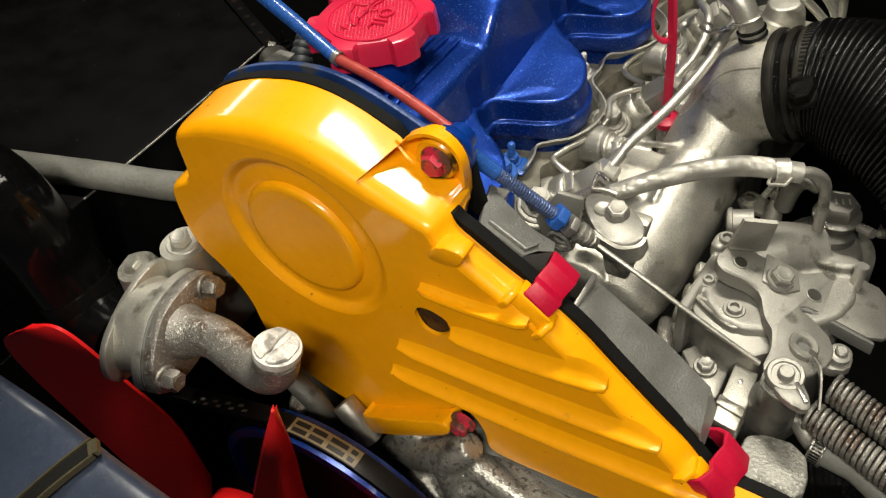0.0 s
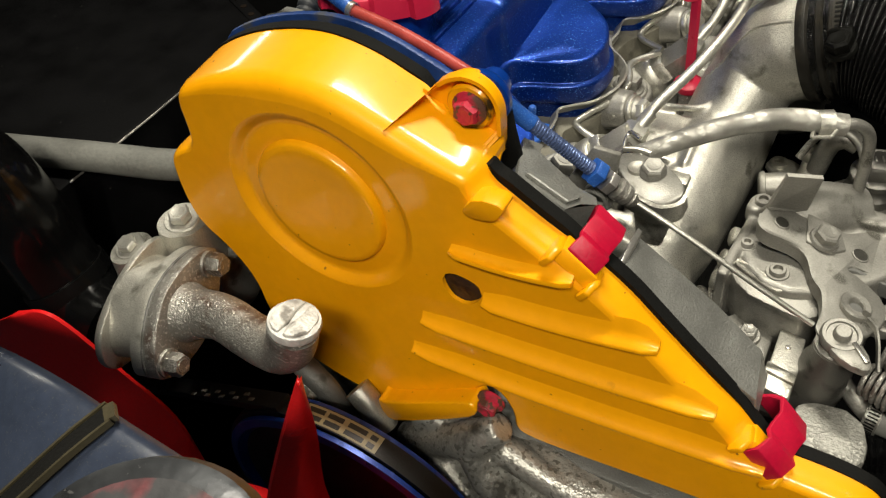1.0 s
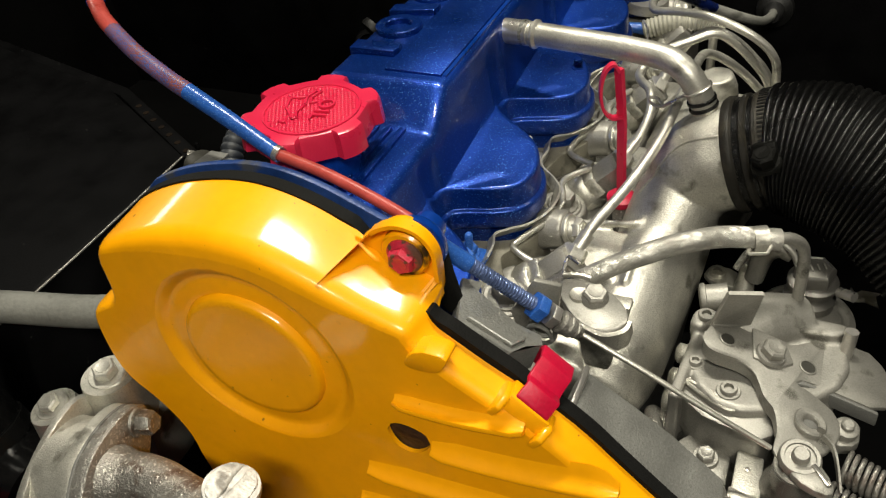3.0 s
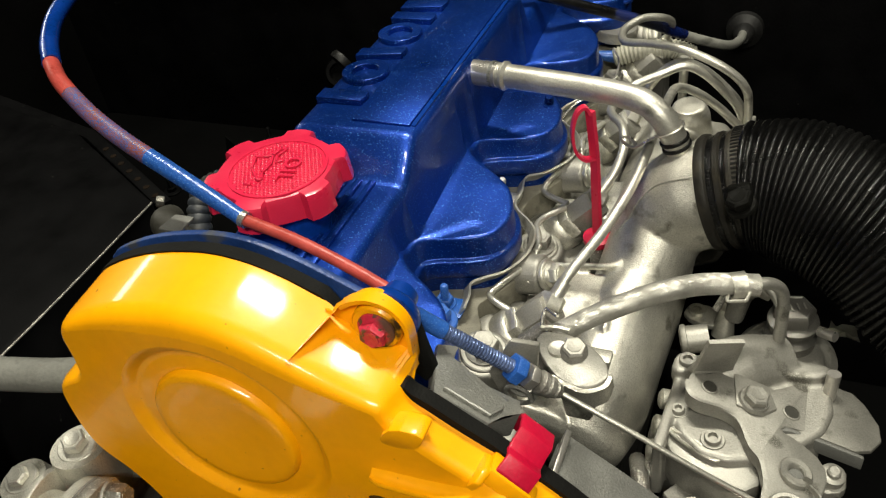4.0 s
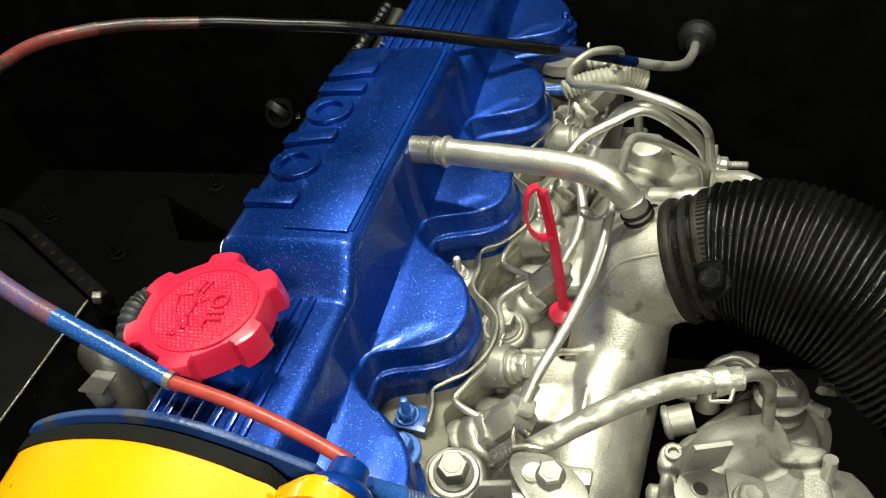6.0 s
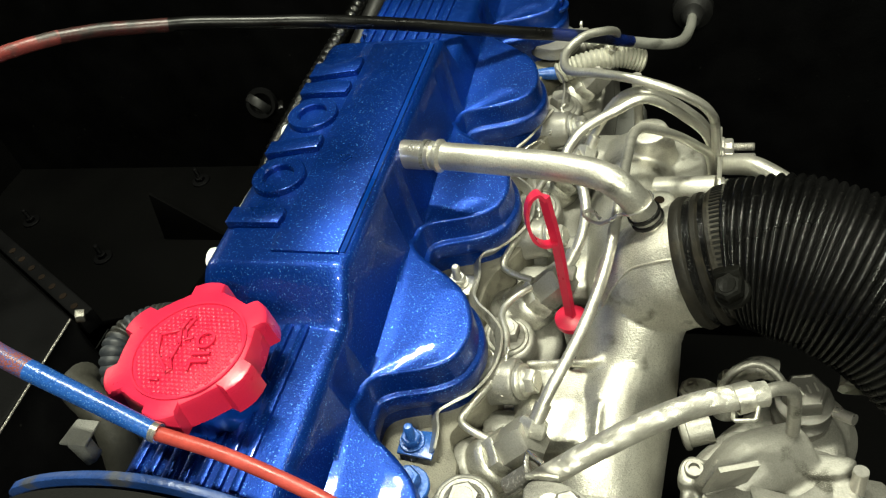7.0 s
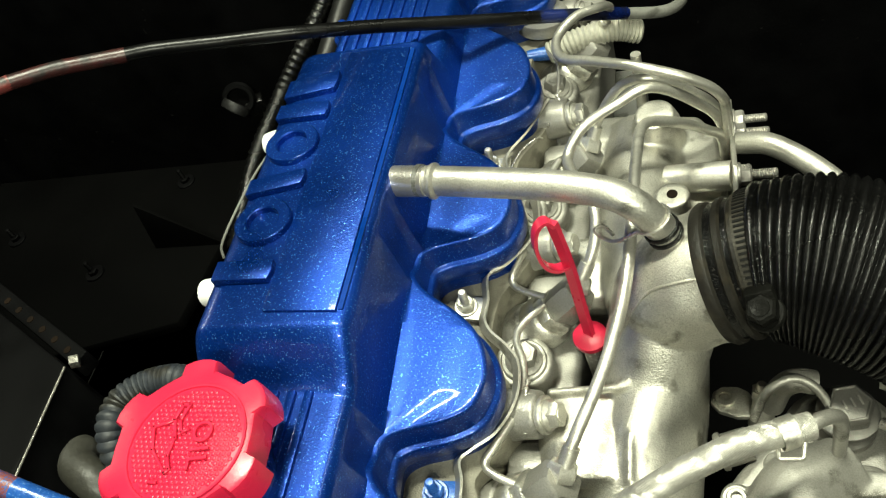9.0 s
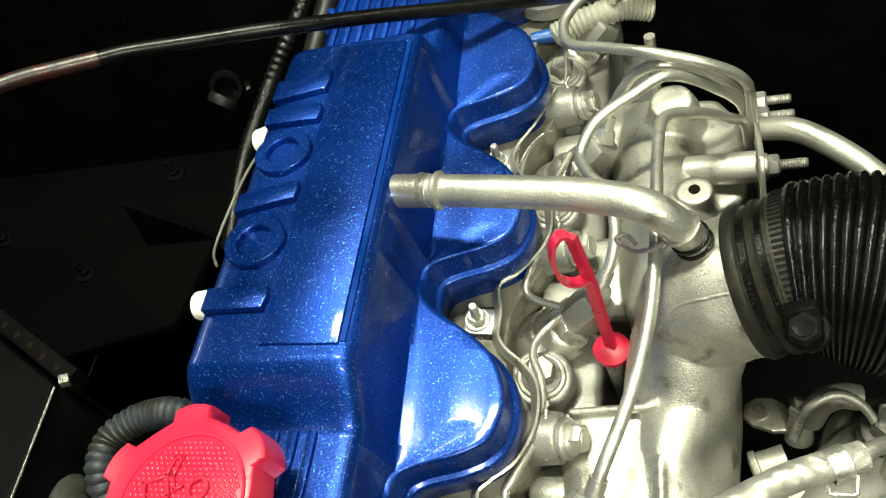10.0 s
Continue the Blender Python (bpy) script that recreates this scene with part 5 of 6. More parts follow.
# ---- injection pump ----
def pump():
    p = thing("injection_pump", (0.23, 0.14, 0.66), "silver painted diesel injection pump with levers", "injection pump")
    q = lambda z: (lambda u, v, w: (u, v, z + w))  # noqa: E731
    body = [
        slab(chaikin([(0.189, 0.104), (0.187, 0.165), (0.200, 0.186), (0.236, 0.222), (0.268, 0.218), (0.272, 0.14), (0.258, 0.108), (0.235, 0.100)], 1), xy, 0.66, 0.768, 0.006),
        slab(chaikin([(0.192, 0.118), (0.190, 0.150), (0.203, 0.170), (0.235, 0.185), (0.268, 0.18), (0.275, 0.140), (0.250, 0.112), (0.215, 0.098)], 1), xy, 0.765, 0.776, 0.003),
        tube([(0.205, 0.145, 0.775), (0.222, 0.165, 0.778), (0.245, 0.18, 0.773)], [0.014, 0.018, 0.016], 24, 6),
        slab(chaikin([(0.206, 0.176), (0.225, 0.166), (0.25, 0.162), (0.268, 0.166), (0.272, 0.176), (0.25, 0.176), (0.228, 0.182), (0.212, 0.186)], 1), q(0.776), 0, 0.006, 0.0018),
        slab([(0.186, 0.100), (0.191, 0.165), (0.196, 0.165), (0.1925, 0.100)], q(0.735), 0, 0.042, 0.0015),
    ]
    body.append(lathe([(0.030, -0.03), (0.029, 0.0), (0.024, 0.006)], (0.2475, 0.2035, 0.755), (0.02, -0.08, 1), 32))
    body.append(slab(chaikin([(0.186, 0.150), (0.203, 0.152), (0.205, 0.165), (0.190, 0.170)], 1), q(0.770), 0, 0.012, 0.002))
    body.append(lathe([(0.0075, -0.02), (0.0075, -0.001), (0.0068, 0.0)], (0.1954, 0.1593, 0.7822), (0, -0.05, 1), 24))
    cast("body", body, GREY_CAST, p, voxel=0.0011, rounds=3)
    shelf = chaikin([(0.1900, 0.1420), (0.1865, 0.1180), (0.2000, 0.0985), (0.2190, 0.0935), (0.2400, 0.0890), (0.2440, 0.1160), (0.2350, 0.1450), (0.2150, 0.1480)], 1)
    part("shelf", slab(shelf, xy, 0.742, 0.770, 0.0022), GREY_CAST, p)
    fork = chaikin([(0.1895, 0.128), (0.194, 0.1335), (0.2005, 0.131), (0.2085, 0.1205), (0.2200, 0.1200), (0.2245, 0.110), (0.2210, 0.1025), (0.2150, 0.1020), (0.202, 0.1085), (0.191, 0.1160)], 2)
    part("fork", slab(fork, xy, 0.7690, 0.7735, 0.0008), GREY_CAST, p)
    part("fork_rim", tube([(u, v, 0.7735) for u, v in fork + fork[:1]], 0.0011, 8, 1), SILVER, p)
    part("fork_rib", tube([(0.1925, 0.1165, 0.7738), (0.203, 0.1128, 0.7745), (0.211, 0.1085, 0.7745)], [0.0008, 0.0013, 0.0018], 8, 4), SILVER, p)
    # raised bosses with sockets
    for x, y, z, r in ((0.1955, 0.1275, 0.7765, 0.0040), (0.2155, 0.1125, 0.7770, 0.0052), (0.1954, 0.1593, 0.7822, 0.0055)):
        part("screw_boss", lathe([(r * 1.25, -0.008), (r * 1.25, -0.001), (r * 1.15, 0.0)], (x, y, z), (0, -0.05, 1), 24), GREY_CAST, p)
        part("socket_screw", lathe([(r * 0.86, -0.001), (r * 0.86, 0.0020), (r * 0.78, 0.0026), (r * 0.50, 0.0026), (r * 0.46, 0.0002), (0, 0.0002)], (x, y, z), (0, -0.05, 1), 18), GREY_CAST, p)
    # lever bracket plate
    plate = chaikin([(0.1985, 0.1345), (0.1990, 0.1275), (0.2020, 0.1235), (0.2071, 0.1226), (0.2189, 0.1239), (0.2268, 0.1206), (0.2331, 0.108), (0.2390, 0.1022), (0.2420, 0.0923), (0.2409, 0.0728), (0.2520, 0.0740), (0.2640, 0.0860), (0.2720, 0.1020), (0.2700, 0.1160), (0.2560, 0.1238),
                     (0.2467, 0.1254), (0.2505, 0.1301), (0.2679, 0.1311), (0.2900, 0.1315), (0.300, 0.150), (0.2853, 0.1712), (0.2738, 0.1703), (0.2674, 0.173), (0.2611, 0.1744), (0.2558, 0.1651), (0.2476, 0.1557), (0.2407, 0.150), (0.219, 0.1515), (0.2005, 0.1420)], 1)

    def tilted(u, v, w):
        return (u, v, 0.7920 - 0.326 * (u - 0.21) + w)
    arm = part("lever_plate", slab(plate, tilted, -0.0030, 0.0, 0.0009), GREY_CAST, p, "flat grey steel lever plate")
    part("fold", slab([(0.200, 0.1405), (0.2185, 0.1525), (0.2195, 0.1505), (0.2015, 0.1385)], tilted, 0.0, 0.002, 0.0006), GREY_CAST, arm)
    flag = bmesh.new()
    a, b, c_, d_ = Vector((0.2000, 0.1405, 0.795)), Vector((0.2190, 0.1520, 0.789)), Vector((0.2237, 0.1433, 0.8216)), Vector((0.2070, 0.1370, 0.823))
    off = Vector((-0.0006, 0.0010, 0.0003))
    bridge(flag, [[v + off for v in (a, b, c_, d_)], [v - off for v in (a, b, c_, d_)]])
    part("flag", flag, GREY_CAST, arm, "upright grey tab")
    bolt(p, (0.2325, 0.1355, 0.7868), (0.3, -0.05, 1), 0.0115, 0.0050, GREY_CAST, washer=0.0080, label="silver hexagon bolt")
    for x, y, r in ((0.2100, 0.1346, 0.0038), (0.2518, 0.1397, 0.0040)):
        # flat dark disc, the shade inside the hole is its colour
        part("hole", lathe([(r, 0), (r, 0.0004), (0, 0.0004)], tilted(x, y, -0.0001), (0.31, 0, 0.95), 20), OLIVE_HOSE_AND_HOLE, arm)
        part("hole_rim", lathe([(r, 0), (r, 0.0008), (r + 0.0007, 0.0006), (r + 0.0009, 0)], tilted(x, y, 0), (0.31, 0, 0.95), 20), GREY_CAST, arm)
    # slot plate at the tail, rings and the throttle drum
    # edge strip in darker grey, shadow below the plate put into its colour
    part("shaded_slot_edge", slab([(0.2467, 0.1254), (0.2505, 0.1301), (0.2679, 0.1311), (0.2890, 0.1315), (0.289, 0.129), (0.268, 0.1285), (0.2515, 0.1275)], tilted, -0.010, -0.0005, 0.001), GREY_DARK, arm)
    ring = bmesh.new()
    section = ((0.0078, -0.003), (0.0080, 0.0012), (0.0072, 0.0022), (0.0046, 0.0020), (0.0038, 0.0010), (0.0036, -0.003))
    rows = []
    for k in range(29):
        a = radians(-12 + 320 * k / 28)
        rows.append([Vector((0.2565 + r * math.cos(a), 0.1010 + r * math.sin(a), 0.7790 - 0.326 * r * math.cos(a) + w)) for r, w in section])
    bridge(ring, rows)
    part("eye", ring, GREY_CAST, p, "open grey ring eye of the lever")
    part("eye_bore", lathe([(0.0037, 0), (0.0037, 0.0005), (0, 0.0005)], (0.2565, 0.1010, 0.7772), (0.3, 0, 1), 20), GREY_DARK, p)
    part("side_boss", lathe([(0.0062, -0.012), (0.0062, 0.0), (0.0050, 0.0008), (0.0034, 0.0008), (0.0034, 0.0030), (0.0024, 0.0038), (0, 0.0038)], (0.2745, 0.1140, 0.7680), (0.1, -0.1, 1), 24), GREY_CAST, p)
    part("side_arm", slab(chaikin([(0.258, 0.108), (0.270, 0.104), (0.2815, 0.108), (0.2815, 0.121), (0.266, 0.122)], 1), q(0.756), 0, 0.007, 0.0012), GREY_CAST, p)
    drum = part("throttle_drum", lathe([(0.0103, -0.012), (0.0106, -0.008), (0.0082, -0.007), (0.0082, -0.0042), (0.0098, -0.003), (0.0098, 0.0), (0.0090, 0.0012), (0.0072, 0.0012), (0.0068, 0.0003), (0.0043, 0.0003), (0.0041, 0.0034), (0.0034, 0.0042), (0, 0.0042)], (0.2535, 0.0720, 0.787), (0.05, -0.15, 1), 36), GREY_CAST, p, "grooved grey throttle lever drum")
    part("drum_arm", slab(chaikin([(0.2475, 0.064), (0.258, 0.0560), (0.2690, 0.0545), (0.2695, 0.0620), (0.260, 0.0755)], 1), q(0.7815), 0, 0.005, 0.0014), GREY_CAST, drum)
    part("arm_slot", slab([(0.2585, 0.0688), (0.2662, 0.0588), (0.2682, 0.0602), (0.2605, 0.0702)], q(0.7865), 0, 0.0014, 0.0004), STEEL, drum)
    part("shaft", lathe([(0.0135, -0.045), (0.0125, -0.026), (0.0100, -0.020), (0.0096, -0.010)], (0.2525, 0.0715, 0.787), (0.05, -0.10, 1), 28), DARK_CAST, p)
    part("guard", ribbon([(0.263, 0.0945, 0.779), (0.2675, 0.0885, 0.780), (0.2705, 0.080, 0.778), (0.2735, 0.069, 0.772)], 0.0032, 0.0011, (0, 0.2, 1)), GREY_CAST, p)
    # big banjo plug
    at, ax = (0.2475, 0.2035, 0.775), (0.02, -0.08, 1)
    plug = part("banjo_plug", lathe([(0.0145, -0.02), (0.0145, 0.0), (0.0125, 0.002), (0.0115, 0.004), (0.0115, 0.008), (0.0140, 0.0085), (0.0142, 0.0118), (0.0115, 0.0135)], at, ax, 36), DARK_CAST, p)
    part("plug_hexagon", lathe([(0.0112, 0.012), (0.0114, 0.013), (0.0114, 0.0205), (0.0098, 0.0225), (0.0092, 0.0225), (0.0085, 0.0218), (0, 0.0218)], at, ax, 6, phase=0.2), DARK_CAST, plug)
    for k in range(3):
        part("mark", block((0.2455 + 0.0035 * k, 0.2005 + 0.0015 * k, 0.7975), (0.0010, 0.0050, 0.0008), (0, 0, 20), 0.0002), GREY_CAST, plug)
    part("bolt_pad", slab([(0.2207, 0.1503), (0.2390, 0.1500), (0.2445, 0.1370), (0.2385, 0.1300), (0.2245, 0.1290)], tilted, -0.001, 0.0016, 0.0006), GREY_CAST, arm)
    part("plate_rim", ribbon([tilted(u, v, -0.0045) for u, v in ((0.1988, 0.1340), (0.1995, 0.1275), (0.2025, 0.1242), (0.2075, 0.1233), (0.2189, 0.1246), (0.2268, 0.1212), (0.2335, 0.1085), (0.2395, 0.1022), (0.2425, 0.0923))], 0.009, 0.0018, (0, 0, 1)), GREY_CAST, arm)
    for x, y, z in ((0.1885, 0.112, 0.758), (0.1885, 0.128, 0.760), (0.1890, 0.146, 0.762)):
        part("wall_lug", lathe([(0.006, 0), (0.006, 0.005), (0.004, 0.0065), (0, 0.0065)], (x, y, z), (-1, -0.2, 0.2), 16), SILVER, p)
    part("low_pipe", tube([(0.176, 0.12, 0.735), (0.181, 0.10, 0.745), (0.186, 0.085, 0.738), (0.19, 0.07, 0.72)], 0.005, 12, 5), DULL_STEEL, p)
    part("low_pipe", tube([(0.182, 0.155, 0.73), (0.183, 0.13, 0.745), (0.185, 0.11, 0.742), (0.186, 0.09, 0.72)], 0.0035, 12, 5), DULL_STEEL, p)
    # front screw fittings and small posts
    part("fitting", lathe([(0.0060, -0.001), (0.0092, 0), (0.0098, 0.001), (0.0098, 0.003), (0.0086, 0.0035), (0.0086, 0.016)], (0.1880, 0.1895, 0.767), (0.9, 0.25, 0.15), 28), GREY_CAST, p, "round grey side fitting")
    part("idle_post", tube([(0.210, 0.212, 0.755), (0.2105, 0.2165, 0.768), (0.2105, 0.2189, 0.774)], [0.007, 0.005, 0.0042], 16, 4), SILVER, p)
    bolt(p, (0.2105, 0.2187, 0.773), (0, 0.1, 1), 0.0095, 0.006, SILVER_SMOOTH, name="nut", stud=0.004)
    part("post_lug", slab(chaikin([(0.184, 0.218), (0.203, 0.211), (0.209, 0.219), (0.203, 0.231), (0.187, 0.231)], 1), q(0.757), 0, 0.004, 0.001), SILVER, p)
    part("lug_ring", lathe([(0.0052, 0), (0.0052, 0.003), (0.003, 0.003), (0.003, 0)], (0.1925, 0.2235, 0.7605), (0, 0, 1), 20), SILVER, p)
    part("stop_screw", tube([(0.2685, 0.158, 0.762), (0.270, 0.162, 0.775), (0.2705, 0.164, 0.788)], 0.0036, 12, 3), STEEL, p)
    part("link_wire", tube([(0.205, 0.196, 0.79), (0.212, 0.206, 0.800), (0.223, 0.211, 0.804), (0.234, 0.208, 0.800), (0.243, 0.196, 0.79)], 0.0022, 10, 6), GREY_CAST, p)
    part("rear_elbow", tube([(0.215, 0.215, 0.77), (0.219, 0.214, 0.790), (0.226, 0.214, 0.797), (0.234, 0.214, 0.795)], 0.006, 14, 5), GREY_CAST, p)
    part("side_screw", tube([(0.262, 0.198, 0.785), (0.270, 0.192, 0.788)], 0.003, 12, 2), STEEL, p)
    # foot casting in front
    bolt(p, (0.2105, 0.0870, 0.7488), (0, -0.05, 1), 0.0085, 0.004, GREY_CAST, washer=0.0068, label="silver painted bolt")
    part("foot_plate", slab([(0.1940, 0.0940), (0.2010, 0.1030), (0.2230, 0.0930), (0.2230, 0.0700), (0.2150, 0.0700)], xy, 0.725, 0.7480, 0.0015), GREY_CAST, p)
    strap = part("strap", slab([(0.2255, 0.0920), (0.2390, 0.0900), (0.2400, 0.0690), (0.2395, 0.0480), (0.2255, 0.0500), (0.2258, 0.0740)], xy, 0.7380, 0.7570, 0.0010), SILVER, p, "bright worn strap")
    part("strap_step", slab([(0.2248, 0.0665), (0.2402, 0.0625), (0.2400, 0.0565), (0.2246, 0.0600)], xy, 0.7560, 0.7590, 0.0008), SILVER, strap)
    part("strap_rivet", lathe([(0.0016, -0.001), (0.0014, 0.0008), (0, 0.0010)], (0.2320, 0.0800, 0.7572), (0, 0, 1), 12), STEEL, strap)
    part("mount_foot", slab(chaikin([(0.2445, 0.0620), (0.2740, 0.0650), (0.2820, 0.0400), (0.2740, 0.0280), (0.2500, 0.0260), (0.2430, 0.0450)], 1), xy, 0.690, 0.7440, 0.0025), material("gritty_grey_casting", (0.30, 0.295, 0.265), 0.52, 0.45, 0.3, 500, 0.9, blotch=50, fleck=(0.40, 0.39, 0.35), fleck_at=0.58, fleck_size=500, dirt=(0.12, 0.115, 0.10), dirt_at=0.55), p, "gritty grey mounting foot")
    for k, (x, y, z) in enumerate(((0.2765, 0.098, 0.757), (0.2700, 0.0785, 0.754))):
        sp = thing("lever_spring", (x, y, z), "grey coiled lever return spring", "spring", "lever springs")
        pts = []
        for t in np.arange(0, 215, 0.6):
            s = t / 215
            cx, cy, cz = x + 0.105 * s, y - 0.034 * s, z - 0.016 * s
            pts.append((cx + 0.0025 * math.cos(t), cy + 0.0075 * math.cos(t), cz + 0.0078 * math.sin(t)))
        part("coil", tube(pts, 0.0013, 8, 1), DULL_STEEL, sp)
    # crumpled pale pieces, what they belong to is unknown
    fo = thing("pale_scraps", (0.25, 0.26, 0.78), "crumpled pale scraps behind the pump", "foil")
    rnd = random.Random(4)
    for x, y, z, w in ((0.262, 0.262, 0.777, 0.020), (0.282, 0.258, 0.768, 0.024), (0.279, 0.241, 0.748, 0.018)):
        rows = []
        for i in range(5):
            row = []
            for j in range(5):
                row.append(Vector((x + (i - 2) * w / 4 + rnd.uniform(-0.002, 0.002), y + (j - 2) * w / 7 + rnd.uniform(-0.002, 0.002), z + rnd.uniform(-0.003, 0.003))))
            rows.append(row + [v + Vector((0, 0, -0.0006)) for v in reversed(row)])
        part("scrap", bridge(bmesh.new(), rows), CREAM, fo)
    # low hose with ribbed clamp
    hz = thing("pump_hose", (0.28, 0.06, 0.70), "grey rubber hose with ribbed steel clamp", "hose")
    part("elbow", tube([(0.2530, 0.086, 0.752), (0.2580, 0.088, 0.741), (0.2650, 0.085, 0.734), (0.2725, 0.0775, 0.733), (0.2800, 0.0725, 0.732)], 0.0046, 18, 6), GREY_CAST, hz, "grey steel elbow pipe")
    part("hose", tube([(0.2770, 0.0735, 0.733), (0.2900, 0.0720, 0.733), (0.305, 0.0700, 0.730), (0.335, 0.058, 0.715), (0.37, 0.03, 0.69)], 0.0080, 24, 6), GREY_HOSE, hz)
    clamp = part("clamp", tube([(0.2765, 0.0738, 0.733), (0.2840, 0.0722, 0.733)], 0.0088, 28, 2), DULL_STEEL, hz, "notched steel hose clamp")
    along = Vector((0.98, -0.2, 0)).normalized()
    for k in range(30):
        a = 2 * math.pi * k / 30
        out = Vector((0, 0, 1)) * math.sin(a) + along.cross(Vector((0, 0, 1))) * math.cos(a)
        side = along.cross(out)
        bm = bmesh.new()
        bridge(bm, [[Vector((0.2803, 0.0730, 0.733)) + out * r + along * u + side * v for u, v in ((-0.0026, -0.0004), (0.0026, -0.0004), (0.0026, 0.0004), (-0.0026, 0.0004))] for r in (0.0085, 0.0091)])
        part("notch", bm, GASKET, clamp)
    lo = thing("lower_hose", (0.29, 0.08, 0.69), "black ribbed rubber hose under the pump", "hose")
    rings = []
    for i, (at, _, u, v) in enumerate(frames_along(curve_points([(0.262, 0.070, 0.690), (0.286, 0.080, 0.697), (0.312, 0.083, 0.699), (0.36, 0.08, 0.69)], 14))):
        rings.append([at + (u * math.cos(a) + v * math.sin(a)) * (0.0135 if i % 2 else 0.0118) for a in (2 * math.pi * j / 24 for j in range(24))])
    part("bellows", bridge(bmesh.new(), rings), RUBBER, lo)
    return p


pump()


def rear_fittings():
    b = thing("pipe_bracket", (0.206, 0.39, 0.74), "silver pipe clamp bracket with studs and nuts", "bracket")
    part("plate", slab([(0.338, 0.735), (0.445, 0.735), (0.447, 0.770), (0.438, 0.780), (0.349, 0.8085), (0.336, 0.79)], lambda u, v, w: (0.2045 + w, u, v), -0.0015, 0.0015, 0.0008), SILVER_SMOOTH, b)
    for y, z in ((0.434, 0.764), (0.414, 0.771), (0.352, 0.797)):
        bolt(b, (0.206, y, z), (1, 0, 0), 0.011, 0.006, STEEL, washer=0.0075, stud=0.014, name="nut")
    h = thing("bleed_hose", (0.25, 0.36, 0.76), "silver oversprayed rubber hose", "hose")
    part("hose", tube([(0.208, 0.398, 0.778), (0.23, 0.385, 0.785), (0.262, 0.36, 0.775), (0.29, 0.33, 0.75), (0.31, 0.30, 0.70)], 0.0070, 18, 6), SILVER_SMOOTH, h)
    c = thing("wire_conduit", (0.11, 0.49, 0.79), "corrugated cream conduit with a plug connector", "wire conduit")
    pts = curve_points([(0.083, 0.4835, 0.8), (0.105, 0.488, 0.806), (0.130, 0.494, 0.806), (0.148, 0.497, 0.799)], 14)
    rings = []
    for i, (p, t, u, v) in enumerate(frames_along(pts)):
        r = 0.0088 if i % 2 else 0.0074
        rings.append([p + (u * math.cos(a) + v * math.sin(a)) * r for a in (2 * math.pi * k / 18 for k in range(18))])
    part("corrugated_tube", bridge(bmesh.new(), rings), CREAM, c)
    part("connector", tube([(0.0675, 0.4795, 0.8035), (0.084, 0.484, 0.8005)], [0.004, 0.0055], 12, 3), BLUE_CABLE, c)
    hc = thing("head_cap", (0.078, 0.505, 0.80), "round grey cap on the rear of the head", "cap")
    part("disc", lathe([(0.02, 0), (0.02, 0.006), (0.0185, 0.0085), (0, 0.009)], (0.078, 0.508, 0.81), (0.1, 0, 1), 32), GREY_CAST, hc)
    w = thing("sensor_wire", (0.09, 0.4, 0.80), "thin grey sensor wires", "wire")
    part("lead", tube([(0.0675, 0.349, 0.81), (0.078, 0.362, 0.821), (0.088, 0.372, 0.823), (0.090, 0.38, 0.815)], 0.0006, 6, 5), STEEL, w)
    part("lead", tube([(0.085, 0.47, 0.815), (0.093, 0.455, 0.812), (0.0945, 0.43, 0.808), (0.09, 0.40, 0.806)], 0.0008, 6, 5), STEEL, w)


rear_fittings()


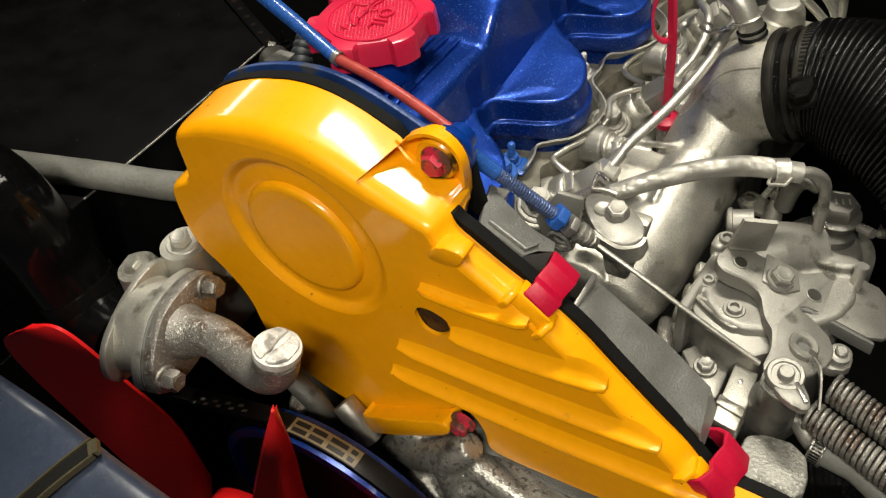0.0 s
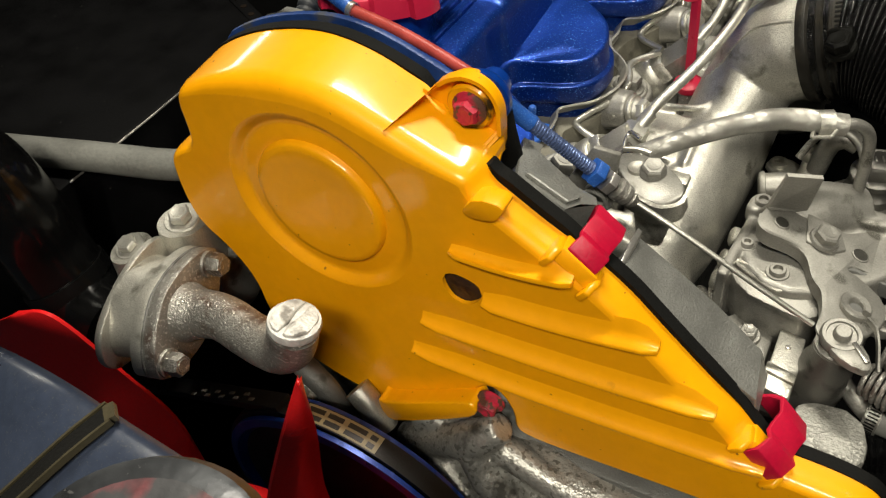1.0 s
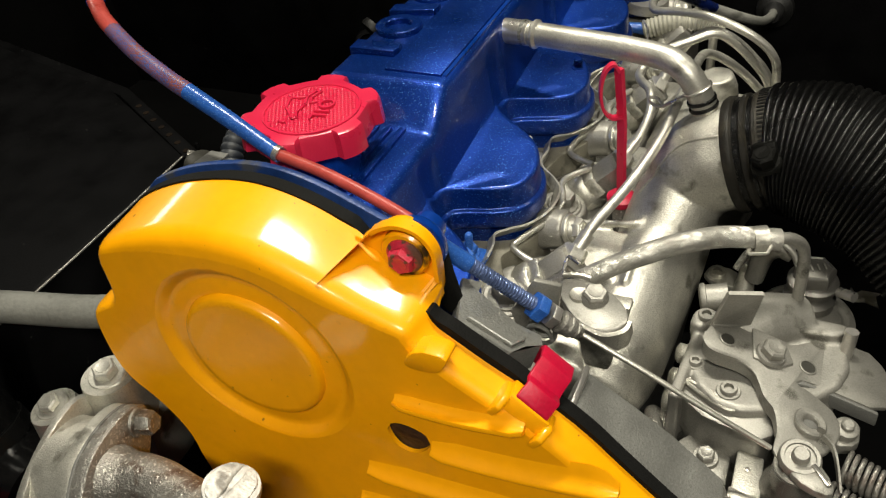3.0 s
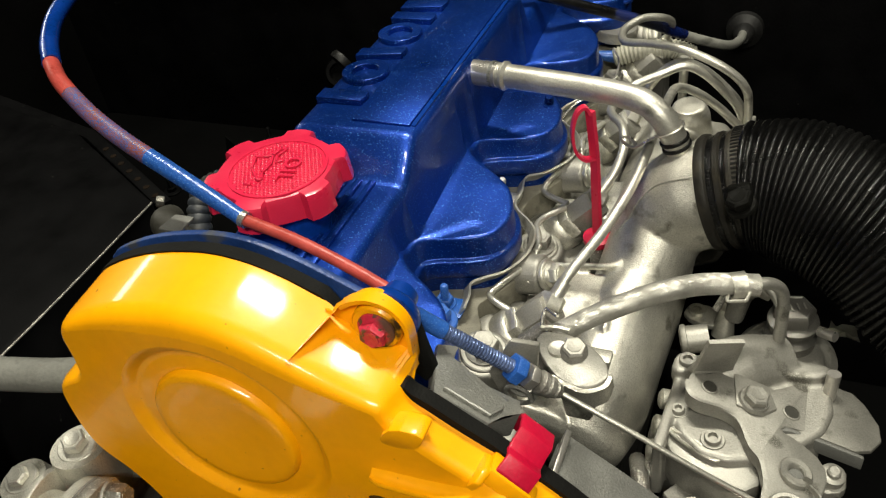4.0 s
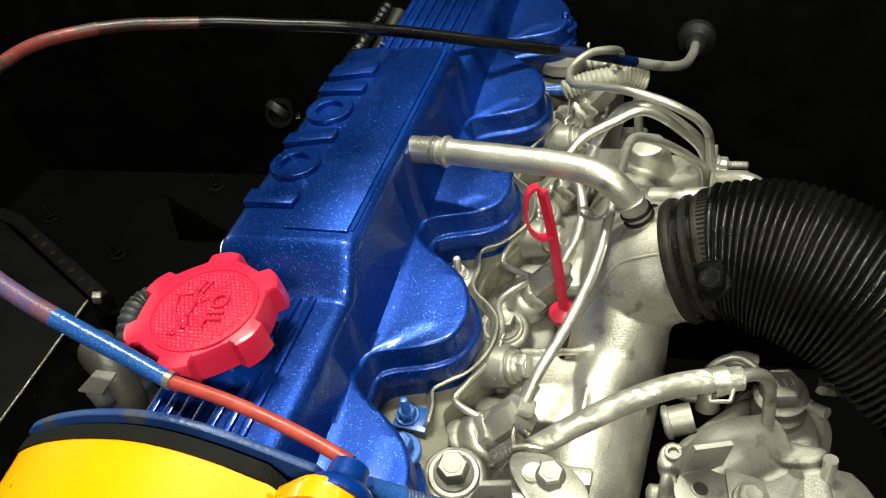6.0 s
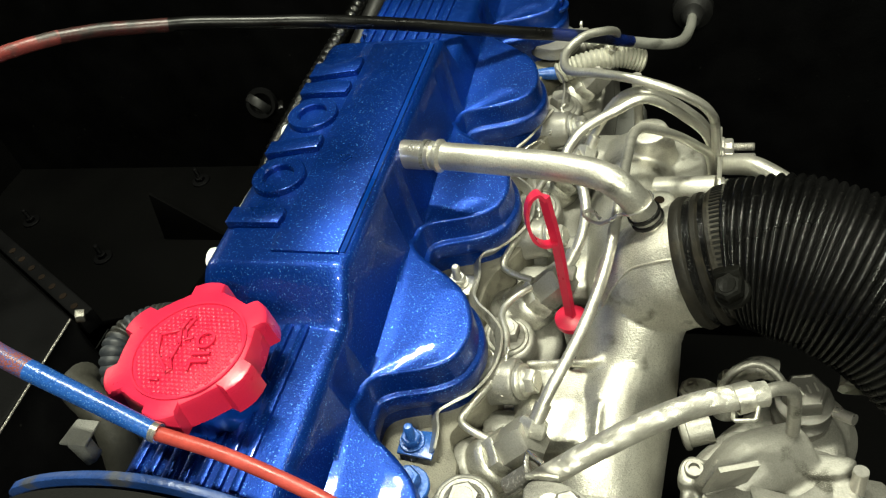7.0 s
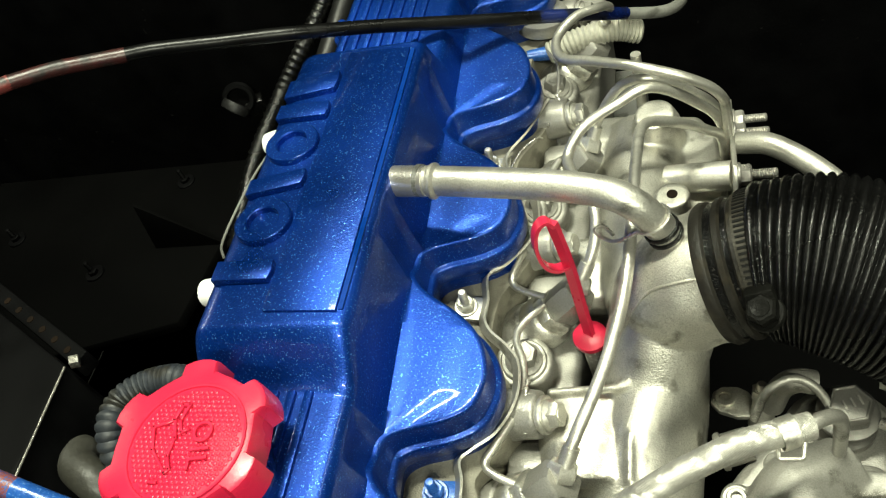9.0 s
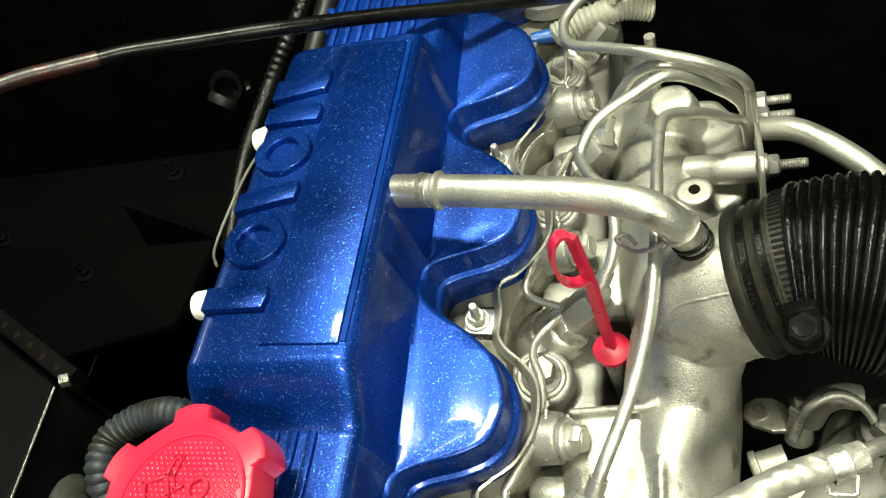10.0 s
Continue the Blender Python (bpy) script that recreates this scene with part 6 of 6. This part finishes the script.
# ---- front of the engine ----
def thermostat():
    t = thing("thermostat_housing", (-0.11, -0.03, 0.70), "silver painted water outlet housing with a plugged elbow", "water outlet")
    ax = Vector((0.975, 0.13, 0.14)).normalized()
    flange_at = Vector((-0.078, -0.0455, 0.7745))
    side = Vector((-0.015, 0.58, 0.22)).normalized()
    side = (side - ax * side.dot(ax)).normalized()
    up = ax.cross(side).normalized()

    def on(u, v, w):
        return flange_at + side * u + up * v + ax * w
    oval = []
    for k in range(40):
        a = 2 * math.pi * k / 40
        oval.append((0.041 * math.copysign(abs(math.cos(a)) ** 1.25, math.cos(a)), 0.0225 * math.copysign(abs(math.sin(a)) ** 1.25, math.sin(a))))
    part("elbow_flange", slab(oval, on, -0.002, 0.007, 0.0015), DULL_STEEL, t, "stained outlet flange")
    part("sealant", slab(inset(oval, -0.0004), on, -0.0036, -0.0016, 0.0006), GREY_DARK, t, "dark grimy joint gasket")
    part("body_flange", slab(oval, on, -0.012, -0.003, 0.0015), SILVER, t)
    rings = []
    for w, a, b_ in ((-0.004, 0.96, 0.98), (-0.010, 0.84, 0.94), (-0.018, 0.79, 0.92), (-0.026, 0.78, 0.92), (-0.032, 0.80, 0.94)):
        rings.append([on(u * a, v * b_, w) for u, v in oval])
    part("body", bridge(bmesh.new(), rings), SILVER, t, angle=70)
    ear_plate = chaikin([(0.050, -0.012), (0.044, 0.014), (0.020, 0.028), (-0.010, 0.031), (-0.030, 0.026), (-0.043, 0.008), (-0.040, -0.014), (-0.015, -0.030), (0.015, -0.030), (0.036, -0.026)], 2)
    part("back_flange", slab([(u * 0.96, v * 0.66) for u, v in ear_plate], on, -0.037, -0.031, 0.0015), SILVER, t)
    part("outlet", tube([flange_at + ax * 0.003, flange_at + ax * 0.03, (-0.024, -0.0455, 0.7795), (-0.002, -0.0490, 0.7835), (0.010, -0.0500, 0.7930), (0.0165, -0.0490, 0.8090)], [0.0150, 0.0132, 0.0130, 0.0132, 0.0134, 0.0132], 28, 8), DULL_STEEL, t, "mottled bare outlet pipe", angle=70)
    part("shoulder", tube([flange_at + ax * 0.004, flange_at + ax * 0.018], [0.0185, 0.0140], 28, 3), DULL_STEEL, t)
    part("plug", lathe([(0.0133, -0.004), (0.0138, -0.002), (0.0133, 0.0008), (0.010, 0.0016), (0.004, 0.0006), (0, 0.0012)], (0.0178, -0.0482, 0.8140), (0.18, 0.12, 0.95), 28), material("white_sealed_plug", (0.55, 0.54, 0.51), 0.5, 0.1, 0.2, 300, 0.9, blotch=90, dirt=(0.28, 0.27, 0.25), dirt_at=0.58), t, "white crusted pipe plug")
    axis = Vector((0.18, 0.12, 0.95)).normalized()
    turn = Vector((0, 0, 1)).rotation_difference(axis)
    rnd = random.Random(9)
    for half in (1, -1):
        moon = [(half * 0.0012, -0.0118)] + [(half * (0.0012 + 0.0100 * math.cos(a)) + rnd.uniform(-0.0005, 0.0005), 0.0122 * math.sin(a)) for a in np.linspace(-1.25, 1.25, 9)] + [(half * 0.0012, 0.0118), (half * 0.0022, 0.004), (half * 0.0008, -0.003)]

        def crust(u, v, w):
            return Vector((0.0178, -0.0482, 0.8140)) + turn @ Vector((u, v, w + 0.0006 * math.sin(900 * u + 2) * math.cos(700 * v)))
        part("crust", slab(moon, crust, -0.001, 0.0030, 0.0011), material("white_crust", (0.58, 0.57, 0.53), 0.5, 0.15, 0.25, 500, 0.8, blotch=120, dirt=(0.22, 0.21, 0.19), dirt_at=0.57), t, "white crust on the pipe plug")
    for s in (1, -1):
        bolt(t, on(s * 0.031, 0.0, 0.007), ax, 0.012, 0.009, DULL_STEEL, washer=0.0085, label="rusty flange bolt")
    # boss with the two upper bolts
    part("neck", tube([(-0.112, 0.003, 0.755), (-0.112, 0.003, 0.778), (-0.112, 0.003, 0.792)], [0.02, 0.018, 0.016], 24, 4), SILVER, t)
    bolt(t, (-0.112, 0.003, 0.793), (0.1, -0.2, 1), 0.0125, 0.006, SILVER_SMOOTH, washer=0.0115, label="silver bolt")
    part("lug", tube([(-0.150, -0.012, 0.748), (-0.152, -0.014, 0.768)], [0.018, 0.014], 20, 3), SILVER, t)
    bolt(t, (-0.152, -0.014, 0.769), (0.0, -0.3, 1), 0.011, 0.005, SILVER_SMOOTH, washer=0.010, label="silver bolt")
    part("neck_body", block((-0.115, 0.015, 0.735), (0.045, 0.04, 0.06), (0, 10, 0), 0.010), GREY_DARK, t)
    return t


thermostat()


def fan_and_belt():
    hub = Vector((0.012, -0.095, 0.620))
    f = thing("cooling_fan", (hub.x, hub.y, hub.z - 0.25), "red plastic engine cooling fan", "fan")
    part("hub", lathe([(0.05, -0.012), (0.078, -0.008), (0.078, 0.004), (0.055, 0.012), (0, 0.016)], hub, (0, -1, 0), 40), RED_FAN, f)

    def blade(front, back):
        """A thick twisted sheet between a leading and a trailing edge, both from root to tip."""
        a, b = curve_points(front, 6), curve_points(back, 6)
        rows = []
        for p, q in zip(a, b):
            n = (q - p).cross(a[-1] - a[0]).normalized()
            line = [p.lerp(q, k / 6) + n * 0.002 * math.sin(math.pi * k / 6) for k in range(7)]
            rows.append(line + [v + n * 0.0026 for v in reversed(line)])
        part("blade", bridge(bmesh.new(), rows), RED_FAN, f, angle=60)

    blade([(-0.075, -0.098, 0.600), (-0.125, -0.098, 0.640), (-0.170, -0.096, 0.680), (-0.212, -0.093, 0.715), (-0.222, -0.090, 0.735), (-0.196, -0.088, 0.757)],
          [(-0.09, -0.0706, 0.6269), (-0.0987, -0.0684, 0.6858), (-0.1253, -0.0702, 0.7203), (-0.1463, -0.0731, 0.7535), (-0.1608, -0.0768, 0.7687), (-0.1847, -0.0809, 0.7624)])
    blade([(0.010, -0.106, 0.690), (0.019, -0.104, 0.735), (0.038, -0.097, 0.790), (0.0545, -0.0885, 0.835), (0.056, -0.0875, 0.838)],
          [(0.030, -0.076, 0.690), (0.033, -0.078, 0.725), (0.047, -0.082, 0.785), (0.0565, -0.0868, 0.834), (0.0575, -0.0868, 0.8375)])
    pul = thing("fan_pulley", (0.01, -0.03, 0.56), "blue painted fan pulley", "pulley")
    c, r = Vector((0.014, -0.044, 0.620)), 0.097
    part("rim", lathe([(r - 0.02, -0.012), (r, -0.010), (r, -0.007), (r - 0.006, -0.003), (r - 0.006, 0.003), (r, 0.007), (r, 0.010), (r - 0.006, 0.011), (r - 0.012, 0.004), (r - 0.03, 0.0), (0.02, -0.004), (0, -0.004)], c, (0, -1, 0), 72), BLUE_DEEP, pul)
    belt = thing("fan_belt", (c.x, c.y, 0.53), "black rubber drive belt with a faded gold label", "belt")
    part("band", lathe([(r - 0.004, -0.006), (r + 0.003, -0.0062), (r + 0.003, 0.0062), (r - 0.004, 0.006)], c, (0, -1, 0), 72), RUBBER_DULL, belt)

    run = part("straight_run", ribbon([c + Vector((-0.035, 0, 0.0945)), c + Vector((-0.10, 0.004, 0.062)), c + Vector((-0.17, 0.008, 0.026)), c + Vector((-0.3, 0.012, -0.04))], 0.012, 0.006, (0, 1, 0), 3), RUBBER_DULL, belt)
    for q in range(9):
        part("mark", block(c + Vector((-0.062 - 0.0075 * q, -0.002 + 0.0035 * (q % 2), 0.0865 - 0.0037 * q)), (0.005, 0.0022, 0.0006), (0, -27, 0), 0.0), GREY_HOSE, run)

    def on_belt(a0, a1, w0, w1, h, bm=None):
        bm = bm or bmesh.new()
        rings = []
        for k in range(9):
            a = radians(a0 + (a1 - a0) * k / 8)
            d = Vector((math.cos(a), 0, math.sin(a)))
            rings.append([c + d * (r + 0.003 + hh) + Vector((0, w, 0)) for w, hh in ((w0, -0.001), (w0, h), (w1, h), (w1, -0.001))])
        return bridge(bm, rings)
    lab = part("label", on_belt(101, 71, -0.0055, 0.0055, 0.0004), LABEL, belt, "faded gold belt label")
    for row, w in enumerate((-0.0042, 0.0008)):
        for a0, a1 in ((99.5, 93), (91.5, 85.5), (83.5, 76.5), (75, 72.5)):
            part("mark", on_belt(a0, a1, w, w + 0.003, 0.0007), INK, lab)
    return f


fan_and_belt()


def lower_front():
    d = thing("lower_timing_cover", (0.1, 0.01, 0.56), "grimy dark grey lower timing cover", "engine cover")
    part("casting", slab(chaikin([(0.02, 0.655), (0.082, 0.700), (0.10, 0.700), (0.108, 0.690), (0.135, 0.687), (0.30, 0.690), (0.30, 0.56), (0.02, 0.56)], 1), xz, 0.006, 0.03, 0.004), GREY_DARK, d)
    lumps = [tube([(0.100, -0.002, 0.690), (0.15, -0.004, 0.676), (0.24, -0.002, 0.668), (0.30, -0.002, 0.664)], [0.010, 0.0090, 0.0085, 0.0085], 16, 5),
             tube([(0.030, 0.000, 0.655), (0.060, -0.006, 0.676), (0.088, -0.008, 0.700), (0.104, -0.004, 0.716)], [0.010, 0.011, 0.012, 0.009], 16, 5),
             tube([(0.085, -0.010, 0.692), (0.098, -0.014, 0.672), (0.120, -0.016, 0.655), (0.150, -0.016, 0.640)], [0.010, 0.012, 0.010, 0.009], 16, 5),
             tube([(0.060, -0.010, 0.664), (0.080, -0.018, 0.648), (0.095, -0.018, 0.625)], [0.010, 0.013, 0.010], 16, 5),
             lathe([(0.016, -0.03), (0.015, 0.0), (0.010, 0.005), (0, 0.005)], (0.062, -0.008, 0.668), (0, -1, 0.3), 24),
             block((0.115, 0.004, 0.655), (0.16, 0.022, 0.07), (0, 6, 0), 0.006)]
    cast("webbing", lumps, material("oily_scraped_casting", (0.38, 0.37, 0.335), 0.38, 0.6, 0.3, 500, 0.6, blotch=40, fleck=(0.20, 0.195, 0.17), fleck_at=0.58, fleck_size=300, dirt=(0.09, 0.086, 0.075), dirt_at=0.56), d, "oily scraped casting ribs", voxel=0.0016, rounds=4)
    a = thing("adjuster", (-0.03, -0.01, 0.66), "dull steel belt adjuster arm with threaded bolt", "adjuster")
    part("arm", tube([(0.0, -0.004, 0.693), (0.01, -0.006, 0.684), (0.02, -0.008, 0.668)], 0.009, 16, 5), SILVER, a)
    part("dark_arm", tube([(-0.045, -0.008, 0.712), (-0.03, -0.010, 0.70), (-0.015, -0.012, 0.685), (-0.01, -0.012, 0.65)], 0.008, 14, 5), GREY_DARK, a)
    prof = []
    for i in range(12):
        prof += [(0.0075, i * 0.0025), (0.0062, i * 0.0025 + 0.0012)]
    part("threaded_bolt", lathe(prof, (-0.038, -0.014, 0.668), (0.35, -0.1, 0.8), 14), DULL_STEEL, a)


lower_front()


def shroud():
    s = thing("fan_shroud", (0.0, -0.17, 0.70), "dusty black plastic fan shroud with a brass strip", "fan shroud")
    edge = curve_points([(-0.30, -0.128, 0.80), (-0.20, -0.136, 0.835), (-0.12, -0.143, 0.862), (-0.04, -0.149, 0.888), (0.0, -0.153, 0.901), (0.03, -0.156, 0.907), (0.06, -0.158, 0.905), (0.09, -0.159, 0.900), (0.12, -0.160, 0.893), (0.2, -0.16, 0.87)], 4)
    rings = []
    for p in edge:
        rings.append([p + Vector(o) for o in ((0, 0.0, 0.30 - p.z), (0, 0.001, -0.012), (0, -0.001, -0.003), (0, -0.006, 0), (0, -0.016, -0.004), (-0.004, -0.035, -0.018), (-0.01, -0.060, -0.045), (-0.02, -0.10, -0.085), (-0.02, -0.11, -0.12), (-0.02, -0.11, 0.30 - p.z))])
    part("panel", bridge(bmesh.new(), rings), SHROUD, s, angle=60)
    run = [Vector(q) for q in ((0.0555, -0.1612, 0.9085), (0.049, -0.174, 0.9045), (0.039, -0.188, 0.8955), (0.028, -0.204, 0.8855), (0.013, -0.225, 0.8705), (-0.005, -0.25, 0.850))]
    part("strip", ribbon([q - Vector((0, 0, 0.0008)) for q in run], 0.0074, 0.0022, (1, -0.7, 0)), GASKET, s, "dark groove of the trim strip")
    for side in (1, -1):
        part("strip_rail", ribbon([q + Vector((0.0031, -0.0022, 0)) * side for q in run], 0.0009, 0.0026, (1, -0.7, 0)), BRONZE, s, "tarnished brass trim rail")
    part("strip_end", ribbon([run[0] + Vector((0.0015, 0.0015, 0.0002)), run[0].lerp(run[1], 0.10)], 0.0060, 0.0026, (1, -0.7, 0)), BRONZE, s)
    cap = thing("filler_neck_lid", (0.13, -0.205, 0.90), "scuffed grey metal radiator lid with red remains", "radiator lid")
    at = (0.1290, -0.2095, 0.9445)
    tip = (0.1, -0.15, 1)
    part("skirt", lathe([(0.034, -0.05), (0.036, -0.010), (0.036, -0.004), (0.0340, 0.0002), (0.0320, 0.0010), (0.020, 0.0022), (0, 0.0030)], at, tip, 48), material("scuffed_cap_metal", (0.035, 0.037, 0.040), 0.34, 0.4, 0.3, 300, 0.15, blotch=60, fleck=(0.10, 0.10, 0.10), fleck_at=0.70, fleck_size=600), cap)
    rubbed = material("rubbed_red_print", (0.12, 0.034, 0.038), 0.42, 0.1, 0.35, 300, 0.15, blotch=150, dirt=(0.04, 0.04, 0.042), dirt_at=0.46)
    part("print_ring", lathe([(0.0285, 0.0010), (0.0284, 0.0018), (0.0225, 0.0024), (0.0224, 0.0016)], at, tip, 48), rubbed, cap, "rubbed red printed ring")
    part("disc", lathe([(0.0165, 0.0018), (0.0163, 0.0030), (0.0120, 0.0036), (0, 0.0038)], at, tip, 40), material("reddish_worn_print", (0.085, 0.036, 0.033), 0.40, 0.1, 0.3, 300, 0.15, blotch=70, dirt=(0.05, 0.047, 0.042), dirt_at=0.52), cap, "worn reddish centre disc")


shroud()


# ---- left of the engine ----
def left_side():
    b = thing("air_box", (-0.45, 0.15, 0.45), "large black painted box beside the engine, scuffed along its edge", "box")
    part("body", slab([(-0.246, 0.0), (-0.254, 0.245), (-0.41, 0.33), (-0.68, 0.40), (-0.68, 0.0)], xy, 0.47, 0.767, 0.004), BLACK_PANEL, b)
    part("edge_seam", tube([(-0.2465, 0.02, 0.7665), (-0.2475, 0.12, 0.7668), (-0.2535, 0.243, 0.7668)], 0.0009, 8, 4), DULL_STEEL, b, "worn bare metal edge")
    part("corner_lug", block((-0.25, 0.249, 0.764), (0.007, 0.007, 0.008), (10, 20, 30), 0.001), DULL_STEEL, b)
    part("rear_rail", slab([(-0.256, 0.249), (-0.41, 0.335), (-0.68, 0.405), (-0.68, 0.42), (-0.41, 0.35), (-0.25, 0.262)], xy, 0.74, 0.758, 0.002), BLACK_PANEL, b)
    for k in range(7):
        part("slot", lathe([(0.003, 0), (0.003, 0.0006), (0, 0.0006)], (-0.268 - 0.017 * k, 0.2625 + 0.0095 * k, 0.758), (0, 0, 1), 10), HOLE, b)
    h = thing("heater_hose", (-0.25, 0.05, 0.74), "grey rubber heater hose", "hose")
    part("hose", tube([(-0.085, 0.066, 0.805), (-0.13, 0.061, 0.789), (-0.174, 0.053, 0.7790), (-0.236, 0.039, 0.7785), (-0.296, 0.024, 0.7785), (-0.42, -0.006, 0.7785)], 0.0112, 20, 6), GREY_HOSE, h)
    r = thing("radiator_hose", (-0.25, -0.03, 0.65), "thick black rubber radiator hose", "hose")
    part("hose", tube([(-0.170, -0.036, 0.705), (-0.200, -0.033, 0.708), (-0.218, -0.030, 0.725), (-0.226, -0.030, 0.755), (-0.228, -0.032, 0.790), (-0.240, -0.035, 0.822), (-0.280, -0.040, 0.842), (-0.36, -0.05, 0.845)], 0.029, 32, 8), material("glossy_black_hose", (0.003, 0.003, 0.003), 0.15, 0, 0.3, 200, 0.12, spec=0.4), r, angle=70)
    part("clamp", tube([(-0.2165, -0.030, 0.722), (-0.2205, -0.030, 0.732)], 0.0306, 32, 2), HOSE_BLACK, r)
    c = thing("cap_hose", (-0.08, 0.12, 0.85), "dusty grey corrugated breather hose beside the filler cap", "hose")
    pts = curve_points([(-0.055, 0.178, 0.850), (-0.073, 0.180, 0.858), (-0.085, 0.180, 0.858), (-0.097, 0.176, 0.858), (-0.107, 0.166, 0.858), (-0.107, 0.151, 0.856), (-0.104, 0.138, 0.840), (-0.10, 0.125, 0.80)], 12)
    rings = []
    for i, (p, t, u, v) in enumerate(frames_along(pts)):
        q = 0.0078 if (i % 3) else 0.0068
        rings.append([p + (u * math.cos(a) + v * math.sin(a)) * q for a in (2 * math.pi * k / 20 for k in range(20))])
    part("hose", bridge(bmesh.new(), rings), material("dusty_blue_grey_hose", (0.016, 0.019, 0.024), 0.5, 0, 0.3, 400, 0.2, dirt=(0.012, 0.0115, 0.009), dirt_at=0.50), c)
    part("end", tube([(-0.047, 0.177, 0.848), (-0.058, 0.1785, 0.852)], 0.0095, 18, 2), BLUE_CABLE, c)
    e = thing("oil_line", (-0.11, 0.10, 0.80), "grimy olive-grey rubber hose end", "hose")
    part("hose", tube([(-0.134, 0.150, 0.838), (-0.132, 0.146, 0.842), (-0.127, 0.136, 0.846), (-0.113, 0.128, 0.844), (-0.105, 0.122, 0.83), (-0.10, 0.10, 0.79)], [0.006, 0.009, 0.010, 0.010, 0.010, 0.010], 18, 6), OLIVE_HOSE_AND_HOLE, e)
    # white sensor bodies and leads on the far side
    for at, reach in (((-0.125, 0.29, 0.787), 0.018), ((-0.125, 0.43, 0.79), 0.012)):
        w = thing("white_plug", at, "white plastic sensor plug behind the valve cover", "plug", "sensor plugs")
        part("body", tube([Vector(at) + Vector((0.045, 0.004, 0.008)), Vector(at), Vector(at) + Vector((-reach, 0, -0.002))], [0.0095, 0.0105, 0.0095], 18, 4), WHITE, w)
    w = thing("plug_wire", (-0.13, 0.36, 0.79), "thin pale plug wire", "wire")
    part("lead", tube([(-0.128, 0.425, 0.792), (-0.142, 0.405, 0.785), (-0.155, 0.375, 0.775), (-0.158, 0.345, 0.772), (-0.145, 0.325, 0.78)], 0.0010, 8, 6), GREY_HOSE, w)
    k = thing("wire_loom", (-0.18, 0.5, 0.75), "black corrugated wiring loom", "wire loom")
    pts = curve_points([(-0.205, 0.40, 0.70), (-0.195, 0.47, 0.73), (-0.17, 0.53, 0.76), (-0.14, 0.58, 0.79), (-0.12, 0.64, 0.81)], 20)
    rings = []
    for i, (p, t, u, v) in enumerate(frames_along(pts)):
        q = 0.0078 if i % 2 else 0.0066
        rings.append([p + (u * math.cos(a) + v * math.sin(a)) * q for a in (2 * math.pi * j / 14 for j in range(14))])
    part("loom", bridge(bmesh.new(), rings), RUBBER, k)
    part("second_loom", tube([(-0.16, 0.38, 0.70), (-0.155, 0.46, 0.73), (-0.135, 0.53, 0.76), (-0.11, 0.63, 0.80)], 0.010, 14, 8), RUBBER_DULL, k)
    part("tie", lathe([(0.012, -0.004), (0.013, 0), (0.012, 0.004)], (-0.205, 0.505, 0.768), (0.4, 0.6, 0.4), 20), RUBBER_DULL, k)


left_side()
